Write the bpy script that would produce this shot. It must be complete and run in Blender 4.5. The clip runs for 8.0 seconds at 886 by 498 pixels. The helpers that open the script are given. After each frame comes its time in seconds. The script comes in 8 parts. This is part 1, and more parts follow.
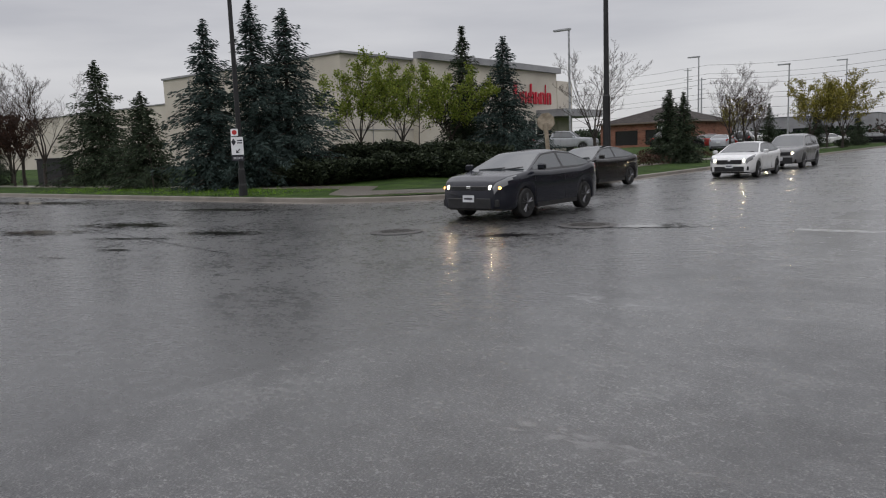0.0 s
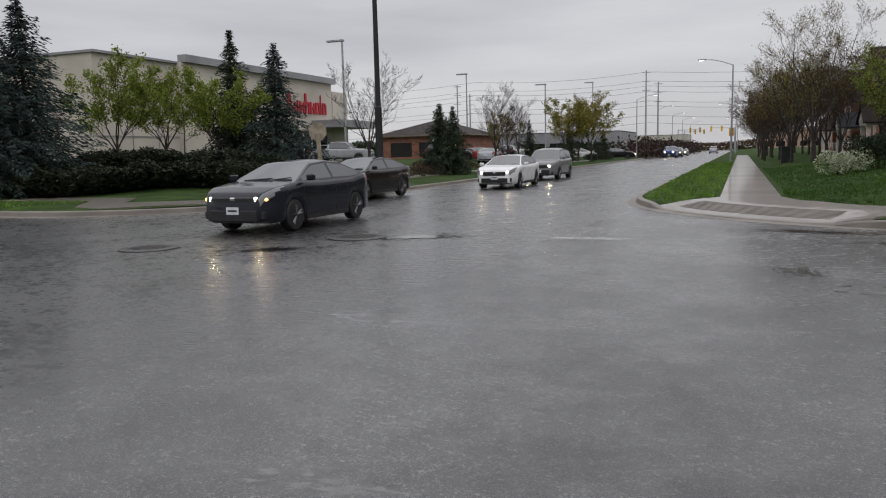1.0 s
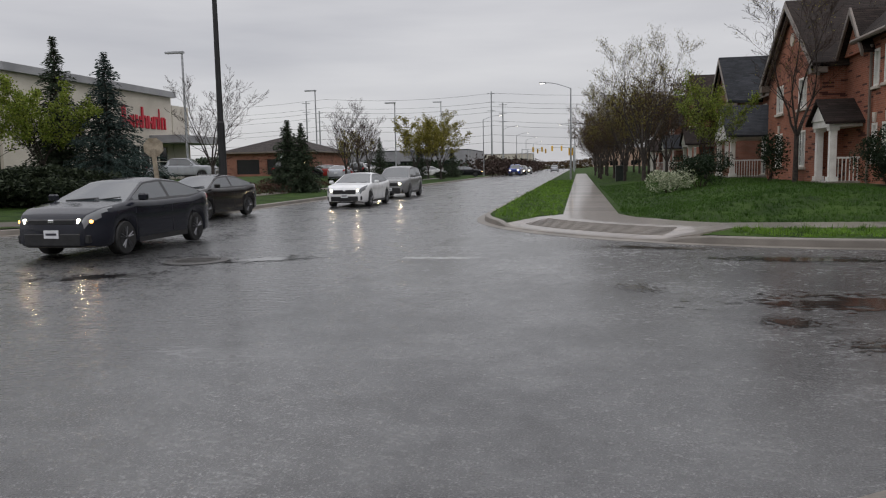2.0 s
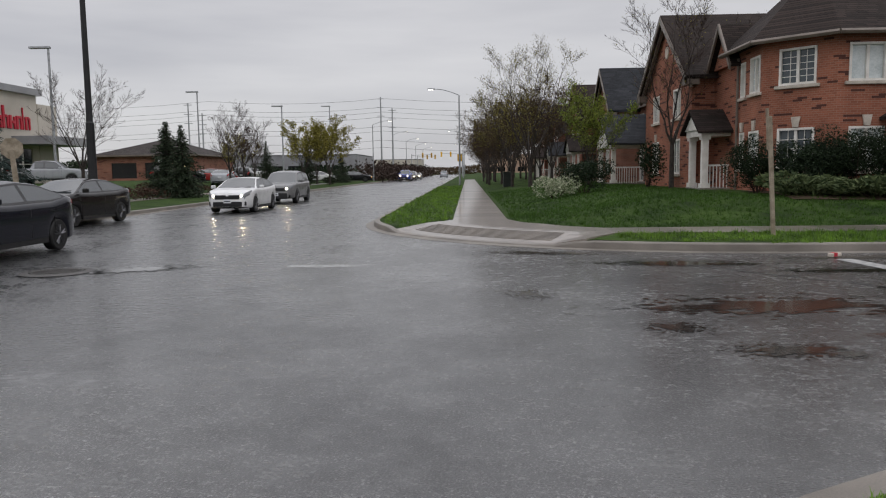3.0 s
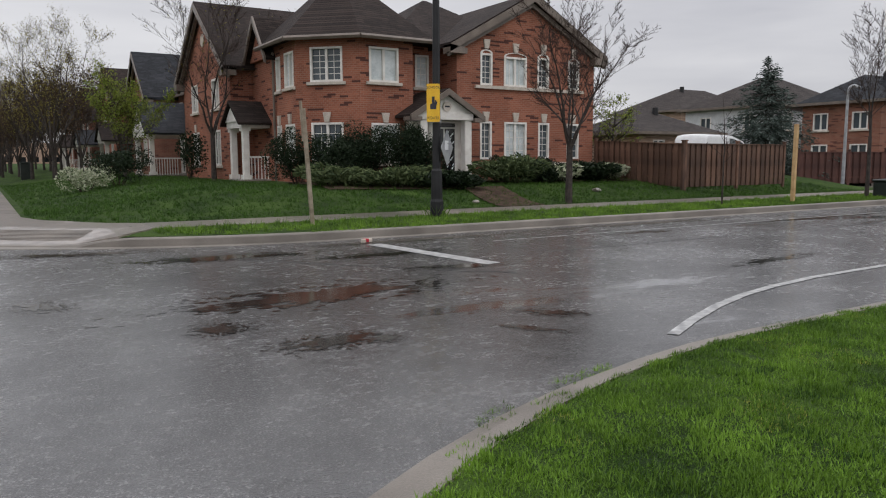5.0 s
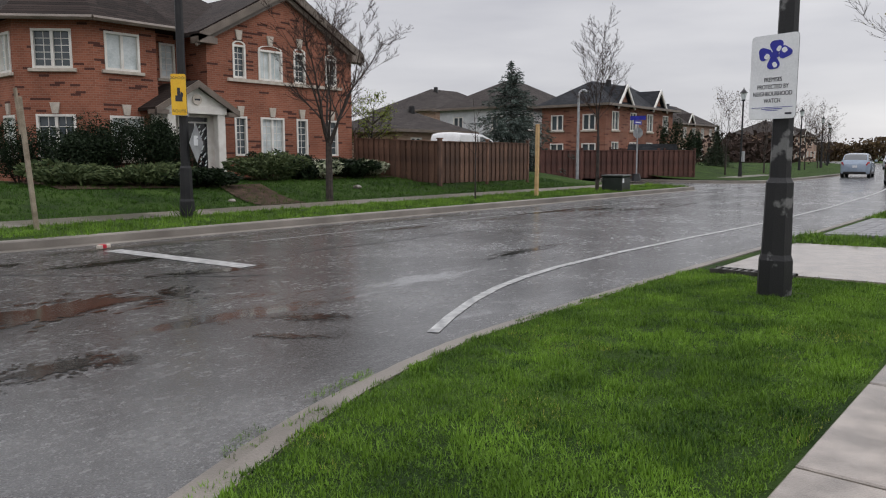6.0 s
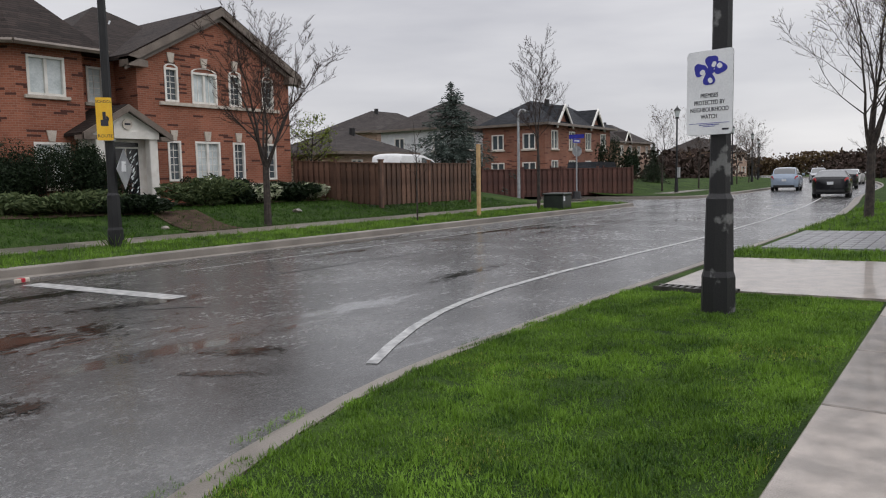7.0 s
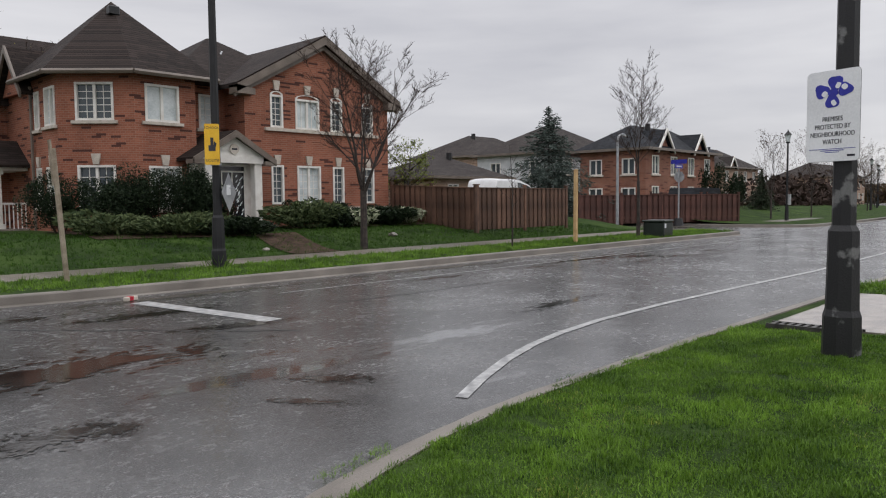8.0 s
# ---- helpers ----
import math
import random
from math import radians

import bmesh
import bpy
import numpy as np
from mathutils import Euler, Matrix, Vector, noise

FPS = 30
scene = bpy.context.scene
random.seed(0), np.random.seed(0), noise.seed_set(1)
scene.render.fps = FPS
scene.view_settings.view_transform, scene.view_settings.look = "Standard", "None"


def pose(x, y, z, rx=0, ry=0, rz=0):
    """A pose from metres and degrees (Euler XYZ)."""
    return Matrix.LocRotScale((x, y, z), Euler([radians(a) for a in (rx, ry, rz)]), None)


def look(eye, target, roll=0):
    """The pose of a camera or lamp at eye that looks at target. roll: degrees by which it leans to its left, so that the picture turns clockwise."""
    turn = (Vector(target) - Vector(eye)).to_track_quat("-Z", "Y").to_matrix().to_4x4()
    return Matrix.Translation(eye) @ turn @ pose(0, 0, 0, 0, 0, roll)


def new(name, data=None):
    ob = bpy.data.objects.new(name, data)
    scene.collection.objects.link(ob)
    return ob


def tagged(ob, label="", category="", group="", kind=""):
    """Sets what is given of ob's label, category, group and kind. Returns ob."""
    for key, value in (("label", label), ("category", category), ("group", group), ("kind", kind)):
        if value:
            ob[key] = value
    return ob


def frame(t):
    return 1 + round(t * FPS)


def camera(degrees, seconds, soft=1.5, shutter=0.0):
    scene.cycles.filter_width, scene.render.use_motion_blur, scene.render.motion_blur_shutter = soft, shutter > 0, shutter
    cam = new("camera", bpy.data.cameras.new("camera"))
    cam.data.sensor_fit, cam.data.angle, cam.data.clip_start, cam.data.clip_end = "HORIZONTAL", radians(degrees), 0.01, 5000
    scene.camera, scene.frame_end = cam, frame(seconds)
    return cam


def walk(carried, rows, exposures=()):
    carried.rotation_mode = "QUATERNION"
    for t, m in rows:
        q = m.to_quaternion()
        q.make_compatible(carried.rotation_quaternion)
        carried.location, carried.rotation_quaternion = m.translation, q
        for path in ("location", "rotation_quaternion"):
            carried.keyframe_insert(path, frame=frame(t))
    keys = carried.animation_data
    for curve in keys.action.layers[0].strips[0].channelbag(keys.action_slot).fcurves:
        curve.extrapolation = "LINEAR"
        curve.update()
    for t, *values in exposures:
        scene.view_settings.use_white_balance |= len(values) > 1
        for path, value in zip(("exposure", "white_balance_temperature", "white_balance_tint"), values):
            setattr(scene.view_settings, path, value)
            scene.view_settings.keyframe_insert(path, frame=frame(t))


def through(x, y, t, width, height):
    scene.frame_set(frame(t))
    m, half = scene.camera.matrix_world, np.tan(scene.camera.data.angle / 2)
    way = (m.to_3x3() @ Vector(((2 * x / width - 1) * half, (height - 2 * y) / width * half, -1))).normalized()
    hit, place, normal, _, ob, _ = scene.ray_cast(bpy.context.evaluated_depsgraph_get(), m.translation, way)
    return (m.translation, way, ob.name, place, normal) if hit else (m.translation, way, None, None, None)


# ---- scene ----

# camera and its walk
cam = camera(61.6, 8.0, soft=1.1)
ROWS = [
    (0, -0.000, 0.038, 1.555, 38.45, -7.63, 2.12),
    (0.5, -0.036, 0.300, 1.545, 30.15, -7.60, 1.95),
    (1, -0.059, 0.545, 1.532, 21.63, -7.32, 1.38),
    (1.5, -0.105, 0.725, 1.560, 14.62, -6.72, 0.93),
    (1.7, -0.110, 0.800, 1.558, 12.40, -6.55, 0.95),
    (2.8, -0.117, 1.192, 1.541, 4.82, -5.82, 1.08),
    (3, -0.119, 1.264, 1.540, 1.86, -5.96, 0.75),
    (3.5, -0.174, 1.453, 1.523, -6.74, -6.30, 0.38),
    (4, -0.147, 1.582, 1.508, -15.89, -6.66, 0.25),
    (4.5, 0.019, 1.742, 1.496, -23.36, -6.58, 0.23),
    (5, 0.169, 1.871, 1.497, -31.97, -6.83, 0.20),
    (5.2, 0.217, 1.909, 1.492, -35.86, -6.90, 0.14),
    (6.3, 0.531, 2.138, 1.488, -54.22, -6.96, 0.28),
    (6.5, 0.566, 2.166, 1.480, -55.89, -6.75, 0.49),
    (7, 0.717, 2.210, 1.495, -54.39, -5.55, 1.13),
    (7.5, 0.827, 2.243, 1.515, -51.61, -4.40, 1.25),
    (8, 0.893, 2.340, 1.520, -47.04, -3.58, 0.61),
]
walk(cam, [(t, pose(x, y, z, 90 + pitch, roll, yaw)) for t, x, y, z, yaw, pitch, roll in ROWS], exposures=((0, 0.0), (2.5, 0.0), (4, 0.08), (5, 0.21), (8, 0.24)))

# overcast daylight: a grey, streaky cloud deck over a pale sky, and a weak, very wide sun behind it
world = bpy.data.worlds.new("overcast_sky")
scene.world = world
world.use_nodes = True
wn, wl = world.node_tree.nodes, world.node_tree.links
wn.clear()
w_out, w_bg = wn.new("ShaderNodeOutputWorld"), wn.new("ShaderNodeBackground")
w_sky = wn.new("ShaderNodeTexSky")
w_sky.sky_type, w_sky.sun_disc, w_sky.sun_elevation, w_sky.sun_rotation = "NISHITA", False, radians(42), radians(150)
w_scale = wn.new("ShaderNodeVectorMath")
w_scale.operation = "SCALE"
w_scale.inputs["Scale"].default_value = 0.1
w_co, w_map, w_noise, w_ramp, w_mix = (wn.new("ShaderNodeTexCoord"), wn.new("ShaderNodeMapping"), wn.new("ShaderNodeTexNoise"),
                                       wn.new("ShaderNodeValToRGB"), wn.new("ShaderNodeMix"))
w_map.inputs["Scale"].default_value = (1.0, 1.3, 7.0)
w_noise.inputs["Scale"].default_value, w_noise.inputs["Detail"].default_value = 1.7, 5
w_ramp.color_ramp.elements[0].position, w_ramp.color_ramp.elements[1].position = 0.3, 0.72
w_ramp.color_ramp.elements[0].color = (0.475, 0.473, 0.506, 1)
w_ramp.color_ramp.elements[1].color = (0.70, 0.69, 0.705, 1)
w_mix.data_type, w_mix.inputs["Factor"].default_value = "RGBA", 0.93
wl.new(w_co.outputs["Generated"], w_map.inputs["Vector"])
wl.new(w_map.outputs["Vector"], w_noise.inputs["Vector"])
wl.new(w_noise.outputs["Fac"], w_ramp.inputs["Fac"])
wl.new(w_sky.outputs["Color"], w_scale.inputs[0])
wl.new(w_scale.outputs[0], w_mix.inputs[6])
wl.new(w_ramp.outputs["Color"], w_mix.inputs[7])
w_sep, w_zen, w_mul = wn.new("ShaderNodeSeparateXYZ"), wn.new("ShaderNodeMapRange"), wn.new("ShaderNodeVectorMath")
w_zen.interpolation_type = "SMOOTHSTEP"
for key, value in (("From Min", 0.2), ("From Max", 0.95), ("To Min", 1.0), ("To Max", 2.7)):
    w_zen.inputs[key].default_value = value
w_mul.operation = "SCALE"
wl.new(w_co.outputs["Generated"], w_sep.inputs[0])
wl.new(w_sep.outputs["Z"], w_zen.inputs["Value"])
wl.new(w_mix.outputs[2], w_mul.inputs[0])
wl.new(w_zen.outputs["Result"], w_mul.inputs["Scale"])
wl.new(w_mul.outputs[0], w_bg.inputs["Color"])
w_bg.inputs["Strength"].default_value = 1.02
wl.new(w_bg.outputs[0], w_out.inputs[0])
sun_data = bpy.data.lights.new("sun", "SUN")
sun_data.energy, sun_data.angle, sun_data.color = 0.15, radians(35), (1.0, 0.97, 0.93)
sun = new("sun", sun_data)
sun.matrix_world = look((20, -35, 40), (0, 0, 0))


# ---- materials ----
def rgba(c):
    return (*c, 1)


def surf(name, c1, c2, scale=4.0, rough=0.7, rough2=None, bump=0.2, fine=60.0, metal=0.0, coat=0.0, dist=0.01, spread=(0.35, 0.65), obj_random=0.0):
    """A two-scale procedural surface: patches between c1 and c2, fine grain in relief."""
    m = bpy.data.materials.new(name)
    m.use_nodes = True
    n, l = m.node_tree.nodes, m.node_tree.links
    b = n["Principled BSDF"]
    co = n.new("ShaderNodeTexCoord")
    big, small, ramp = n.new("ShaderNodeTexNoise"), n.new("ShaderNodeTexNoise"), n.new("ShaderNodeValToRGB")
    big.inputs["Scale"].default_value, big.inputs["Detail"].default_value = scale, 6
    small.inputs["Scale"].default_value, small.inputs["Detail"].default_value = fine, 3
    ramp.color_ramp.elements[0].color, ramp.color_ramp.elements[1].color = rgba(c1), rgba(c2)
    ramp.color_ramp.elements[0].position, ramp.color_ramp.elements[1].position = spread
    l.new(co.outputs["Object"], big.inputs["Vector"])
    l.new(co.outputs["Object"], small.inputs["Vector"])
    l.new(big.outputs["Fac"], ramp.inputs["Fac"])
    mix = n.new("ShaderNodeMix")
    mix.data_type, mix.blend_type, mix.inputs["Factor"].default_value = "RGBA", "OVERLAY", 0.35
    l.new(ramp.outputs["Color"], mix.inputs[6])
    l.new(small.outputs["Fac"], mix.inputs[7])
    colour = mix.outputs[2]
    if obj_random:
        info, hsv, mr = n.new("ShaderNodeObjectInfo"), n.new("ShaderNodeHueSaturation"), n.new("ShaderNodeMapRange")
        mr.inputs["To Min"].default_value, mr.inputs["To Max"].default_value = 1 - obj_random, 1 + obj_random
        l.new(info.outputs["Random"], mr.inputs["Value"])
        l.new(mr.outputs["Result"], hsv.inputs["Value"])
        l.new(colour, hsv.inputs["Color"])
        colour = hsv.outputs["Color"]
    l.new(colour, b.inputs["Base Color"])
    if rough2 is not None:
        rr = n.new("ShaderNodeMapRange")
        rr.inputs["To Min"].default_value, rr.inputs["To Max"].default_value = rough, rough2
        l.new(big.outputs["Fac"], rr.inputs["Value"])
        l.new(rr.outputs["Result"], b.inputs["Roughness"])
    else:
        b.inputs["Roughness"].default_value = rough
    b.inputs["Metallic"].default_value = metal
    b.inputs["Coat Weight"].default_value = coat
    b.inputs["Coat Roughness"].default_value = 0.08
    b.inputs["Specular IOR Level"].default_value = 0.12 if rough >= 0.8 or coat > 0.5 else 0.4
    if bump:
        bp = n.new("ShaderNodeBump")
        bp.inputs["Strength"].default_value, bp.inputs["Distance"].default_value = bump, dist
        l.new(small.outputs["Fac"], bp.inputs["Height"])
        l.new(bp.outputs["Normal"], b.inputs["Normal"])
    return m


def glow(name, colour, strength):
    m = bpy.data.materials.new(name)
    m.use_nodes = True
    b = m.node_tree.nodes["Principled BSDF"]
    b.inputs["Base Color"].default_value = rgba(colour)
    b.inputs["Emission Color"].default_value = rgba(colour)
    b.inputs["Emission Strength"].default_value = strength
    return m


def pane(name, tint=(0.05, 0.06, 0.07), rough=0.05, ior=1.5):
    """Dark window glass that mirrors the sky."""
    m = bpy.data.materials.new(name)
    m.use_nodes = True
    b = m.node_tree.nodes["Principled BSDF"]
    b.inputs["Base Color"].default_value = rgba(tint)
    b.inputs["Roughness"].default_value = rough
    b.inputs["IOR"].default_value = ior
    return m


def leaf_mat(name, c1, c2, rough=0.6, through=0.25, patch=0.0, patch_scale=0.9):
    """Leaves or needles, each clump with its own shade, and some light coming through."""
    m = bpy.data.materials.new(name)
    m.use_nodes = True
    n, l = m.node_tree.nodes, m.node_tree.links
    b, out = n["Principled BSDF"], n["Material Output"]
    geo, ramp, tr, add = n.new("ShaderNodeNewGeometry"), n.new("ShaderNodeValToRGB"), n.new("ShaderNodeBsdfTranslucent"), n.new("ShaderNodeMixShader")
    ramp.color_ramp.elements[0].color, ramp.color_ramp.elements[1].color = rgba(c1), rgba(c2)
    if patch:
        co, nz, mixf = n.new("ShaderNodeTexCoord"), n.new("ShaderNodeTexNoise"), n.new("ShaderNodeMix")
        nz.inputs["Scale"].default_value, nz.inputs["Detail"].default_value = patch_scale, 4
        stretch = n.new("ShaderNodeMapRange")
        stretch.inputs["From Min"].default_value, stretch.inputs["From Max"].default_value = 0.32, 0.68
        mixf.inputs["Factor"].default_value = patch
        l.new(co.outputs["Object"], nz.inputs["Vector"])
        l.new(nz.outputs["Fac"], stretch.inputs["Value"])
        l.new(geo.outputs["Random Per Island"], mixf.inputs[2])
        l.new(stretch.outputs["Result"], mixf.inputs[3])
        l.new(mixf.outputs[0], ramp.inputs["Fac"])
    else:
        l.new(geo.outputs["Random Per Island"], ramp.inputs["Fac"])
    l.new(ramp.outputs["Color"], b.inputs["Base Color"])
    l.new(ramp.outputs["Color"], tr.inputs["Color"])
    b.inputs["Roughness"].default_value = rough
    b.inputs["Specular IOR Level"].default_value = 0.15
    add.inputs["Fac"].default_value = through
    l.new(b.outputs[0], add.inputs[1])
    l.new(tr.outputs[0], add.inputs[2])
    l.new(add.outputs[0], out.inputs["Surface"])
    return m


def wet_asphalt(name, dark, pale, film=(0.16, 0.34), grit=0.3, pools=0.0, relief=0.3, ior=1.6):
    """Rain-wet asphalt: speckled aggregate under an uneven film of water, and smooth ragged sheets where it stands."""
    m = bpy.data.materials.new(name)
    m.use_nodes = True
    n, l = m.node_tree.nodes, m.node_tree.links
    b = n["Principled BSDF"]
    co = n.new("ShaderNodeTexCoord")

    def noise_at(scale, detail, rough=0.55, stretch=None, turn=0):
        t = n.new("ShaderNodeTexNoise")
        t.inputs["Scale"].default_value, t.inputs["Detail"].default_value, t.inputs["Roughness"].default_value = scale, detail, rough
        if stretch:
            mp = n.new("ShaderNodeMapping")
            mp.inputs["Scale"].default_value, mp.inputs["Rotation"].default_value = stretch, (0, 0, radians(turn))
            l.new(co.outputs["Object"], mp.inputs["Vector"])
            l.new(mp.outputs["Vector"], t.inputs["Vector"])
        else:
            l.new(co.outputs["Object"], t.inputs["Vector"])
        return t.outputs["Fac"]

    def span(src, f0, f1, t0, t1, smooth=False):
        r = n.new("ShaderNodeMapRange")
        if smooth:
            r.interpolation_type = "SMOOTHSTEP"
        for key, value in (("From Min", f0), ("From Max", f1), ("To Min", t0), ("To Max", t1)):
            r.inputs[key].default_value = value
        l.new(src, r.inputs["Value"])
        return r.outputs["Result"]

    def math2(op, a, c):
        q = n.new("ShaderNodeMath")
        q.operation = op
        for k, v in enumerate((a, c)):
            if isinstance(v, float):
                q.inputs[k].default_value = v
            else:
                l.new(v, q.inputs[k])
        return q.outputs[0]

    def bump(height, strength, distance, under=None):
        q = n.new("ShaderNodeBump")
        q.inputs["Distance"].default_value = distance
        if isinstance(strength, float):
            q.inputs["Strength"].default_value = strength
        else:
            l.new(strength, q.inputs["Strength"])
        l.new(height, q.inputs["Height"])
        if under is not None:
            l.new(under, q.inputs["Normal"])
        return q.outputs["Normal"]

    pool = noise_at(1.0, 9, 0.66, (0.11, 0.42, 1), -14)
    tone = noise_at(1.0, 5, 0.6, (0.42, 0.16, 1), 6)
    patch = noise_at(0.55, 7, 0.68)
    mid, grain = noise_at(3.0, 8, 0.72), noise_at(62, 3, 0.6)
    ripple = noise_at(1.0, 6, 0.62, (5.0, 9.0, 1), -25)
    crinkle = noise_at(1.0, 7, 0.72, (15.0, 19.0, 1), 20)
    stone = n.new("ShaderNodeTexVoronoi")
    stone.inputs["Scale"].default_value = 75
    l.new(co.outputs["Object"], stone.inputs["Vector"])
    ragged = math2("ADD", math2("MULTIPLY", ripple, 0.16), math2("MULTIPLY", crinkle, 0.10))
    wet = span(math2("ADD", pool, ragged), 0.655 - pools, 0.72 - pools, 0, 1, True)
    # speckled aggregate, shaded by wide tracks and blotches
    speck = math2("ADD", math2("MULTIPLY", grain, 0.6), math2("MULTIPLY", crinkle, 0.4))
    ramp = n.new("ShaderNodeValToRGB")
    ramp.color_ramp.elements[0].color, ramp.color_ramp.elements[1].color = (dark, dark, dark * 1.02, 1), (pale, pale, pale * 0.98, 1)
    ramp.color_ramp.elements[0].position, ramp.color_ramp.elements[1].position = 0.50, 0.62
    l.new(speck, ramp.inputs["Fac"])
    shade = n.new("ShaderNodeMix")
    shade.data_type, shade.blend_type, shade.inputs["Factor"].default_value = "RGBA", "OVERLAY", 0.9
    l.new(ramp.outputs["Color"], shade.inputs[6])
    l.new(span(math2("ADD", math2("MULTIPLY", tone, 0.5), math2("MULTIPLY", patch, 0.5)), 0.36, 0.64, 0.15, 0.85), shade.inputs[7])
    deep = n.new("ShaderNodeMix")
    deep.data_type = "RGBA"
    deep.inputs[7].default_value = (0.020, 0.018, 0.017, 1)
    l.new(span(wet, 0, 1, 0, 0.8), deep.inputs["Factor"])
    l.new(shade.outputs[2], deep.inputs[6])
    l.new(deep.outputs[2], b.inputs["Base Color"])
    l.new(span(wet, 0, 1, 0.42, 0.2), b.inputs["Roughness"])
    b.inputs["IOR"].default_value = 1.3
    b.inputs["Coat IOR"].default_value = ior
    # the film is thin over proud stones and thick in hollows
    thin = span(speck, 0.44, 0.60, 1.0, 1.0 - grit)
    worn = span(math2("ADD", math2("MULTIPLY", patch, 0.6), math2("MULTIPLY", mid, 0.4)), 0.42, 0.58, 1.0 - 0.7 * grit, 1.0)
    l.new(math2("MAXIMUM", math2("MULTIPLY", thin, worn), wet), b.inputs["Coat Weight"])
    uneven = span(math2("ADD", math2("MULTIPLY", math2("ADD", ripple, crinkle), 0.3), math2("MULTIPLY", math2("ADD", patch, mid), 0.2)), 0.43, 0.57, film[0], film[1])
    l.new(math2("MULTIPLY", uneven, span(wet, 0, 1, 1.0, 0.35)), b.inputs["Coat Roughness"])
    swell = bump(ripple, span(wet, 0, 1, 0.10 * relief, 0.05 * relief), 0.02)
    l.new(bump(speck, span(wet, 0, 1, relief, 0.04), 0.006, swell), b.inputs["Coat Normal"])
    l.new(bump(math2("SUBTRACT", grain, stone.outputs["Distance"]), span(wet, 0, 1, 0.6, 0.2), 0.02, swell), b.inputs["Normal"])
    return m


def brick_mat(name, c1, c2, mortar, dark, w=0.215, h=0.072):
    """Courses of brick for upright walls in any direction, with some burnt bricks among them."""
    m = bpy.data.materials.new(name)
    m.use_nodes = True
    n, l = m.node_tree.nodes, m.node_tree.links
    b = n["Principled BSDF"]
    co, sep, sub, comb = n.new("ShaderNodeTexCoord"), n.new("ShaderNodeSeparateXYZ"), n.new("ShaderNodeMath"), n.new("ShaderNodeCombineXYZ")
    sub.operation = "SUBTRACT"
    l.new(co.outputs["Object"], sep.inputs[0])
    l.new(sep.outputs["X"], sub.inputs[0])
    l.new(sep.outputs["Y"], sub.inputs[1])
    l.new(sub.outputs[0], comb.inputs["X"])
    l.new(sep.outputs["Z"], comb.inputs["Y"])
    bt = n.new("ShaderNodeTexBrick")
    bt.inputs["Scale"].default_value, bt.inputs["Brick Width"].default_value, bt.inputs["Row Height"].default_value = 1, w, h
    bt.inputs["Mortar Size"].default_value, bt.inputs["Bias"].default_value = 0.007, -0.1
    bt.inputs["Color1"].default_value, bt.inputs["Color2"].default_value, bt.inputs["Mortar"].default_value = rgba(c1), rgba(c2), rgba(mortar)
    l.new(comb.outputs[0], bt.inputs["Vector"])
    # burnt bricks: single bricks and short stretches of a course
    cell = n.new("ShaderNodeTexBrick")
    cell.inputs["Scale"].default_value, cell.inputs["Brick Width"].default_value, cell.inputs["Row Height"].default_value = 1, 2 * w, h
    cell.inputs["Mortar Size"].default_value = 0.0
    cell.inputs["Color1"].default_value, cell.inputs["Color2"].default_value = (0, 0, 0, 1), (1, 1, 1, 1)
    l.new(comb.outputs[0], cell.inputs["Vector"])
    sepc, gt = n.new("ShaderNodeSeparateColor"), n.new("ShaderNodeMath")
    gt.operation, gt.inputs[1].default_value = "GREATER_THAN", 0.925
    l.new(cell.outputs["Color"], sepc.inputs[0])
    l.new(sepc.outputs[0], gt.inputs[0])
    mx = n.new("ShaderNodeMix")
    mx.data_type = "RGBA"
    mx.inputs[7].default_value = rgba(dark)
    l.new(gt.outputs[0], mx.inputs["Factor"])
    l.new(bt.outputs["Color"], mx.inputs[6])
    stain = n.new("ShaderNodeTexNoise")
    stain.inputs["Scale"].default_value, stain.inputs["Detail"].default_value = 0.8, 6
    l.new(co.outputs["Object"], stain.inputs["Vector"])
    mx2 = n.new("ShaderNodeMix")
    mx2.data_type, mx2.blend_type, mx2.inputs["Factor"].default_value = "RGBA", "OVERLAY", 0.5
    l.new(mx.outputs[2], mx2.inputs[6])
    l.new(stain.outputs["Fac"], mx2.inputs[7])
    l.new(mx2.outputs[2], b.inputs["Base Color"])
    b.inputs["Roughness"].default_value = 0.8
    b.inputs["Specular IOR Level"].default_value = 0.2
    bp = n.new("ShaderNodeBump")
    bp.invert = True
    bp.inputs["Strength"].default_value, bp.inputs["Distance"].default_value = 0.6, 0.008
    l.new(bt.outputs["Fac"], bp.inputs["Height"])
    l.new(bp.outputs["Normal"], b.inputs["Normal"])
    return m


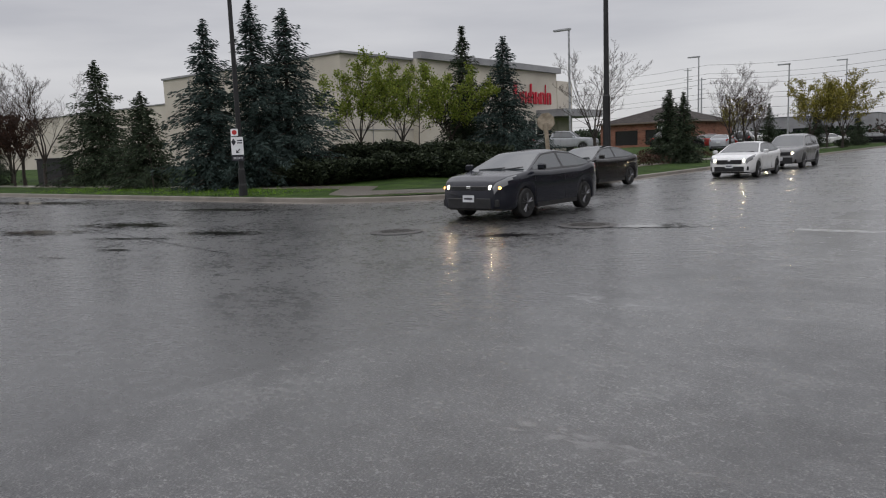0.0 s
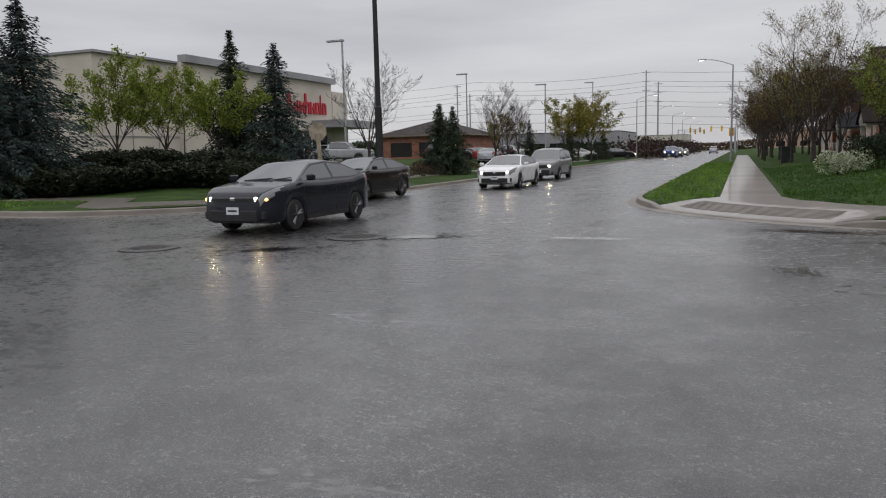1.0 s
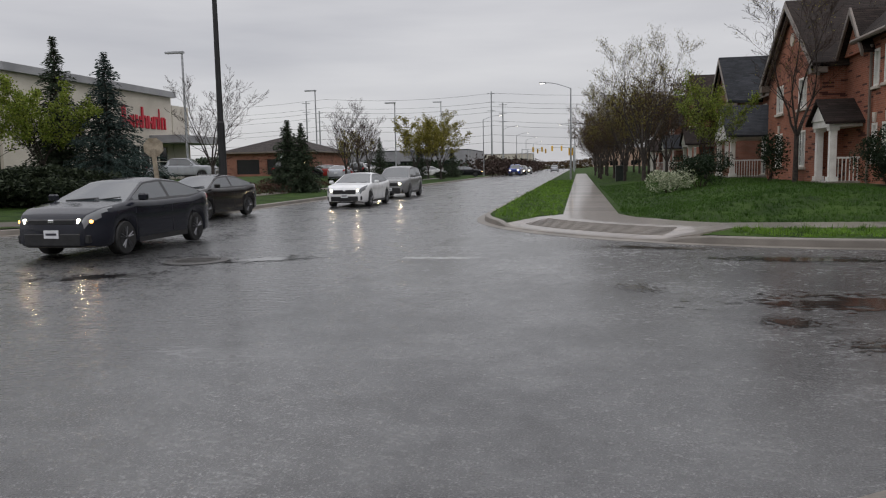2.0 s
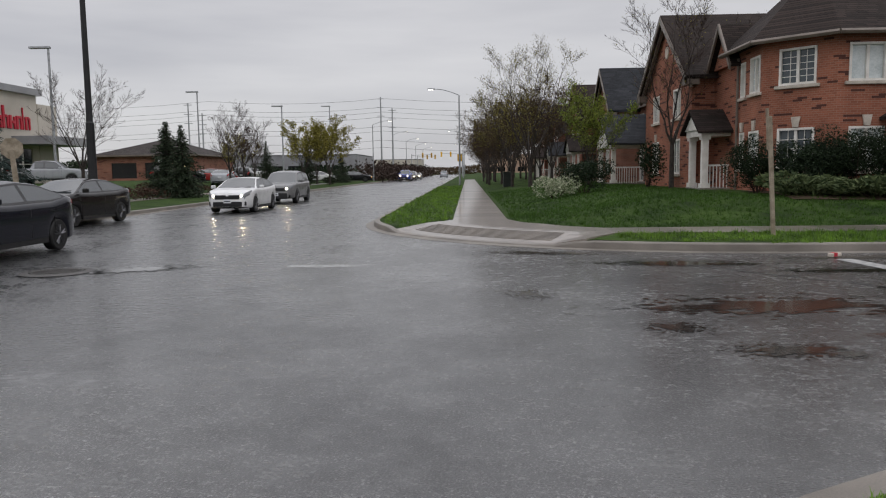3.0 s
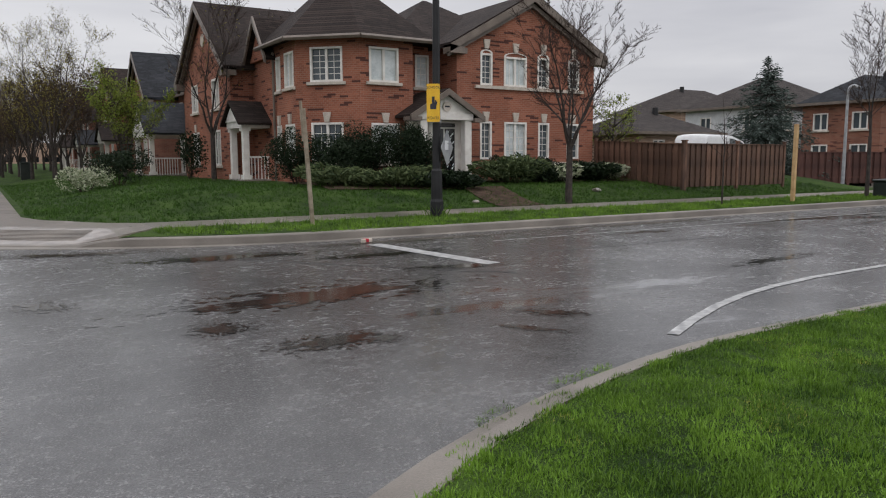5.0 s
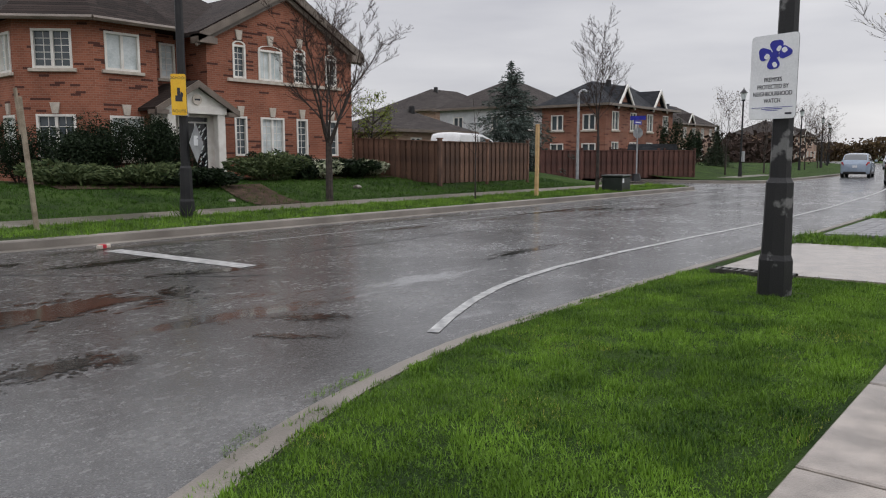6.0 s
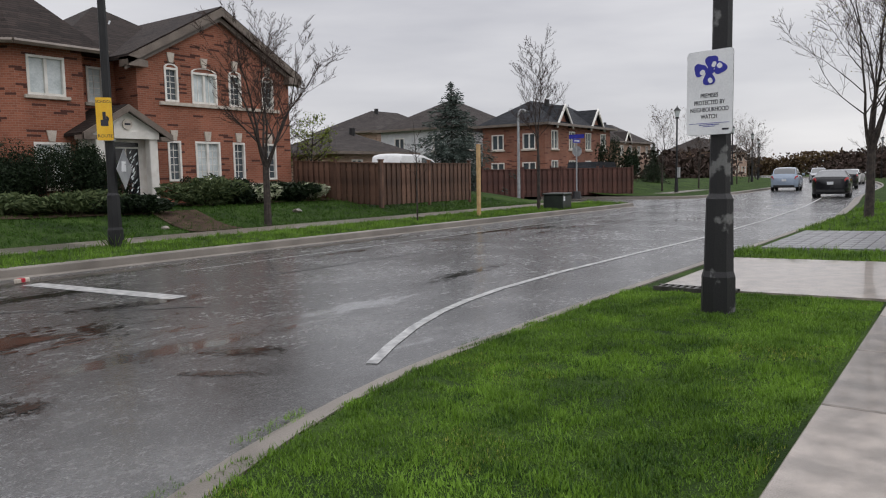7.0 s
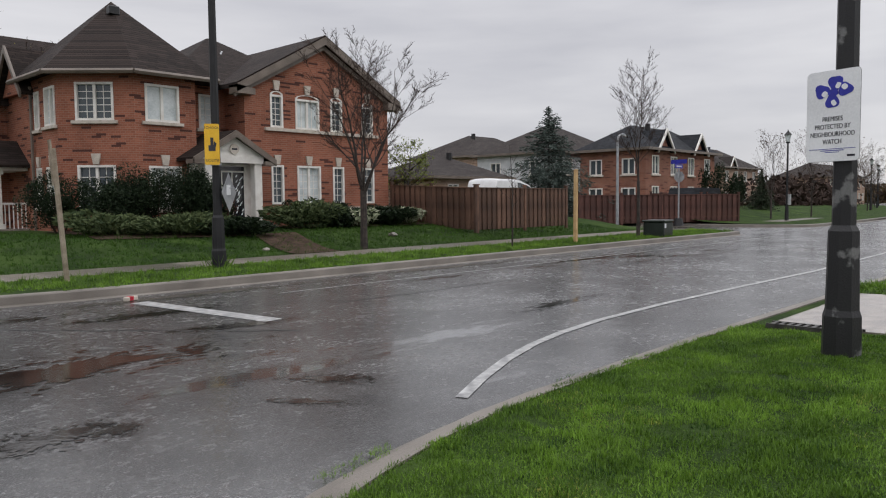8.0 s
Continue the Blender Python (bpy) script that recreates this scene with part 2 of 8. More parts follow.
def shingle_mat(name, c1, c2):
    """Asphalt shingles in courses down the slope."""
    m = bpy.data.materials.new(name)
    m.use_nodes = True
    n, l = m.node_tree.nodes, m.node_tree.links
    b = n["Principled BSDF"]
    co, sep, add, comb = n.new("ShaderNodeTexCoord"), n.new("ShaderNodeSeparateXYZ"), n.new("ShaderNodeMath"), n.new("ShaderNodeCombineXYZ")
    l.new(co.outputs["Object"], sep.inputs[0])
    l.new(sep.outputs["X"], add.inputs[0])
    l.new(sep.outputs["Y"], add.inputs[1])
    l.new(add.outputs[0], comb.inputs["X"])
    l.new(sep.outputs["Z"], comb.inputs["Y"])
    bt = n.new("ShaderNodeTexBrick")
    bt.inputs["Scale"].default_value, bt.inputs["Brick Width"].default_value, bt.inputs["Row Height"].default_value = 1, 0.33, 0.085
    bt.inputs["Mortar Size"].default_value, bt.inputs["Mortar Smooth"].default_value = 0.008, 0.4
    bt.inputs["Color1"].default_value, bt.inputs["Color2"].default_value = rgba(c1), rgba(c2)
    bt.inputs["Mortar"].default_value = rgba([v * 0.35 for v in c1])
    l.new(comb.outputs[0], bt.inputs["Vector"])
    st = n.new("ShaderNodeTexNoise")
    st.inputs["Scale"].default_value, st.inputs["Detail"].default_value = 0.7, 5
    l.new(co.outputs["Object"], st.inputs["Vector"])
    mx = n.new("ShaderNodeMix")
    mx.data_type, mx.blend_type, mx.inputs["Factor"].default_value = "RGBA", "OVERLAY", 0.5
    l.new(bt.outputs["Color"], mx.inputs[6])
    l.new(st.outputs["Fac"], mx.inputs[7])
    l.new(mx.outputs[2], b.inputs["Base Color"])
    b.inputs["Roughness"].default_value = 0.85
    b.inputs["Specular IOR Level"].default_value = 0.2
    bp = n.new("ShaderNodeBump")
    bp.invert = True
    bp.inputs["Strength"].default_value, bp.inputs["Distance"].default_value = 0.8, 0.015
    l.new(bt.outputs["Fac"], bp.inputs["Height"])
    l.new(bp.outputs["Normal"], b.inputs["Normal"])
    return m


M = dict(
    asphalt=wet_asphalt("wet_asphalt", 0.004, 0.020, (0.17, 0.40), 0.16, -0.14, 0.05, 1.82),
    asphalt_c=wet_asphalt("wet_coarse_asphalt", 0.004, 0.19, (0.08, 0.32), 0.44, -0.05, 0.28, 2.1),
    paint=surf("road_paint", (0.17, 0.17, 0.17), (0.46, 0.46, 0.45), 9, 0.3, 0.5, 0.1, 90),
    concrete=surf("damp_concrete", (0.13, 0.112, 0.095), (0.255, 0.222, 0.193), 5.0, 0.2, 0.5, 0.25, 120, obj_random=0.35, coat=0.5),
    kerb=surf("kerb_concrete", (0.12, 0.106, 0.09), (0.205, 0.183, 0.158), 1.1, 0.3, 0.7, 0.4, 90),
    grass_soil=surf("lawn_turf", (0.014, 0.030, 0.006), (0.042, 0.076, 0.013), 0.9, 0.9, None, 0.8, 45, dist=0.04),
    soil=surf("planting_soil", (0.035, 0.022, 0.015), (0.075, 0.05, 0.035), 3, 0.9, None, 0.8, 30, dist=0.03),
    far_ground=surf("far_ground", (0.05, 0.07, 0.03), (0.10, 0.11, 0.07), 0.05, 0.9, None, 0, 1),
    blades=leaf_mat("grass_blades", (0.007, 0.030, 0.005), (0.205, 0.36, 0.042), 0.45, 0.22, 0.58, 1.7),
    clover=leaf_mat("dark_clover", (0.010, 0.034, 0.008), (0.07, 0.14, 0.03), 0.5, 0.3, 0.3, 2.0),
    lawn_blades=leaf_mat("mown_lawn_blades", (0.010, 0.034, 0.006), (0.078, 0.155, 0.022), 0.5, 0.25, 0.4, 0.8),
    blades_y=leaf_mat("yellowed_grass", (0.26, 0.32, 0.045), (0.44, 0.42, 0.12), 0.6, 0.3),
    brick=brick_mat("red_brick", (0.25, 0.092, 0.056), (0.33, 0.122, 0.074), (0.30, 0.18, 0.135), (0.085, 0.035, 0.027)),
    brick_b=brick_mat("brown_brick", (0.22, 0.09, 0.06), (0.28, 0.12, 0.08), (0.26, 0.18, 0.14), (0.12, 0.05, 0.04)),
    brick_c=brick_mat("buff_brick", (0.33, 0.22, 0.16), (0.40, 0.27, 0.20), (0.36, 0.30, 0.25), (0.25, 0.16, 0.11)),
    siding=surf("pale_siding", (0.50, 0.51, 0.52), (0.62, 0.63, 0.64), 2, 0.6, None, 0.1, 20),
    shingle=shingle_mat("brown_shingles", (0.017, 0.012, 0.010), (0.036, 0.025, 0.021)),
    shingle_d=shingle_mat("charcoal_shingles", (0.018, 0.020, 0.023), (0.034, 0.036, 0.042)),
    shingle_g=shingle_mat("grey_brown_shingles", (0.034, 0.028, 0.026), (0.056, 0.047, 0.043)),
    trim=surf("white_paint", (0.66, 0.63, 0.58), (0.80, 0.78, 0.73), 3, 0.45, None, 0.05, 40),
    fascia=surf("taupe_fascia", (0.13, 0.105, 0.085), (0.19, 0.155, 0.128), 2, 0.4, None, 0.05, 30),
    stone=surf("cast_stone", (0.44, 0.39, 0.33), (0.58, 0.52, 0.45), 5, 0.8, None, 0.3, 60),
    curtain=surf("drawn_blind", (0.45, 0.50, 0.50), (0.68, 0.72, 0.72), 1.5, 0.3, None, 0.05, 20, coat=0.6),
    glass=pane("window_glass", (0.07, 0.085, 0.095)),
    dark_glass=pane("dark_glass", (0.012, 0.014, 0.016)),
    puddle=surf("standing_water", (0.012, 0.011, 0.010), (0.03, 0.027, 0.024), 2.0, 0.10, None, 0.12, 22, coat=0.3),
    lamp_glass=pane("headlamp_glass", (0.16, 0.165, 0.17), 0.05),
    car_glass=pane("car_glass", (0.035, 0.042, 0.045), 0.03, 1.9),
    stucco=surf("cream_stucco", (0.47, 0.43, 0.37), (0.56, 0.52, 0.45), 0.35, 0.85, None, 0.1, 25),
    stucco_band=surf("grey_parapet", (0.22, 0.22, 0.23), (0.30, 0.30, 0.31), 0.5, 0.5, None, 0.05, 25),
    black_paint=surf("black_pole_paint", (0.006, 0.006, 0.007), (0.018, 0.018, 0.019), 2.5, 0.45, 0.7, 0.25, 60),
    worn_pole=surf("weathered_black_paint", (0.010, 0.010, 0.011), (0.13, 0.13, 0.128), 2.6, 0.4, 0.65, 0.3, 60, spread=(0.56, 0.59)),
    galv=surf("galvanised_steel", (0.28, 0.29, 0.30), (0.42, 0.43, 0.44), 5, 0.4, 0.6, 0.05, 60, metal=0.6),
    wood_old=surf("weathered_wood", (0.20, 0.165, 0.12), (0.36, 0.31, 0.24), 5, 0.85, None, 0.5, 50),
    fence=surf("red_stained_cedar", (0.070, 0.036, 0.025), (0.165, 0.090, 0.060), 1.6, 0.55, 0.8, 0.4, 60, obj_random=0.35),
    fence_r=surf("oxblood_stained_boards", (0.058, 0.024, 0.018), (0.112, 0.048, 0.036), 1.6, 0.6, 0.8, 0.4, 60, obj_random=0.25),
    bark=surf("wet_bark", (0.016, 0.012, 0.010), (0.055, 0.042, 0.034), 9, 0.7, None, 0.8, 50, dist=0.02),
    twig=surf("twigs", (0.024, 0.016, 0.013), (0.062, 0.042, 0.034), 6, 0.8, None, 0, 30),
    spruce=leaf_mat("blue_spruce_needles", (0.010, 0.019, 0.017), (0.062, 0.090, 0.080), 0.7, 0.1),
    spruce_pale=leaf_mat("pale_spruce_needles", (0.022, 0.034, 0.028), (0.12, 0.15, 0.13), 0.7, 0.1),
    spruce_g=leaf_mat("green_spruce_needles", (0.010, 0.018, 0.010), (0.055, 0.075, 0.042), 0.7, 0.1),
    juniper=leaf_mat("dark_juniper", (0.006, 0.011, 0.006), (0.040, 0.052, 0.027), 0.7, 0.1),
    juniper_y=leaf_mat("light_juniper", (0.03, 0.05, 0.02), (0.12, 0.15, 0.065), 0.7, 0.15),
    yew=leaf_mat("dark_yew", (0.004, 0.010, 0.004), (0.024, 0.040, 0.017), 0.6, 0.1),
    spring=leaf_mat("spring_green_leaves", (0.10, 0.15, 0.020), (0.25, 0.29, 0.05), 0.5, 0.4),
    olive=leaf_mat("olive_buds", (0.12, 0.11, 0.022), (0.29, 0.255, 0.05), 0.6, 0.3),
    bronze=leaf_mat("bronze_buds", (0.045, 0.028, 0.018), (0.11, 0.075, 0.034), 0.6, 0.2),
    white_bloom=leaf_mat("pale_variegated_leaves", (0.16, 0.20, 0.10), (0.52, 0.53, 0.40), 0.6, 0.2),
    red_shrub=leaf_mat("bare_reddish_shrub", (0.028, 0.015, 0.011), (0.075, 0.042, 0.030), 0.8, 0.1),
    rubber=surf("tyre_rubber", (0.008, 0.008, 0.008), (0.02, 0.02, 0.02), 8, 0.6, None, 0.2, 60),
    rim=surf("alloy_rim", (0.09, 0.09, 0.095), (0.15, 0.15, 0.155), 8, 0.3, None, 0, 60, metal=0.8),
    black_plastic=surf("black_plastic", (0.010, 0.010, 0.011), (0.022, 0.022, 0.023), 8, 0.4, None, 0.1, 90),
    plate=surf("number_plate", (0.55, 0.56, 0.58), (0.65, 0.66, 0.68), 8, 0.4, None, 0, 60),
    lamp_on=glow("lit_headlight", (1.0, 0.80, 0.48), 130.0),
    amber_on=glow("lit_amber_lamp", (1.0, 0.42, 0.08), 9.0),
    street_on=glow("lit_street_lamp", (1.0, 0.95, 0.85), 4.0),
    sign_on=glow("lit_shop_sign", (1.0, 0.86, 0.5), 1.8),
    tail=surf("tail_lamp", (0.25, 0.01, 0.012), (0.35, 0.02, 0.02), 6, 0.15, None, 0, 60, coat=0.6),
    chrome=surf("chrome", (0.55, 0.55, 0.56), (0.65, 0.65, 0.66), 6, 0.12, None, 0, 60, metal=1.0),
    yellow=surf("yellow_sign", (0.72, 0.40, 0.02), (0.82, 0.50, 0.04), 3, 0.4, None, 0, 60),
    white_sign=surf("white_sign", (0.66, 0.67, 0.68), (0.76, 0.77, 0.78), 3, 0.4, None, 0, 60),
    blue_ink=surf("blue_ink", (0.018, 0.022, 0.24), (0.03, 0.035, 0.34), 4, 0.4, None, 0, 60),
    dark_ink=surf("dark_ink", (0.02, 0.02, 0.03), (0.035, 0.035, 0.045), 4, 0.5, None, 0, 60),
    red=surf("red_paint", (0.42, 0.012, 0.016), (0.55, 0.03, 0.03), 3, 0.35, None, 0.05, 60, coat=0.3),
    sign_red=surf("red_letters", (0.40, 0.01, 0.025), (0.48, 0.02, 0.04), 3, 0.4, None, 0, 60),
    iron=surf("cast_iron", (0.02, 0.018, 0.016), (0.06, 0.055, 0.05), 6, 0.35, 0.6, 0.5, 60),
    box_green=surf("dark_green_cabinet", (0.008, 0.013, 0.010), (0.018, 0.024, 0.02), 3, 0.4, None, 0.1, 60),
    paver=surf("grey_pavers", (0.10, 0.10, 0.105), (0.19, 0.19, 0.195), 4, 0.25, 0.5, 0.3, 60, obj_random=0.2),
    bus=surf("school_bus_yellow", (0.60, 0.30, 0.01), (0.70, 0.36, 0.02), 2, 0.35, None, 0, 60),
)


# ---- mesh helpers ----
def part(name, bm, material, parent=None, label="", smooth=False):
    """Link a bmesh as one mesh object, under a thing or a part."""
    me = bpy.data.meshes.new(name)
    bmesh.ops.recalc_face_normals(bm, faces=bm.faces)
    bm.to_mesh(me)
    bm.free()
    me.materials.append(material)
    if smooth:
        me.shade_smooth()
    ob = new(name, me)
    hang(ob, parent)
    if label:
        ob["label"] = label
    return ob


def hang(ob, parent):
    """Parent ob; parts of a thing named in IN_PLACE are built where they stand."""
    if parent is None:
        return
    ob.parent = parent
    top = parent if parent.parent is None else parent.parent
    if top.name in IN_PLACE and parent is top:
        ob.matrix_parent_inverse = top.matrix_basis.inverted()


IN_PLACE = set()


def raw(name, verts, faces, material, parent=None, smooth=False):
    """The same from plain arrays, for what has very many small faces."""
    me = bpy.data.meshes.new(name)
    me.from_pydata([tuple(v) for v in verts] if not isinstance(verts, np.ndarray) else verts.tolist(), [], faces if not isinstance(faces, np.ndarray) else faces.tolist())
    me.materials.append(material)
    if smooth:
        me.shade_smooth()
    ob = new(name, me)
    hang(ob, parent)
    return ob


def thing(name, m, label, category, group="", kind="", in_place=False):
    ob = new(name)
    ob.empty_display_size = 0.2
    ob.matrix_basis = m
    if in_place:
        IN_PLACE.add(ob.name)
    return tagged(ob, label, category, group, kind)


def box(bm, x0, x1, y0, y1, z0, z1, bevel=0.0):
    r = bmesh.ops.create_cube(bm, size=1, matrix=Matrix.LocRotScale(((x0 + x1) / 2, (y0 + y1) / 2, (z0 + z1) / 2), None, (abs(x1 - x0), abs(y1 - y0), abs(z1 - z0))))
    if bevel:
        edges = list({e for v in r["verts"] for e in v.link_edges})
        bmesh.ops.bevel(bm, geom=edges, offset=bevel, segments=1, affect="EDGES")


def boxm(x0, x1, y0, y1, z0, z1, bevel=0.0):
    bm = bmesh.new()
    box(bm, x0, x1, y0, y1, z0, z1, bevel)
    return bm


def tube(bm, p0, p1, r0, r1=None, n=10):
    r1 = r0 if r1 is None else r1
    p0, p1 = Vector(p0), Vector(p1)
    q = (p1 - p0).to_track_quat("Z", "Y").to_matrix()
    a, b = [], []
    for k in range(n):
        d = q @ Vector((math.cos(2 * math.pi * k / n), math.sin(2 * math.pi * k / n), 0))
        a.append(bm.verts.new(p0 + d * r0))
        b.append(bm.verts.new(p1 + d * r1))
    for k in range(n):
        bm.faces.new((a[k], a[(k + 1) % n], b[(k + 1) % n], b[k]))
    bm.faces.new(a[::-1])
    bm.faces.new(b)


def prism(bm, pts, axis, a, b):
    """Extrude a polygon of (u, v) along an axis from a to b; u, v are the two other axes in order."""
    def put(u, v, w):
        return {"x": (w, u, v), "y": (u, w, v), "z": (u, v, w)}[axis]
    lo = [bm.verts.new(put(u, v, a)) for u, v in pts]
    hi = [bm.verts.new(put(u, v, b)) for u, v in pts]
    k = len(pts)
    for i in range(k):
        bm.faces.new((lo[i], lo[(i + 1) % k], hi[(i + 1) % k], hi[i]))
    bm.faces.new(lo[::-1])
    bm.faces.new(hi)


def face(bm, *pts):
    return bm.faces.new([bm.verts.new(p) for p in pts])


def smooth01(v, a, b):
    t = max(0.0, min(1.0, (v - a) / (b - a)))
    return t * t * (3 - 2 * t)


# ---- the ground ----
def street_shift(x):
    """How far the side street has swung to the north at x."""
    return 0.0018 * max(0.0, x - 45) ** 2 if x < 140 else 16.2 + 0.342 * (x - 140)


def ramp_dip(x, y):
    """How far the ground of the north-east corner is let down to the road: 1 at its ramp's foot."""
    a = math.degrees(math.atan2(y - 23.9, x - 6.1)) % 360
    return smooth01(a, 201, 208) * (1 - smooth01(a, 238, 245)) * (1 - smooth01(9.0 - math.hypot(x - 6.1, y - 23.9), 0.1, 1.5))


def height_ne(x, y):
    y -= street_shift(x) if x > 45 else 0
    d = min(x + 2.9, y - 14.8)
    h = 0.145 + 0.05 * smooth01(d, 0, 2) + 0.52 * smooth01(d, 4.0, 9.0)
    return h - (h - 0.012) * ramp_dip(x, y) if -4 < x < 6 and y < 25 else h


def height_nw(x, y):
    d = min(-13.3 - x, y - 16.0)
    return 0.145 + 0.05 * smooth01(d, 0, 2) + 0.75 * smooth01(d, 4.5, 16)


def height_se(x, y):
    return 0.15 + 0.03 * smooth01(5.5 - y, 0, 2.5)


def arc(cx, cy, r, a0, a1, n=14):
    return [(cx + r * math.cos(radians(a0 + (a1 - a0) * k / n)), cy + r * math.sin(radians(a0 + (a1 - a0) * k / n))) for k in range(n + 1)]


def bend(x0, x1, y, n):
    return [(x0 + (x1 - x0) * k / n, y + street_shift(x0 + (x1 - x0) * k / n)) for k in range(n + 1)]


NE_EDGE = [(-2.9, 420), (-2.9, 120), (-2.9, 60), (-2.9, 30)] + arc(6.1, 23.9, 9.0, 180, 267, 32)[0:] + [(8, 14.85), (20, 14.8), (33, 14.8)]
NE2_EDGE = [(41.5, 24.0)] + arc(44.5, 17.8, 3, 180, 270, 6) + bend(46, 220, 14.8, 24)[1:]
NW_EDGE = [(-160, 15.6), (-60, 15.7), (-24, 15.9)] + arc(-19.3, 22.1, 6.1, -90, 0, 12) + [(-13.2, 26), (-13.3, 40), (-13.4, 120), (-13.4, 420)]
SE_EDGE = [(-2.2, -60), (-2.2, -10)] + arc(5.4, -1.8, 7.6, 180, 92, 18) + [(8.0, 5.86), (14, 5.8), (26, 5.8), (34, 6.4), (43.7, 7.3)] + bend(52, 220, 7.6, 24)

big = bmesh.new()
bmesh.ops.create_grid(big, x_segments=8, y_segments=8, size=2400)
tagged(part("ground", big, M["far_ground"]), "flat damp ground reaching out to the horizon", "ground", kind="structure").location.z = -0.04

bm = bmesh.new()
face(bm, (-13.5, -80, -0.006), (-2.0, -80, -0.006), (-2.0, 430, -0.006), (-13.5, 430, -0.006))
road = tagged(part("road", bm, M["asphalt"]), "rain-wet dark asphalt road with puddles", "road", kind="structure")
bm = bmesh.new()
pts = [(-4.6, -4), (-1.9, -6), (9, 4)] + [(x, y - 0.2) for x, y in bend(9, 220, 5.8, 30)] + [(x, y + 0.2) for x, y in reversed(bend(9, 220, 14.8, 30))] + [(2, 24), (-1.9, 31), (-2.7, 24), (-2.75, 19), (-2.85, 17), (-3.2, 12.4), (-3.45, 9.6), (-3.7, 7.2), (-3.85, 6), (-4.2, 4.9), (-4.5, 2)]
f = face(bm, *[(x, y, 0) for x, y in pts])
bmesh.ops.triangulate(bm, faces=[f])
tagged(part("side_road", bm, M["asphalt_c"]), "rain-wet asphalt of the residential side street", "road", kind="structure")
bm = bmesh.new()
f = face(bm, (-160, 3, -0.006), (-13.5, 3, -0.006), (-13.5, 26, -0.006), (-25, 17.0, -0.006), (-160, 16.8, -0.006))
bmesh.ops.triangulate(bm, faces=[f])
tagged(part("side_road", bm, M["asphalt"]), "rain-wet asphalt of the commercial side street", "road", kind="structure")


def inset(edge, side, d):
    """An edge moved by d towards the land."""
    out = []
    for i, (x, y) in enumerate(edge):
        a, b = edge[max(i - 1, 0)], edge[min(i + 1, len(edge) - 1)]
        v = Vector((b[0] - a[0], b[1] - a[1])).normalized()
        out.append((x - v.y * side * d, y + v.x * side * d))
    return out


def land(name, edge, rest, height, cuts_x, cuts_y, label):
    """A lawn inside a kerb line, cut into a mesh that follows the slope."""
    bm = bmesh.new()
    f = face(bm, *[(x, y, 0) for x, y in edge + rest])
    bmesh.ops.triangulate(bm, faces=[f])
    for axis, cuts in ((0, cuts_x), (1, cuts_y)):
        no = (1, 0, 0) if axis == 0 else (0, 1, 0)
        for c in cuts:
            bmesh.ops.bisect_plane(bm, geom=bm.verts[:] + bm.edges[:] + bm.faces[:], plane_co=tuple(c * v for v in no), plane_no=no)
    for v in bm.verts:
        v.co.z = height(v.co.x, v.co.y) - 0.06 * ramp_dip(v.co.x, v.co.y) * (name == "lawn_north_east" and v.co.y < 25)
    return tagged(part(name, bm, M["grass_soil"], smooth=True), label, "lawn", kind="structure")


land("lawn_north_east", inset(NE_EDGE, 1, 0.14), [(33, 60), (33, 420)], height_ne, [k * 0.5 for k in range(-6, 12)] + [k for k in range(6, 33, 1)], [k * 0.5 for k in range(30, 48)] + [24, 26, 28, 30, 60], "wet green lawn rising gently to the brick houses")
land("lawn_far_east", inset(NE2_EDGE, 1, 0.14), [(220, 160), (41.5, 160)], height_ne, [44, 46, 50, 56, 64, 80, 100, 130], [18, 20, 22, 24, 28, 34, 44], "wet green lawn along the far side street")
land("lawn_north_west", inset(NW_EDGE, 1, 0.14), [(-160, 420)], height_nw, [-100, -60, -40, -34, -30, -28, -26, -24, -22, -20, -19, -18, -17, -16, -15, -14], [17, 18, 19, 20, 21, 22, 24, 26, 28, 30, 32, 36, 40, 60, 120], "wet green lawn in front of the store")
land("lawn_south_east", inset(SE_EDGE, -1, 0.44), [(220, -60)], height_se, [0, 2, 4, 6, 9, 15, 30, 60], [3, 4, 5, 5.5], "wet green lawn along the near pavement")


def kerb(edge, side, label, z=0.15, gutter=0.0):
    """A kerb with its gutter: a step of real height that runs along an edge. side: +1 if the land lies to the left of the way."""
    pts = [Vector((x, y, 0)) for x, y in edge]
    prof = [(gutter - 0.26, -0.02), (gutter - 0.25, 0.006), (gutter - 0.02, 0.012), (gutter, z - 0.02), (gutter + 0.02, z), (gutter + 0.15, z + 0.008), (gutter + 0.16, z - 0.12)]
    bm = bmesh.new()
    rows = []
    for i, p in enumerate(pts):
        d = (pts[min(i + 1, len(pts) - 1)] - pts[max(i - 1, 0)]).normalized()
        n = Vector((-d.y, d.x, 0)) * side
        drop = 0.115 * ramp_dip(p.x, p.y) if edge is NE_EDGE and p.y < 25 else 0.0
        rows.append([bm.verts.new(p + n * u + Vector((0, 0, w - (drop if k > 2 else 0)))) for k, (u, w) in enumerate(prof)])
    for a, b in zip(rows, rows[1:]):
        for k in range(len(prof) - 1):
            bm.faces.new((a[k], a[k + 1], b[k + 1], b[k]))
    return tagged(part("kerb", bm, M["kerb"]), label, "kerb", kind="structure")


for e, s, g in ((NE_EDGE, 1, 0), (NE2_EDGE, 1, 0), (NW_EDGE, 1, 0), (SE_EDGE, -1, 0.27)):
    kerb(e, s, "stained concrete kerb and gutter, wet from rain", 0.15, g)


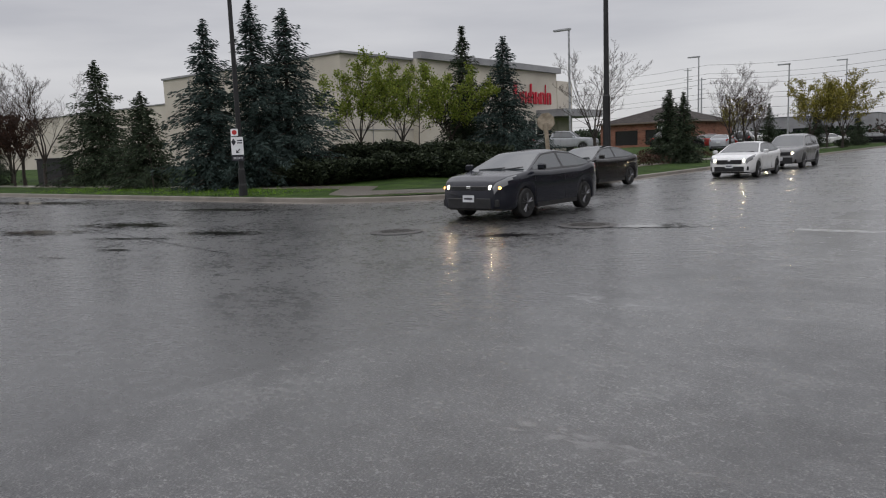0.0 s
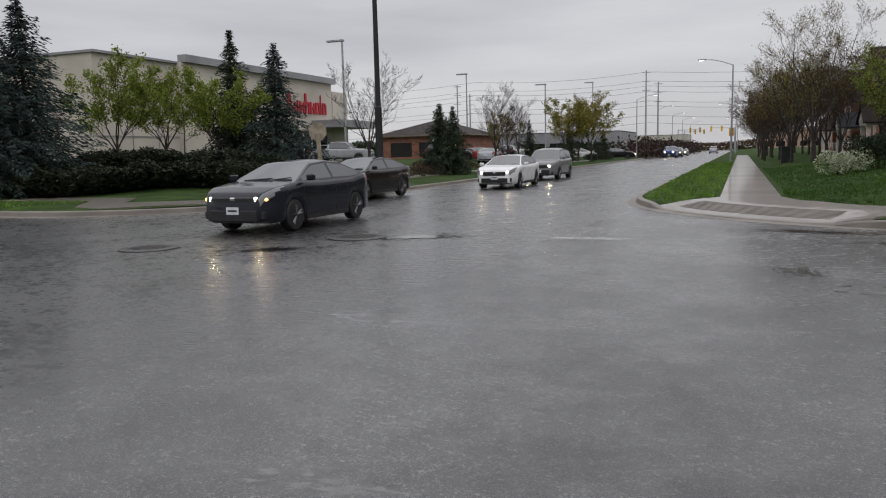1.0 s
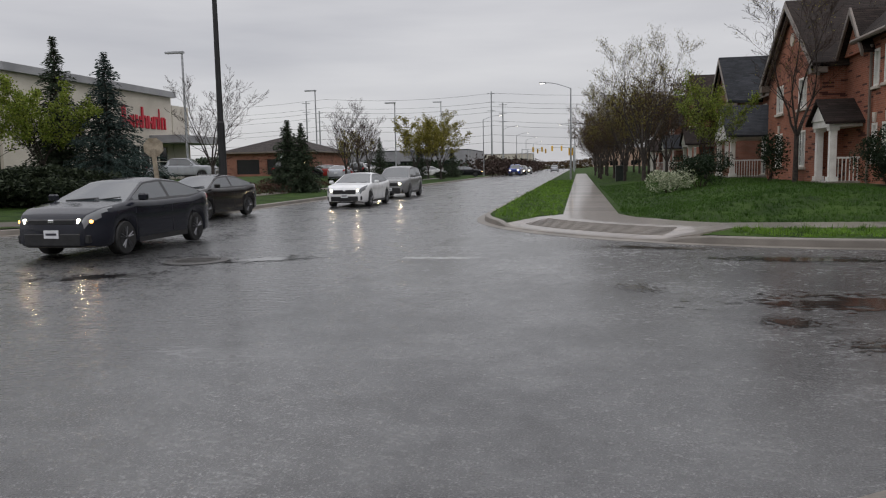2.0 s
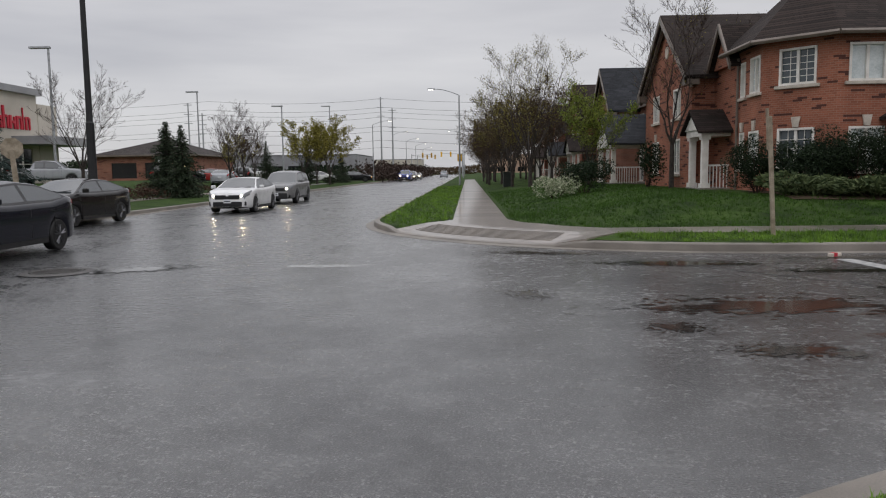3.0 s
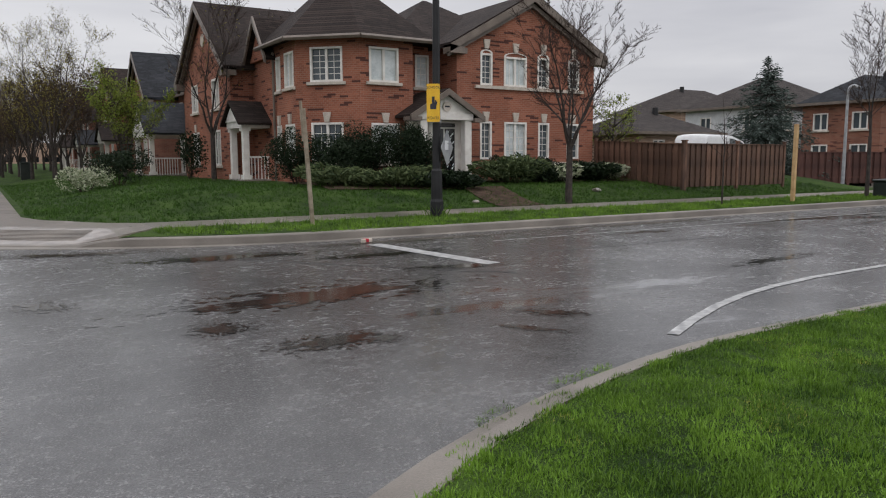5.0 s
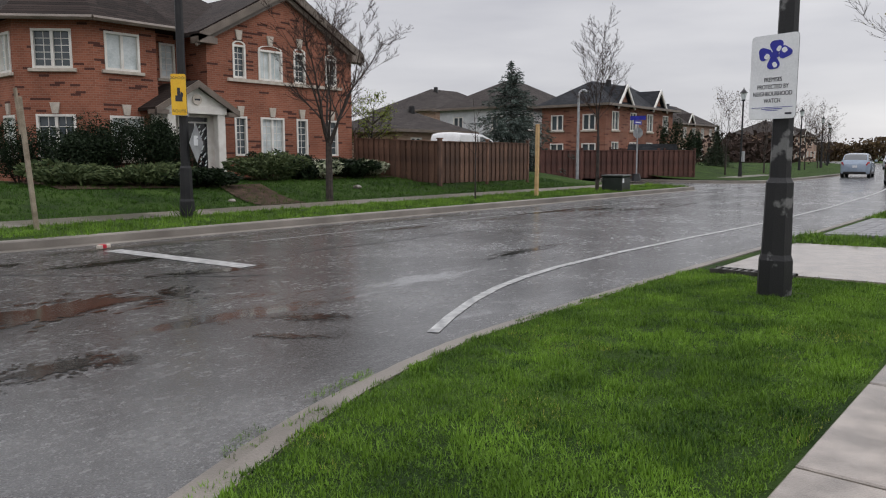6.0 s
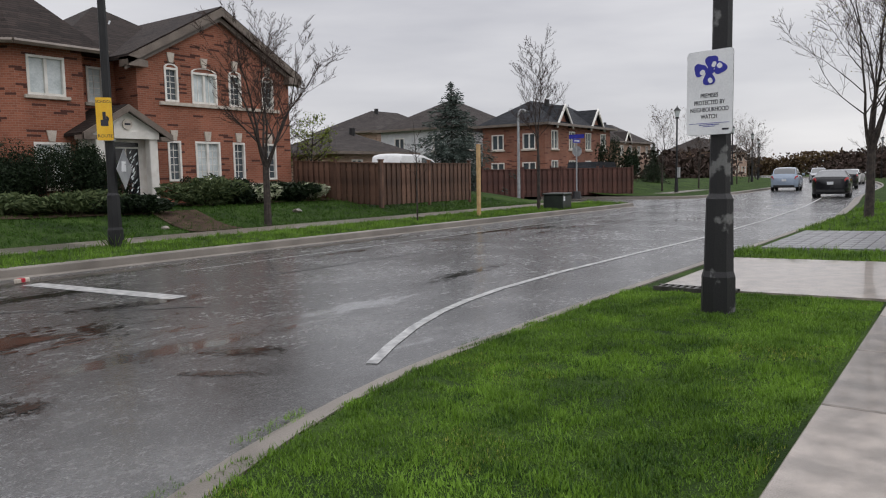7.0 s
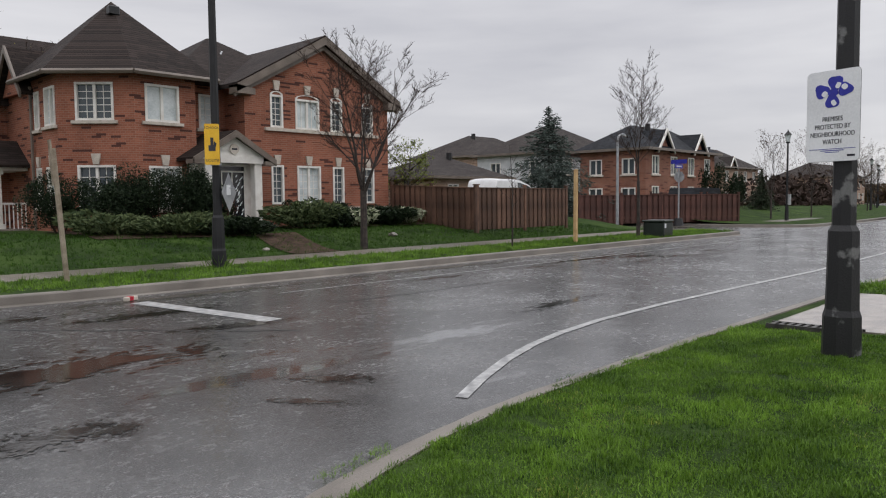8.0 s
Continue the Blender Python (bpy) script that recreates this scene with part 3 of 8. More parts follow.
def slab_walk(name, x0, y0, x1, y1, width, step, height, label):
    """A straight pavement of concrete slabs with open joints, each slab a piece of its own."""
    d = Vector((x1 - x0, y1 - y0, 0))
    length = d.length
    d.normalize()
    base = tagged(new(name), label, "pavement", kind="structure")
    bm = boxm(0, step - 0.026, -width / 2, width / 2, -0.12, 0.0, 0.008)
    first = None
    ang = math.atan2(d.y, d.x)
    for k in range(int(length / step)):
        p = Vector((x0, y0, 0)) + d * (k * step)
        q = p + d * step
        h0, h1 = height(p.x, p.y), height(q.x, q.y)
        if first is None:
            first = part("slab", bm, M["concrete"], base)
            ob = first
        else:
            ob = new("slab", first.data)
            ob.parent = base
        ob.matrix_basis = Matrix.Translation((p.x, p.y, h0 + 0.022)) @ Matrix.Rotation(ang, 4, "Z") @ Matrix.Rotation(-math.atan2(h1 - h0, step), 4, "Y")
    return base


# pavements
slab_walk("pavement", 0.22, 21.6, 0.28, 120, 1.5, 1.5, height_ne, "wet concrete pavement of square slabs")
slab_walk("pavement", 3.0, 17.6, 33, 17.6, 1.35, 1.5, height_ne, "wet concrete pavement along the side street")
slab_walk("pavement", 2.2, 2.02, 60, 2.02, 1.7, 1.5, height_se, "wet beige concrete pavement with broom marks")
slab_walk("pavement", -18.2, 30, -18.2, 100, 1.4, 1.5, height_nw, "wet concrete pavement beside the main road")
slab_walk("pavement", -120, 20.6, -24, 20.6, 1.4, 1.5, height_nw, "wet concrete pavement beside the side street")
slab_walk("pavement", 46, 18.0, 56, 18.4, 1.3, 1.5, height_ne, "wet concrete pavement on the far side of the mouth")


def ramp(name, pts, height, label):
    """A poured corner ramp: a thin concrete sheet that follows the ground."""
    bm = bmesh.new()
    f = face(bm, *[(x, y, 0) for x, y in pts])
    bmesh.ops.triangulate(bm, faces=[f])
    lo, hi = [min(p[i] for p in pts) for i in (0, 1)], [max(p[i] for p in pts) for i in (0, 1)]
    for i, no in ((0, (1, 0, 0)), (1, (0, 1, 0))):
        for k in range(1, int((hi[i] - lo[i]) / 0.35)):
            c = lo[i] + 0.35 * k
            bmesh.ops.bisect_plane(bm, geom=bm.verts[:] + bm.edges[:] + bm.faces[:], plane_co=tuple(c * v for v in no), plane_no=no)
    for v in bm.verts:
        v.co.z = height(v.co.x, v.co.y) + 0.022
    r = bmesh.ops.extrude_face_region(bm, geom=bm.faces[:])
    for v in r["geom"]:
        if isinstance(v, bmesh.types.BMVert):
            v.co.z -= 0.1
    return tagged(part(name, bm, M["concrete"]), label, "pavement", kind="structure")


ne_arc = arc(6.1, 23.9, 8.88, 205, 244, 12)
NE_RAMP = [(-0.52, 21.6), (-0.95, 20.95)] + ne_arc + [(2.75, 16.55), (3.0, 16.93), (3.0, 18.28), (2.4, 18.75), (1.75, 19.4), (1.3, 20.3), (0.97, 21.6)]
corner = ramp("pavement_corner", NE_RAMP, height_ne, "wet concrete corner ramp with a ribbed edge")
for k in range(8):
    bm = bmesh.new()
    r0 = 8.42 - k * 0.085
    inner, outer = arc(6.1, 23.9, r0, 207, 238, 20), arc(6.1, 23.9, r0 + 0.04, 207, 238, 20)
    rows = [[bm.verts.new((x, y, height_ne(x, y) + dz)) for (x, y), dz in ((a, 0.022), (a, 0.034), (b, 0.034), (b, 0.022))] for a, b in zip(inner, outer)]
    for a, b in zip(rows, rows[1:]):
        for i in range(3):
            bm.faces.new((a[i], a[i + 1], b[i + 1], b[i]))
    part("rib", bm, M["kerb"], corner)
ramp("pavement_corner", [(-18.9, 30), (-17.5, 30), (-15.4, 23.8), (-13.5, 21.9), (-14.6, 18.8), (-17.3, 16.9), (-18.6, 17.2), (-20.8, 19.9), (-24, 19.9), (-24, 21.3), (-20.2, 21.3), (-18.4, 19.0), (-16.2, 20.2), (-15.6, 21.6), (-17.0, 24.5)], height_nw, "wet concrete corner ramp of the store's pavement")
ramp("pavement_corner", [(x, y) for x, y in inset(arc(5.4, -1.8, 7.6, 180, 125, 12), -1, 0.43)] + [(1.7, 3.5), (2.2, 2.87), (2.2, 1.17), (1.5, -1.8)], height_se, "wet concrete corner ramp under the walker")

# driveways on the near side: asphalt, then pavers, with a grass strip between
for name, x0, x1, mat, lab in (("driveway", 9.15, 12.6, M["concrete"], "wet grey concrete driveway crossing the verge"), ("driveway", 14.2, 18.3, M["paver"], "wet grey paver driveway")):
    bm = bmesh.new()
    prism(bm, [(5.62, 0.03), (5.2, 0.17), (2.9, 0.206), (1.15, 0.206), (-6, 0.23), (-6, 0.0), (5.62, 0.0)], "x", x0, x1)
    d = tagged(part(name, bm, mat), lab, "driveway", kind="structure")
    if mat is M["paver"]:
        cell = None
        for i in range(10):
            for j in range(10):
                if cell is None:
                    cell = part("paver", boxm(0.012, 0.40, 0.012, 0.22, 0.0, 0.03, 0.006), M["paver"], d)
                    ob = cell
                else:
                    ob = new("paver", cell.data)
                    ob.parent = d
                ob.location = (x0 + i * 0.41, 2.95 + j * 0.225, 0.195 - j * 0.004)

# road paint
def strip(name, pts, width, label, z=0.006):
    bm = bmesh.new()
    v = [Vector((x, y, 0)) for x, y in pts]
    rows = []
    for i, p in enumerate(v):
        d = (v[min(i + 1, len(v) - 1)] - v[max(i - 1, 0)]).normalized()
        n = Vector((-d.y, d.x, 0)) * width / 2
        rows.append((bm.verts.new(p + n + Vector((0, 0, z))), bm.verts.new(p - n + Vector((0, 0, z)))))
    for a, b in zip(rows, rows[1:]):
        bm.faces.new((a[0], a[1], b[1], b[0]))
    return tagged(part(name, bm, M["paint"]), label, "road marking", kind="structure")


strip("stop_line", [(6.12, 13.75), (6.44, 10.55)], 0.30, "worn white stop line on wet asphalt")
edge_line = [(5.15, 6.13), (5.74, 6.42), (6.5, 6.74), (7.3, 7.0), (8.05, 7.16), (9.1, 7.30), (11, 7.37), (14, 7.33), (17.5, 7.22), (24, 7.35), (34, 7.9), (43.7, 8.8)] + bend(52, 120, 9.1, 12)
strip("edge_line", edge_line, 0.105, "curved white edge line, chipped by traffic")
strip("edge_line", [(8.2, 13.0), (20, 13.0), (32, 13.0)], 0.05, "faint worn line near the far gutter")
strip("centre_line", [(-8.0, 36), (-8.0, 60), (-8.1, 120), (-8.2, 300)], 0.13, "white lane line down the main road")


def seam(name, pts, width, label):
    """A sealed crack in the asphalt, a little proud of it."""
    ob = strip(name, pts, width, label, 0.004)
    ob.data.materials[0] = M["black_plastic"]
    return ob


rng = random.Random(5)
def wander(x0, y0, x1, y1, n, amp):
    return [(x0 + (x1 - x0) * k / n + rng.uniform(-amp, amp), y0 + (y1 - y0) * k / n + rng.uniform(-amp, amp)) for k in range(n + 1)]


seam("crack_seal", wander(3.0, 13.6, 6.2, 9.6, 16, 0.05), 0.05, "tarred crack across the side street")
seam("crack_seal", wander(8.0, 11.2, 31, 11.3, 50, 0.04), 0.035, "tarred seam between the lanes")
seam("crack_seal", wander(-13.6, 10.5, -20, 8.0, 20, 0.06), 0.05, "tarred crack in the wet intersection")
seam("crack_seal", wander(-10.2, 7.2, -19.5, 8.9, 20, 0.05), 0.03, "tarred crack in the wet intersection")


def manhole(x, y, r, label):
    t = thing("manhole_cover", pose(x, y, 0.004), label, "manhole cover", "manhole covers in the road")
    bm = bmesh.new()
    tube(bm, (0, 0, -0.02), (0, 0, 0.012), r, r - 0.01, 32)
    part("lid", bm, M["iron"], t)
    bm = bmesh.new()
    for k in range(32):
        a0, a1 = 2 * math.pi * k / 32, 2 * math.pi * (k + 1) / 32
        o, i = r + 0.16, r + 0.015
        face(bm, (o * math.cos(a0), o * math.sin(a0), 0.003), (o * math.cos(a1), o * math.sin(a1), 0.003), (i * math.cos(a1), i * math.sin(a1), 0.014), (i * math.cos(a0), i * math.sin(a0), 0.014))
    part("frame", bm, M["iron"], t, "dark patched asphalt collar")
    for j in range(-3, 4):
        w = math.sqrt(max(0.0, (r - 0.05) ** 2 - (j * 0.1) ** 2))
        if w > 0.05:
            part("rib", boxm(-w, w, j * 0.1 - 0.02, j * 0.1 + 0.02, 0.01, 0.02), M["iron"], t)


manhole(-6.75, 12.95, 0.40, "round cast-iron manhole cover in wet asphalt")
manhole(-9.7, 10.7, 0.36, "round cast-iron manhole cover in wet asphalt")

# drain grate along the near driveway
drain = thing("drain_grate", pose(9.06, 4.3, 0.175), "slotted iron drain grate by the driveway", "drain")
for k in range(11):
    part("grate_bar", boxm(-0.09, 0.09, k * 0.08, k * 0.08 + 0.04, 0.0, 0.03), M["iron"], drain)
part("grate_frame", boxm(-0.11, -0.09, -0.02, 0.88, -0.05, 0.032), M["iron"], drain)
part("grate_frame", boxm(0.09, 0.11, -0.02, 0.88, -0.05, 0.032), M["iron"], drain)


# ---- buildings ----
def wall(parent, name, p0, p1, z0, z1, holes, mat, gable=None, depth=0.14):
    """An upright wall from p0 to p1 (outside on the right of the way) with openings (u0, u1, z0, z1) through its face."""
    a, b = Vector((*p0, 0)), Vector((*p1, 0))
    d = (b - a).normalized()
    n = Vector((d.y, -d.x, 0))
    L = (b - a).length
    bm = bmesh.new()
    us = sorted({0, L, *[h[0] for h in holes], *[h[1] for h in holes]})
    zs = sorted({z0, z1, *[h[2] for h in holes], *[h[3] for h in holes]})
    P = lambda u, z, w=0: a + d * u + Vector((0, 0, z)) - n * w
    for u0, u1 in zip(us, us[1:]):
        for q0, q1 in zip(zs, zs[1:]):
            uc, qc = (u0 + u1) / 2, (q0 + q1) / 2
            if not any(h[0] < uc < h[1] and h[2] < qc < h[3] for h in holes):
                face(bm, P(u0, q0), P(u1, q0), P(u1, q1), P(u0, q1))
    for h in holes:
        u0, u1, q0, q1 = h
        for c in (((u0, q0), (u1, q0)), ((u1, q0), (u1, q1)), ((u1, q1), (u0, q1)), ((u0, q1), (u0, q0))):
            face(bm, P(*c[0]), P(*c[1]), P(*c[1], depth), P(*c[0], depth))
    if gable:
        face(bm, P(gable[0], z1), P(gable[1], z1), P((gable[0] + gable[1]) / 2, gable[2]))
    bmesh.ops.remove_doubles(bm, verts=bm.verts[:], dist=0.001)
    # the inner face gives the wall its thickness
    face(bm, P(0, z0, 0.3), P(L, z0, 0.3), P(L, z1, 0.3), P(0, z1, 0.3))
    ob = part(name, bm, mat, parent)
    M4 = Matrix((( d.x, n.x, 0, a.x), (d.y, n.y, 0, a.y), (0, 0, 1, 0), (0, 0, 0, 1)))
    return ob, M4


def window(parent, M4, u0, u1, z0, z1, cols=2, muntins=(2, 3), blind=True, sill=True, key=False, arched=False, group=None):
    """A white sash window set into a wall's opening: frame, panes, glazing bars, stone sill and keystone."""
    w, h = u1 - u0, z1 - z0
    inv = IN_PLACE and parent.name in IN_PLACE
    def put(name, bm, mat, par):
        bm.transform(M4)
        if par is not parent:
            bm.transform(par_local)
        return part(name, bm, mat, par)
    par_local = Matrix.Identity(4)
    bm = bmesh.new()
    f = 0.075
    for c in ((u0, u0 + f, z0, z1), (u1 - f, u1, z0, z1), (u0 + f, u1 - f, z0, z0 + f), (u0 + f, u1 - f, z1 - f, z1)):
        box(bm, c[0], c[1], -0.12, 0.03, c[2], c[3])
    for k in range(1, cols):
        u = u0 + w * k / cols
        box(bm, u - 0.045, u + 0.045, -0.11, 0.0, z0 + f, z1 - f)
    if arched:
        n = 10
        for k in range(n):
            a0, a1 = math.pi * k / n, math.pi * (k + 1) / n
            r = w / 2
            hh = min(0.16, r * 0.5)
            pts = [((u0 + u1) / 2 + s * math.cos(a), z1 + hh * math.sin(a) * (s / r)) for a, s in ((a0, r), (a1, r), (a1, r - 0.08), (a0, r - 0.08))]
            prism(bm, [(p, q) for p, q in pts], "y", -0.05, 0.035)
    win = put("window", bm, M["trim"], parent)
    for k in range(cols):
        a, b = u0 + f + (w - 2 * f) * k / cols, u0 + f + (w - 2 * f) * (k + 1) / cols
        bm = boxm(a, b, -0.09, -0.08, z0 + f, z1 - f)
        bm.transform(M4)
        put_child(win, "pane", bm, M["curtain"] if blind else M["glass"])
        bm = bmesh.new()
        mx, mz = muntins
        for i in range(1, mx):
            u = a + (b - a) * i / mx
            box(bm, u - 0.011, u + 0.011, -0.08, -0.062, z0 + f, z1 - f)
        for j in range(1, mz + 1):
            z = z0 + f + (h - 2 * f) * j / (mz + 1)
            box(bm, a, b, -0.08, -0.062, z - 0.011, z + 0.011)
        bm.transform(M4)
        put_child(win, "glazing_bar", bm, M["trim"])
    if sill:
        bm = boxm(u0 - 0.12, u1 + 0.12, -0.05, 0.10, z0 - 0.11, z0 - 0.005, 0.01)
        bm.transform(M4)
        put_child(win, "sill", bm, M["stone"])
    if key:
        c, top = (u0 + u1) / 2, z1 + (0.17 if arched else 0.02)
        bm = bmesh.new()
        prism(bm, [(c - 0.09, top), (c + 0.09, top), (c + 0.15, top + 0.34), (c - 0.15, top + 0.34)], "y", 0.0, 0.06)
        bm.transform(M4)
        put_child(win, "keystone", bm, M["stone"])
    return win


def put_child(par, name, bm, mat, label=""):
    """A sub-part of a part that was built in place (its own frame is the world's)."""
    me = bpy.data.meshes.new(name)
    bmesh.ops.recalc_face_normals(bm, faces=bm.faces)
    bm.to_mesh(me)
    bm.free()
    me.materials.append(mat)
    ob = new(name, me)
    ob.parent = par
    if label:
        ob["label"] = label
    return ob


def gable_roof(parent, cx0, cx1, ridge_from, ridge_to, axis, z_eave, z_ridge, mat, over=0.35, thick=0.16):
    """Two slopes; the ridge runs along an axis between two values, cx0..cx1 is the span across."""
    mid, half = (cx0 + cx1) / 2, (cx1 - cx0) / 2
    k = (z_ridge - z_eave) / half
    e0, e1, ze = cx0 - over, cx1 + over, z_eave - over * k
    bm = bmesh.new()
    prism(bm, [(e0, ze), (mid, z_ridge), (e1, ze), (e1, ze + thick), (mid, z_ridge + thick), (e0, ze + thick)], axis, ridge_from, ridge_to)
    return part("roof", bm, mat, parent)


def rake(parent, cx0, cx1, at, axis, z_eave, z_ridge, over=0.35, out=0.06, returns=0.7):
    """Pale boards along a gable's slopes, with eave returns."""
    mid, half = (cx0 + cx1) / 2, (cx1 - cx0) / 2
    k = (z_ridge - z_eave) / half
    e0, e1, ze = cx0 - over, cx1 + over, z_eave - over * k
    for pts in ([(e0, ze - 0.17), (e0, ze + 0.10), (mid, z_ridge + 0.10), (mid, z_ridge - 0.20)], [(e1, ze - 0.17), (e1, ze + 0.10), (mid, z_ridge + 0.10), (mid, z_ridge - 0.20)]):
        bm = bmesh.new()
        prism(bm, pts, axis, at - out, at)
        part("rake_board", bm, M["fascia"], parent)
        bm = bmesh.new()
        inner = [(p[0], p[1] - 0.16) for p in pts[:1]] + [pts[0], pts[3], (pts[3][0], pts[3][1] - 0.18)]
        prism(bm, inner, axis, at + 0.10, at + 0.22)
        part("rake_moulding", bm, M["fascia"], parent)
    if returns:
        for a, b in ((e0, e0 + returns), (e1 - returns, e1)):
            bm = bmesh.new()
            prism(bm, [(a, ze - 0.22), (b, ze - 0.22), (b, ze - 0.02), (a, ze + 0.08)], axis, at - out, at + 0.5)
            part("eave_return", bm, M["fascia"], parent)


def hip_roof(parent, x0, x1, y0, y1, z_eave, z_ridge, mat, over=0.4, ridge="x", inset_r=None, fascia=True):
    x0, x1, y0, y1 = x0 - over, x1 + over, y0 - over, y1 + over
    r = min(x1 - x0, y1 - y0) / 2 if inset_r is None else inset_r
    bm = bmesh.new()
    c = [(x0, y0, z_eave), (x1, y0, z_eave), (x1, y1, z_eave), (x0, y1, z_eave)]
    if ridge == "x":
        my = (y0 + y1) / 2
        a, b = (x0 + r, my, z_ridge), (x1 - r, my, z_ridge)
        V = [bm.verts.new(p) for p in c + [a, b]]
        for f in ((0, 1, 5, 4), (1, 2, 5), (2, 3, 4, 5), (3, 0, 4), (3, 2, 1, 0)):
            bm.faces.new([V[i] for i in f])
    else:
        mx = (x0 + x1) / 2
        a, b = (mx, y0 + r, z_ridge), (mx, y1 - r, z_ridge)
        V = [bm.verts.new(p) for p in c + [a, b]]
        for f in ((0, 1, 4), (1, 2, 5, 4), (2, 3, 5), (3, 0, 4, 5), (3, 2, 1, 0)):
            bm.faces.new([V[i] for i in f])
    roof = part("roof", bm, mat, parent)
    if fascia:
        bm = bmesh.new()
        for q in ((x0 - 0.06, x1 + 0.06, y0 - 0.08, y0), (x0 - 0.06, x1 + 0.06, y1, y1 + 0.08), (x0 - 0.08, x0, y0, y1), (x1, x1 + 0.08, y0, y1)):
            box(bm, q[0], q[1], q[2], q[3], z_eave - 0.14, z_eave + 0.03)
        part("gutter", bm, M["fascia"], parent)
    return roof


def corner_house():
    """The red-brick corner house: a many-sided bay, a recessed entry and a gabled wing."""
    h = thing("house", pose(14, 28, 0.6), "red-brick two-storey corner house with brown shingle roof", "house", in_place=True)
    zb, ze = 0.3, 5.72
    A, B, C, D = (13.71, 25.6), (11.6, 25.6), (9.92, 27.27), (9.92, 29.6)
    br = M["brick"]
    # bay faces; going so that the outside lies to the right
    _, m = wall(h, "wall", D, C, zb, ze, [(0.35, 0.80, 1.5, 2.8), (0.35, 0.80, 4.05, 5.3), (1.25, 2.15, 1.5, 2.8), (1.25, 2.15, 4.1, 5.35)], br)
    window(h, m, 0.35, 0.80, 1.5, 2.8, 1, (2, 4), True, True, True)
    window(h, m, 0.35, 0.80, 4.05, 5.3, 1, (2, 4))
    window(h, m, 1.25, 2.15, 1.5, 2.8, 1, (2, 3), True, True, True)
    window(h, m, 1.25, 2.15, 4.1, 5.35, 2, (2, 4))
    L = math.dist(C, B)
    _, m = wall(h, "wall", C, B, zb, ze, [(0.55, L - 0.62, 1.45, 2.82), (0.55, L - 0.62, 4.22, 5.42)], br)
    window(h, m, 0.55, L - 0.62, 1.45, 2.82, 2, (2, 3), False, True, True)
    window(h, m, 0.55, L - 0.62, 4.22, 5.42, 2, (2, 4), False)
    _, m = wall(h, "wall", B, A, zb, ze, [(0.42, 1.54, 1.4, 2.80), (0.36, 1.52, 4.22, 5.42)], br)
    window(h, m, 0.42, 1.54, 1.4, 2.80, 2, (2, 3), True, True, True)
    window(h, m, 0.36, 1.52, 4.22, 5.42, 2, (1, 0), True)
    wall(h, "wall", A, (13.71, 26.6), zb, ze, [], br)
    _, m = wall(h, "wall", (13.71, 26.6), (15.4, 26.6), zb, ze, [(0.66, 1.25, 4.22, 5.42)], br)
    window(h, m, 0.66, 1.25, 4.22, 5.42, 1, (2, 4))
    wall(h, "wall", (15.4, 26.6), (15.4, 25.3), zb, 5.9, [], br)
    # gabled wing
    up = [(1.05, 1.60), (2.15, 3.25), (3.79, 4.37), (5.38, 5.97)]
    lo = [(1.04, 1.58), (2.18, 3.27), (3.86, 4.42), (5.36, 6.0)]
    holes = [(a, b, 4.30, 5.48 if i in (0, 2) else 5.42) for i, (a, b) in enumerate(up)] + [(a, b, 1.52, 2.95) for a, b in lo]
    _, m = wall(h, "wall", (15.4, 25.3), (22.2, 25.3), zb, 5.75, holes, br, gable=(0, 6.8, 7.62))
    for i, (a, b) in enumerate(up):
        window(h, m, a, b, 4.30, 5.48 if i in (0, 2) else 5.42, 2 if i == 1 else 1, (2, 4) if i != 1 else (2, 0), i == 1, False, True, True)
    for i, (a, b) in enumerate(lo):
        window(h, m, a, b, 1.52, 2.95, 2 if i == 1 else 1, (2, 4), i == 1, False, True)
    part("string_course", boxm(16.2, 21.6, 25.2, 25.3, 4.17, 4.285), M["stone"], h, "long cast-stone sill under the upper windows")
    part("plinth", boxm(15.5, 22.2, 25.22, 25.3, 1.30, 1.40), M["stone"], h)
    wall(h, "wall", (22.2, 25.3), (22.2, 34), zb, 5.75, [], br)
    wall(h, "wall", (22.2, 34), (9.92, 34), zb, 5.75, [], br)
    wall(h, "wall", (9.92, 34), D, zb, ze, [], br)
    # west gablet beside the bay
    bm = bmesh.new()
    prism(bm, [(29.4, 5.35), (31.7, 5.35), (30.55, 6.75)], "x", 9.72, 9.95)
    part("gablet", bm, br, h)
    gable_roof(h, 29.4, 31.7, 9.5, 13.0, "x", 5.4, 6.85, M["shingle"], 0.15, 0.1)
    for pts in ([(29.2, 5.1), (29.2, 5.3), (30.55, 6.98), (30.55, 6.75)], [(31.9, 5.1), (31.9, 5.3), (30.55, 6.98), (30.55, 6.75)]):
        bm = bmesh.new()
        prism(bm, pts, "x", 9.44, 9.52)
        part("rake_board", bm, M["fascia"], h)
    # roofs: main hip, bay cone, wing
    hip_roof(h, 13.4, 20.6, 26.6, 34, 5.75, 8.3, M["shingle"], 0.4, "x", 3.9, fascia=False)
    bm = bmesh.new()
    ring = []
    c = Vector((12.55, 28.7, 0))
    for x, y in ((14.35, 25.15), (11.42, 25.12), (9.45, 27.08), (9.45, 30.2), (11.4, 32.4), (13.9, 32.4), (15.6, 30.2), (15.6, 27.2)):
        ring.append((x, y))
    top = bm.verts.new((12.35, 28.7, 8.62))
    lo_v = [bm.verts.new((x, y, ze + 0.02)) for x, y in ring]
    for i in range(len(ring)):
        bm.faces.new((lo_v[i], lo_v[(i + 1) % len(ring)], top))
    bm.faces.new(lo_v[::-1])
    part("bay_roof", bm, M["shingle"], h, "many-sided brown shingle roof over the bay")
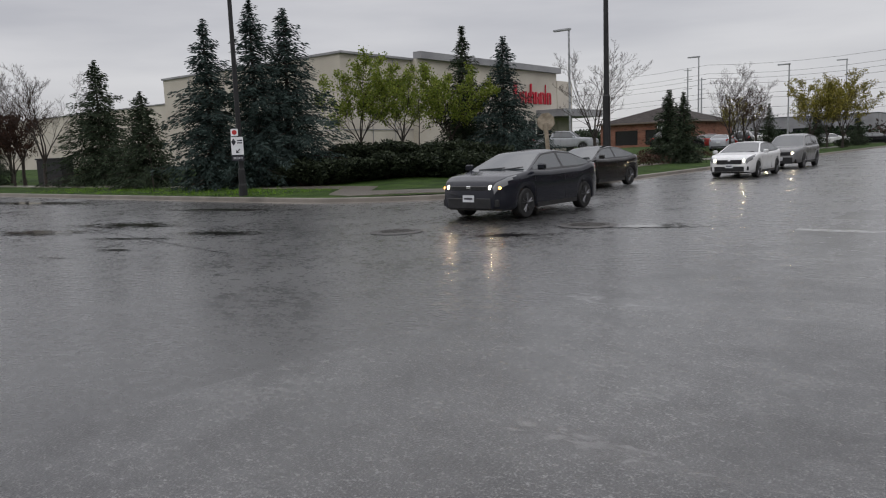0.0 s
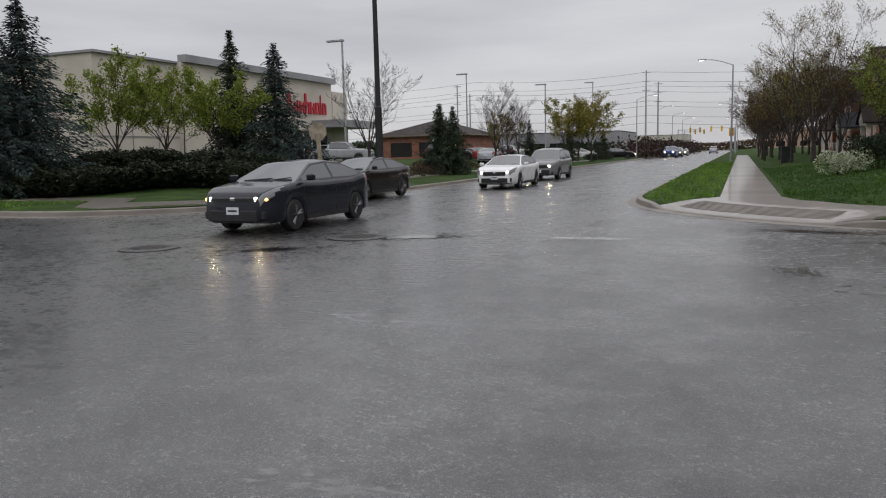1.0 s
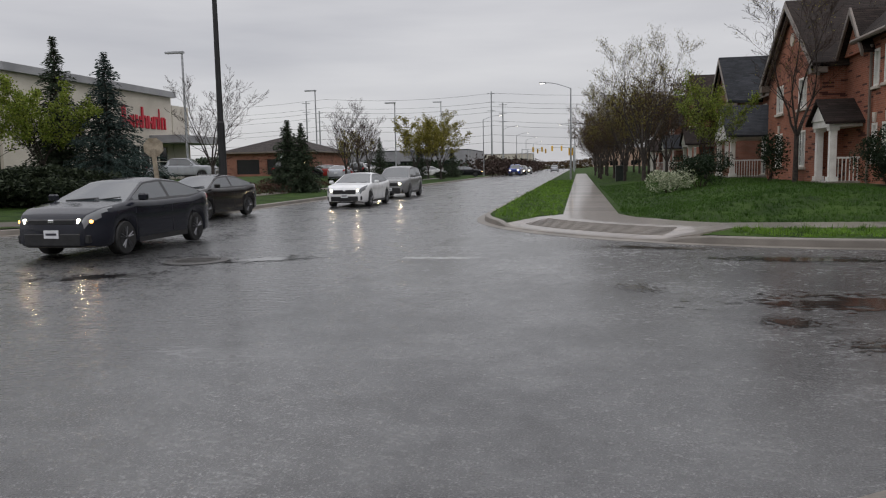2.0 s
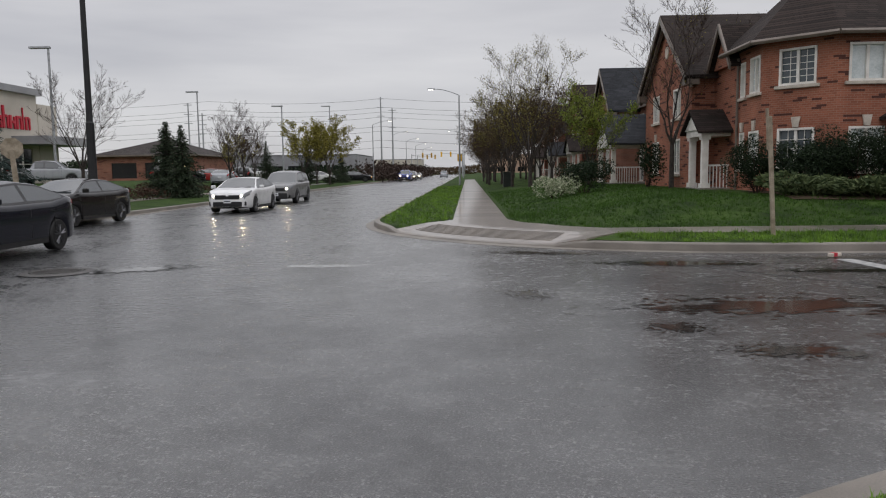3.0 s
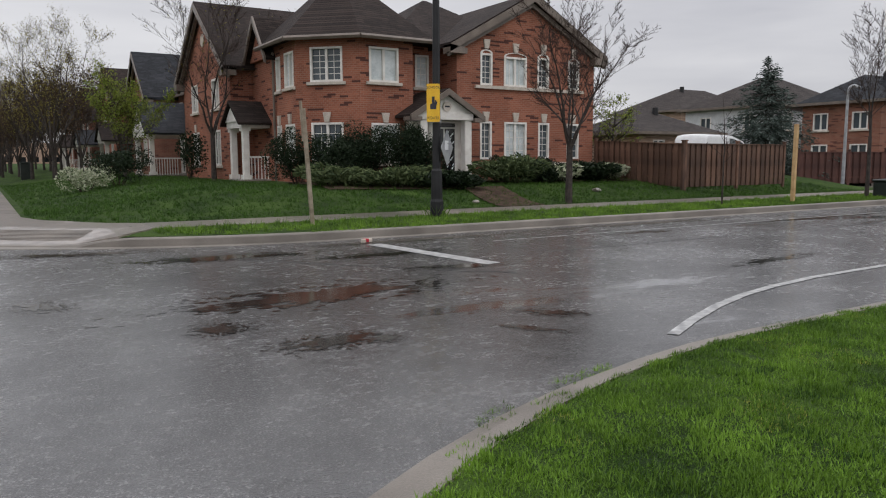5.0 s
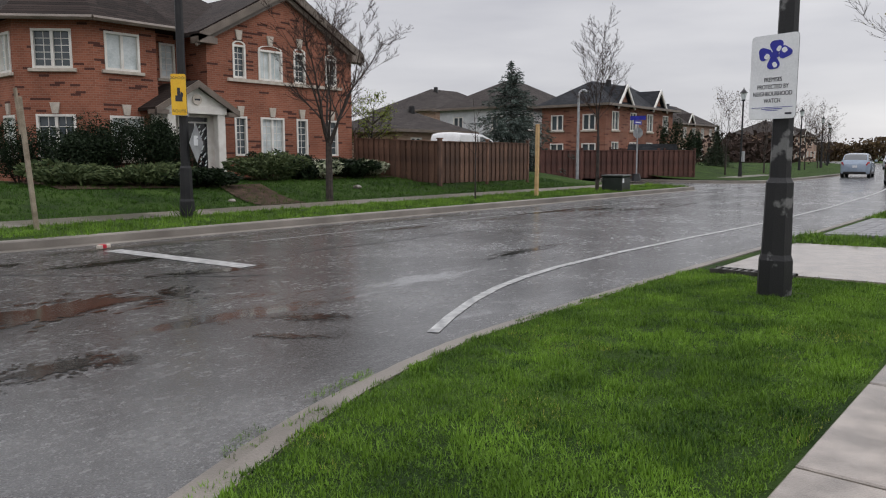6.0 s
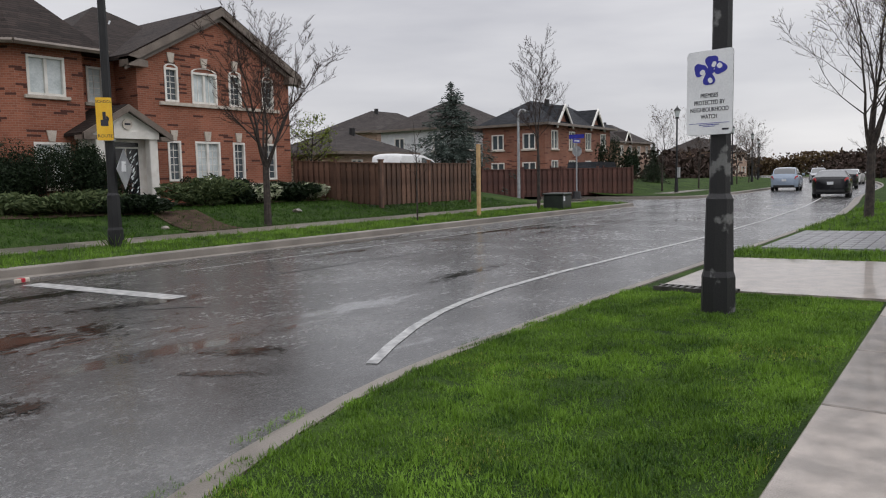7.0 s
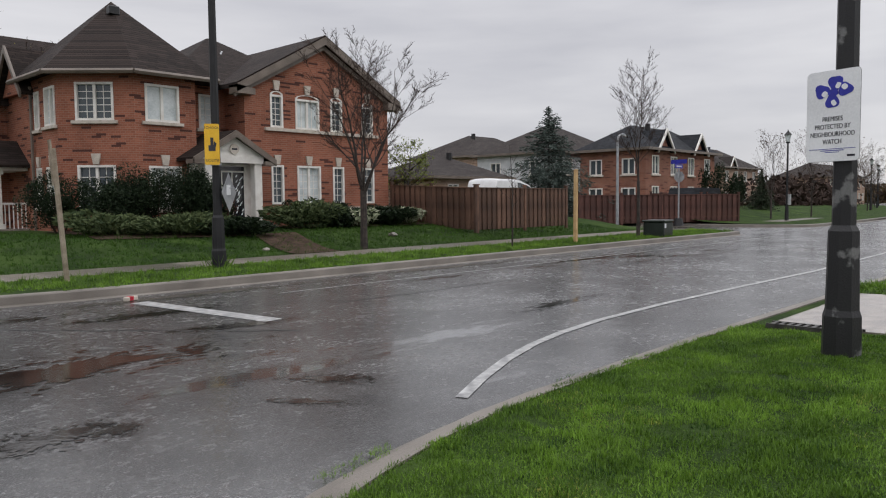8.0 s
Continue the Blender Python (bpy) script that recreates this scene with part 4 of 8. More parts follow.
    part("roof_vent", boxm(11.95, 12.3, 27.9, 28.2, 8.0, 8.3, 0.03), M["black_plastic"], h)
    bm = bmesh.new()
    for (x0, y0), (x1, y1) in zip(ring[:4], ring[1:4]):
        tube(bm, (x0, y0, ze - 0.03), (x1, y1, ze - 0.03), 0.085, n=6)
    part("gutter", bm, M["fascia"], h)
    bm = bmesh.new()
    tube(bm, (9.83, 29.35, 0.5), (9.83, 29.35, 5.5), 0.05, n=6)
    part("downpipe", bm, M["fascia"], h)
    gable_roof(h, 15.4, 22.2, 25.0, 31, "y", 5.82, 7.72, M["shingle"], 0.45)
    rake(h, 15.4, 22.2, 25.02, "y", 5.82, 7.72, 0.45)
    for a, b in (((15.02, 26.9, 5.95), (16.9, 29.2, 7.6)), ((14.3, 26.4, 5.98), (14.0, 28.2, 7.4))):
        bm = bmesh.new()
        tube(bm, a, b, 0.045, n=5)
        part("valley_flashing", bm, M["galv"], h)
    # entry porch: white box with a pediment, panelled door with dark oval glass
    p = M["trim"]
    for x in (13.55, 15.42):
        part("porch_column", boxm(x - 0.15, x + 0.15, 24.55, 24.85, 0.75, 2.95, 0.02), p, h)
    part("porch_column", boxm(13.40, 13.62, 25.3, 25.6, 0.75, 2.95, 0.02), p, h)
    part("porch_beam", boxm(13.3, 15.6, 24.5, 26.5, 2.92, 3.14), p, h)
    bm = bmesh.new()
    prism(bm, [(13.3, 3.14), (15.65, 3.14), (14.48, 3.80)], "y", 24.56, 24.66)
    part("pediment", bm, p, h)
    gable_roof(h, 13.25, 15.7, 24.42, 26.6, "y", 3.15, 3.92, M["shingle"], 0.28, 0.1)
    for s in (-1, 1):
        bm = bmesh.new()
        prism(bm, [(14.48, 3.78), (14.48, 4.0), (14.48 + s * 1.55, 3.06), (14.48 + s * 1.55, 2.86)], "y", 24.34, 24.44)
        part("rake_board", bm, M["fascia"], h)
        bm = bmesh.new()
        x = 14.48 + s * 1.33
        prism(bm, [(x - 0.22, 2.86), (x + 0.22, 2.86), (x + 0.22, 3.0), (x - 0.22, 3.0)], "y", 24.36, 24.9)
        part("eave_return", bm, M["fascia"], h)
    door = part("door", boxm(14.05, 15.27, 25.02, 25.10, 0.86, 2.9), p, h, "white entrance door with dark glazed panels")
    for a, b in ((14.30, 14.62), (14.70, 15.10)):
        put_child(door, "glass_panel", boxm(a, b, 24.985, 25.02, 1.08, 2.62), M["dark_glass"])
    put_child(door, "transom", boxm(14.2, 15.12, 24.985, 25.02, 2.68, 2.82), M["dark_glass"])
    bm = bmesh.new()
    tube(bm, (14.66, 24.95, 1.8), (14.66, 24.95, 1.92), 0.02, n=6)
    put_child(door, "handle", bm, M["chrome"])
    for k in range(22):
        rr = random.Random(k)
        x, z = rr.uniform(14.72, 15.0), 1.15 + 0.062 * k
        bm = bmesh.new()
        prism(bm, [(x, z), (x + 0.06, z + 0.03), (x + 0.09, z + 0.12), (x + 0.02, z + 0.06)], "y", 24.976, 24.984)
        put_child(door, "etched_leaf", bm, M["curtain"])
    part("step", boxm(13.5, 15.7, 24.15, 26.5, 0.3, 0.86, 0.02), M["concrete"], h)
    part("step", boxm(13.7, 15.5, 23.8, 24.15, 0.3, 0.70, 0.02), M["concrete"], h)
    bm = bmesh.new()
    tube(bm, (14.48, 24.545, 3.38), (14.48, 24.50, 3.38), 0.17, n=16)
    part("house_plaque", bm, M["stone"], h, "round plaque over the door")
    part("house_plaque_bar", boxm(14.38, 14.58, 24.49, 24.50, 3.35, 3.41), M["dark_ink"], h)
    part("porch_wall", boxm(13.45, 15.5, 25.1, 26.5, 0.86, 2.95), p, h)


corner_house()


def townhouse(y0, y1, gy, hw, zr, roof, porch_y, brick, x=9.0, eave=5.3, out=1.3):
    """One house of the row that faces the main road, with a gabled front and a white-columned porch."""
    h = thing("house", pose(x + 4, (y0 + y1) / 2, 0.6), "brick row house with a steep gable and white porch columns", "house", "row of brick houses", in_place=True)
    g0, g1 = gy - hw, gy + hw
    holes = []
    for c in (gy - hw * 0.45, gy + hw * 0.45):
        holes += [(g1 - c - 0.55, g1 - c + 0.55, 3.7, 4.95), (g1 - c - 0.55, g1 - c + 0.55, 1.3, 2.8)]
    _, m = wall(h, "wall", (x, g1), (x, g0), 0.3, eave, holes, brick, gable=(0, g1 - g0, zr - 0.1))
    for hh in holes:
        window(h, m, *hh, 2, (2, 3), False, True, hh[2] < 2)
    bm = bmesh.new()
    tube(bm, (x - 0.04, gy, zr - 1.5), (x + 0.02, gy, zr - 1.5), 0.28, n=14)
    part("gable_vent", bm, M["stone"], h)
    _, m = wall(h, "wall", (x, g0), (x + 10, g0), 0.3, eave, [(1.2, 1.9, 3.7, 4.9)], brick)
    window(h, m, 1.2, 1.9, 3.7, 4.9, 1, (2, 3), False)
    if y0 < g0 - 0.3:
        _, m = wall(h, "wall", (x + 1.6, g0), (x + 1.6, y0), 0.3, eave, [(0.5, 1.4, 3.6, 4.9), (0.4, 1.4, 0.8, 2.8)], brick)
        window(h, m, 0.5, 1.4, 3.6, 4.9, 2, (2, 3), False)
        window(h, m, 0.4, 1.4, 0.8, 2.8, 1, (1, 0), False)
    if y1 > g1 + 0.3:
        wall(h, "wall", (x + 1.6, y1), (x + 1.6, g1), 0.3, eave, [], brick)
    wall(h, "wall", (x + 10, g0), (x + 10, g1), 0.3, eave, [], brick)
    wall(h, "wall", (x + 10, g1), (x, g1), 0.3, eave, [], brick)
    gable_roof(h, g0, g1, x - 0.35, x + 10.3, "x", eave + 0.05, zr, roof, 0.35)
    rake(h, g0, g1, x - 0.33, "x", eave + 0.05, zr, 0.35, returns=0.6)
    hip_roof(h, x + 1.6, x + 9.6, y0, y1, eave, zr - 0.35, roof, 0.35, "y", 2.0)
    # porch
    a, b = porch_y
    part("porch_floor", boxm(x - out - 0.00, x + 1.7, a - 0.2, b + 0.2, 0.3, 0.78, 0.02), M["concrete"], h)
    part("step", boxm(x - out - 0.50, x - out - 0.00, a + 0.3, b - 0.3, 0.3, 0.6, 0.02), M["concrete"], h)
    for yy in (a, b):
        bm = bmesh.new()
        box(bm, x - out + 0.08, x - out + 0.32, yy - 0.12, yy + 0.12, 0.78, 2.75, 0.015)
        box(bm, x - out + 0.03, x - out + 0.37, yy - 0.17, yy + 0.17, 0.78, 0.95)
        box(bm, x - out + 0.03, x - out + 0.37, yy - 0.17, yy + 0.17, 2.62, 2.75)
        part("porch_column", bm, M["trim"], h)
    part("porch_beam", boxm(x - out - 0.00, x + 1.6, a - 0.2, b + 0.2, 2.75, 3.0), M["trim"], h)
    gable_roof(h, a - 0.2, b + 0.2, x - out - 0.20, x + 1.8, "x", 3.02, 3.02 + (b - a + 0.4) * 0.36, roof, 0.25, 0.1)
    bm = bmesh.new()
    prism(bm, [(a - 0.2, 3.0), (b + 0.2, 3.0), ((a + b) / 2, 3.0 + (b - a + 0.4) * 0.35)], "x", x - out - 0.06, x - out + 0.02)
    part("pediment", bm, M["trim"], h)
    for k in range(9):
        part("baluster", boxm(x - out + 0.40 + k * 0.13, x - out + 0.43 + k * 0.13, a - 0.02, a + 0.02, 0.78, 1.6), M["trim"], h)
    part("handrail", boxm(x - out + 0.30, x + 1.5, a - 0.04, a + 0.04, 1.6, 1.67), M["trim"], h)


townhouse(30.2, 42.5, 36.0, 3.9, 8.25, M["shingle"], (30.35, 31.9), M["brick"], out=0.2)
townhouse(42.8, 56.5, 51.5, 3.0, 8.0, M["shingle_d"], (42.6, 46.4), M["brick_b"])
townhouse(56.8, 70.5, 64.5, 3.4, 8.4, M["shingle"], (58.0, 60.6), M["brick"])
townhouse(70.8, 84.5, 78.5, 3.2, 8.0, M["shingle_d"], (72.0, 74.6), M["brick_b"])
townhouse(84.8, 98.5, 92.5, 3.2, 8.2, M["shingle"], (86.0, 88.6), M["brick"])


def far_house(x0, x1, y0, y1, eave, zr, brick, roof, label, gablets=(), ridge="x", base=0.2):
    h = thing("house", pose((x0 + x1) / 2, (y0 + y1) / 2, base), label, "house", "houses along the side street", in_place=True)
    n = max(2, int((x1 - x0) / 2.6))
    holes = []
    for k in range(n):
        u = (k + 0.5) * (x1 - x0) / n
        holes += [(u - 0.5, u + 0.5, eave - 1.75, eave - 0.45), (u - 0.5, u + 0.5, 0.9 + base, 2.3 + base)]
    _, m = wall(h, "wall", (x0, y0), (x1, y0), base - 0.3, eave, holes, brick)
    for hh in holes:
        window(h, m, *hh, 2, (1, 1), False)
    holes = []
    for k in range(2):
        u = (k + 0.5) * (y1 - y0) / 2
        holes += [(u - 0.5, u + 0.5, eave - 1.75, eave - 0.65), (u - 0.55, u + 0.55, 1.0 + base, 2.2 + base)]
    _, m = wall(h, "wall", (x0, y1), (x0, y0), base - 0.3, eave, holes, brick)
    for hh in holes:
        window(h, m, *hh, 2, (1, 0), False)
    wall(h, "wall", (x1, y0), (x1, y1), base - 0.3, eave, [], brick)
    wall(h, "wall", (x1, y1), (x0, y1), base - 0.3, eave, [], brick)
    hip_roof(h, x0, x1, y0, y1, eave, zr, roof, 0.4, ridge)
    for gx in gablets:
        gable_roof(h, gx - 0.9, gx + 0.9, y0 - 0.3, y0 + 3.2, "y", eave + 0.1, eave + 1.25, roof, 0.25, 0.1)
        bm = bmesh.new()
        prism(bm, [(gx - 0.9, eave - 0.1), (gx + 0.9, eave - 0.1), (gx, eave + 1.2)], "y", y0 - 0.06, y0 + 0.1)
        part("gablet", bm, brick, h)
        for s in (-1, 1):
            bm = bmesh.new()
            prism(bm, [(gx, eave + 1.15), (gx, eave + 1.42), (gx + s * 1.25, eave - 0.1), (gx + s * 1.25, eave - 0.32)], "y", y0 - 0.4, y0 - 0.3)
            part("rake_board", bm, M["trim"], h)
    bm = bmesh.new()
    tube(bm, (x0 + 4, (y0 + y1) / 2 - 0.6, zr - 0.8), (x0 + 4, (y0 + y1) / 2 - 0.6, zr + 0.15), 0.2, n=8)
    part("roof_vent", bm, M["black_plastic"], h)
    return h


far_house(46.8, 57.9, 26.5, 31.6, 5.05, 6.9, M["brick_b"], M["shingle_d"], "brown-brick two-storey house with a charcoal hip roof", (49.2, 54.8))
far_house(46.5, 56.5, 33.5, 41.0, 5.2, 7.5, M["siding"], M["shingle_g"], "pale-sided two-storey house with a grey-brown hip roof")
far_house(53.0, 65.0, 47.0, 55.0, 5.8, 8.1, M["brick_c"], M["shingle_g"], "buff house half hidden behind garage roofs")
far_house(72, 84, 39.5, 47.5, 6.2, 9.3, M["brick_c"], M["shingle_g"], "buff-brick two-storey house with a brown hip roof", (75, 81))
far_house(92, 104, 40, 48, 5.6, 8.2, M["brick_c"], M["shingle_g"], "buff-brick house further along the street", (95,))
far_house(112, 124, 48, 56, 5.6, 8.2, M["brick_b"], M["shingle_g"], "brown-brick house at the street's bend", (115,))
far_house(150, 175, 44, 54, 5.6, 8.4, M["brick_c"], M["shingle_g"], "distant buff houses across the bend", (155, 165))
far_house(33.0, 40.0, 33.0, 39.0, 3.1, 4.6, M["brick_c"], M["shingle_g"], "low garage with a brown shingle roof", ())
far_house(120, 134, 2, 10, 5.4, 8.0, M["brick_c"], M["shingle_g"], "distant house on the south side", ())


def store():
    """The long cream big-box store across the road."""
    h = thing("store", pose(-50, 50, 0.9), "cream stucco big-box store with a grey parapet band", "store", in_place=True)
    st = M["stucco"]
    wall(h, "wall", (-39.2, 38), (-39.2, 46), 0.5, 8.72, [], st)
    wall(h, "wall", (-38.6, 46), (-38.6, 67.5), 0.5, 8.7, [(14.5, 20.5, 0.9, 4.0)], st)
    wall(h, "wall", (-62, 38), (-39.2, 38), 0.5, 8.72, [(15, 17.2, 0.9, 3.2)], st)
    wall(h, "wall", (-38.6, 67.5), (-62, 67.5), 0.5, 8.7, [], st)
    wall(h, "wall", (-62, 67), (-62, 38), 0.5, 8.6, [], st)
    wall(h, "wall", (-110, 41), (-62, 41), 0.5, 6.9, [], st)
    part("wall_return", boxm(-39.3, -38.6, 45.7, 46.0, 0.5, 8.7), st, h)
    part("parapet", boxm(-39.0, -38.2, 45.8, 67.8, 8.7, 9.25), M["stucco_band"], h)
    part("coping", boxm(-62.1, -38.93, 37.86, 38.35, 8.6, 8.76), M["stucco_band"], h)
    part("coping", boxm(-39.6, -38.93, 38.35, 45.75, 8.6, 8.76), M["stucco_band"], h)
    part("coping", boxm(-110, -62, 40.9, 41.2, 6.9, 7.0), M["stucco_band"], h)
    part("roof", boxm(-61.8, -39.5, 38.3, 67.2, 8.2, 8.4), M["stucco_band"], h)
    part("roof", boxm(-110, -62.2, 41.3, 67, 6.4, 6.6), M["stucco_band"], h)
    part("canopy", boxm(-38.6, -35.5, 63.5, 71.5, 4.3, 5.0), M["stucco_band"], h)
    part("entrance_tower", boxm(-42, -38.5, 67.5, 70.5, 0.5, 8.0), st, h)
    part("reveal_band", boxm(-62, -39.25, 37.97, 38.02, 3.2, 3.26), M["stucco_band"], h)
    part("reveal_band", boxm(-39.17, -39.13, 38, 46, 3.2, 3.26), M["stucco_band"], h)
    for y in (41.0, 43.5):
        part("wall_joint", boxm(-39.17, -39.14, y, y + 0.05, 0.9, 8.5), M["stucco_band"], h)
    for x in (-58, -53, -48, -43):
        part("wall_joint", boxm(x, x + 0.05, 37.97, 38.01, 0.9, 8.5), M["stucco_band"], h)
    part("vent", boxm(-39.2, -39.1, 43.0, 43.3, 7.6, 7.9), M["black_plastic"], h)
    door = part("service_door", boxm(-46.9, -44.9, 37.9, 38.15, 0.8, 3.1), M["galv"], h)
    for k in range(4):
        y = 60.5 + k * 1.5
        part("glazing", boxm(-38.75, -38.7, y + 0.06, y + 1.44, 0.95, 3.95), M["dark_glass"], h)
        part("mullion", boxm(-38.78, -38.6, y, y + 0.06, 0.9, 4.0), M["trim"], h)
    part("mullion", boxm(-38.78, -38.6, 60.5, 66.5, 2.6, 2.68), M["trim"], h)
    # the store's sign: plain strokes in its red
    rr = random.Random(3)
    y = 59.4
    widths = (1.6, 0.35, 0.9, 0.9, 0.95, 0.9, 0.35, 0.8)
    for i, w in enumerate(widths):
        tall = 1.9 if i in (0, 3, 6) else 1.15
        part("sign_stroke", boxm(-38.58, -38.44, y, y + w * 0.34, 5.6, 5.6 + tall, 0.04), M["sign_red"], h)
        if w > 0.5:
            part("sign_stroke", boxm(-38.58, -38.44, y + w * 0.34, y + w * 0.75, 5.6 + (0.9 if i % 2 else 0.45), 5.6 + (1.15 if i % 2 else 0.7), 0.04), M["sign_red"], h)
            part("sign_stroke", boxm(-38.58, -38.44, y + w * 0.66, y + w * 0.92, 5.6, 6.65, 0.04), M["sign_red"], h)
        y += w + 0.02


store()


def shop(x0, x1, y0, y1, z, roof_z, label, wallmat, roofmat):
    h = thing("shop", pose((x0 + x1) / 2, (y0 + y1) / 2, 0.5), label, "shop", in_place=True)
    holes = [(2 + 4 * k, 5 + 4 * k, 1.2, 3.0) for k in range(int((x1 - x0 - 4) / 4))]
    wall(h, "wall", (x0, y0), (x1, y0), 0, z, holes, wallmat)
    for a in holes:
        part("glazing", boxm(x0 + a[0], x0 + a[1], y0 + 0.1, y0 + 0.14, a[2], a[3]), M["dark_glass"], h)
    wall(h, "wall", (x1, y0), (x1, y1), 0, z, [], wallmat)
    wall(h, "wall", (x1, y1), (x0, y1), 0, z, [], wallmat)
    wall(h, "wall", (x0, y1), (x0, y0), 0, z, [], wallmat)
    if roof_z > z:
        hip_roof(h, x0, x1, y0, y1, z, roof_z, roofmat, 0.5, "x", (y1 - y0) * 0.5)
    else:
        part("roof", boxm(x0, x1, y0, y1, z - 0.2, z), roofmat, h)
    return h


s1 = shop(-44, -32, 88, 102, 3.9, 6.2, "low orange-brick shop with a grey hipped metal roof", M["brick_b"], M["shingle_g"])
part("lit_sign", boxm(-35.0, -32.9, 87.8, 87.95, 2.1, 2.8), M["sign_on"], s1, "small lit shop sign")
part("shop_sign", boxm(-36.4, -35.3, 87.8, 87.95, 3.0, 4.0), M["white_sign"], s1)
shop(-70, -22, 150, 175, 5.2, 0, "long grey flat-roofed warehouse far off", M["stucco_band"], M["stucco_band"])
shop(-110, -80, 120, 140, 6.5, 0, "pale flat-roofed shop far off", M["stucco"], M["stucco_band"])
shop(-40, -16.5, 265, 285, 6.0, 0, "distant flat-roofed building by the crossing", M["stucco"], M["stucco_band"])
shop(6, 40, 300, 330, 8.0, 0, "distant flat-roofed building past the crossing", M["brick_c"], M["stucco_band"])


# standing water in the hollows of the road: thin ragged sheets
def puddle(x, y, rx, ry, turn, seed, mat_label="shallow dark puddle standing on the wet asphalt"):
    rd = random.Random(seed)
    bm = bmesh.new()
    c, s = math.cos(radians(turn)), math.sin(radians(turn))

    def blob(px, py, ax, ay, n):
        vs = []
        for k in range(n):
            a = 6.283 * k / n
            r = 1 + 0.55 * noise.noise(Vector((math.cos(a) * 1.3 + seed, math.sin(a) * 1.3 + px, py))) + 0.45 * noise.noise(Vector((math.cos(a) * 4 + seed, math.sin(a) * 4, px + py))) + rd.uniform(-0.22, 0.22)
            u, v = px + ax * r * math.cos(a), py + ay * r * math.sin(a)
            vs.append(bm.verts.new((x + c * u - s * v, y + s * u + c * v, 0.004 + 0.0004 * rd.random())))
        bm.faces.new(vs)

    blob(0, 0, rx * 0.8, ry * 0.8, 150)
    for _ in range(220):
        a, f = rd.uniform(0, 6.283), 1.0 + abs(rd.gauss(0, 0.42))
        q = rd.uniform(0.012, 0.05) * (1.6 if f < 1.25 else 1.0)
        blob(rx * f * math.cos(a), ry * f * math.sin(a), rx * q, ry * q * 1.3, 9)
    return tagged(part("puddle", bm, M["puddle"]), mat_label, "puddle", kind="structure")


for k, row in enumerate(((3.4, 9.6, 1.25, 0.42, 0), (1.9, 8.45, 0.22, 0.2, 0), (2.6, 7.5, 0.36, 0.2, 0), (1.5, 15.05, 1.0, 0.24, -12), (3.3, 13.4, 1.1, 0.28, -4), (7.4, 14.0, 1.9, 0.2, 0),
                         (0.6, 10.5, 0.2, 0.3, 20), (4.9, 7.4, 0.3, 0.13, -50), (4.3, 6.95, 0.28, 0.07, -58), (3.0, 7.35, 0.13, 0.12, 0), (13.5, 14.1, 2.4, 0.22, 0), (10.2, 8.6, 0.9, 0.14, 4),
                         (-31.5, 13.4, 2.6, 0.6, 8), (-18.0, 7.45, 1.1, 0.4, 18), (-17.3, 9.4, 1.1, 0.42, 16), (-13.1, 9.2, 0.8, 0.3, 16), (-19.0, 13.4, 2.0, 0.28, 12), (-12.7, 6.65, 0.35, 0.08, 20), (-12.8, 5.65, 0.3, 0.07, 22), (-14.3, 7.75, 0.9, 0.1, 24), (-5.6, 13.2, 0.9, 0.3, 30), (-7.4, 11.0, 0.8, 0.2, 30), (5.6, 12.4, 0.8, 0.2, 0), (18.5, 12.9, 1.8, 0.2, 0), (5.9, 10.6, 0.7, 0.16, -10))):
    puddle(*row, 11 + k)


# ---- plants ----
def quad_cloud(centres, along, side, length, width, rs):
    """One pointed, slightly folded leaf or spray per centre: four corners each."""
    n = len(centres)
    L = (length * rs.uniform(0.6, 1.25, n))[:, None]
    W = (width * rs.uniform(0.6, 1.25, n))[:, None]
    v = np.empty((n, 4, 3))
    v[:, 0] = centres - along * L * 0.5
    v[:, 1] = centres + side * W * 0.5
    v[:, 2] = centres + along * L * 0.5
    v[:, 3] = centres - side * W * 0.5
    return v.reshape(-1, 3), np.arange(n * 4).reshape(-1, 4)


def unit(a):
    return a / np.maximum(np.linalg.norm(a, axis=1), 1e-9)[:, None]


def leaves(name, centres, size, mat, parent, seed, aspect=0.55):
    rs = np.random.RandomState(seed)
    al = unit(rs.normal(size=centres.shape))
    sd = unit(np.cross(al, rs.normal(size=centres.shape)))
    v, f = quad_cloud(centres, al, sd, size, size * aspect, rs)
    return raw(name, v, f, mat, parent)


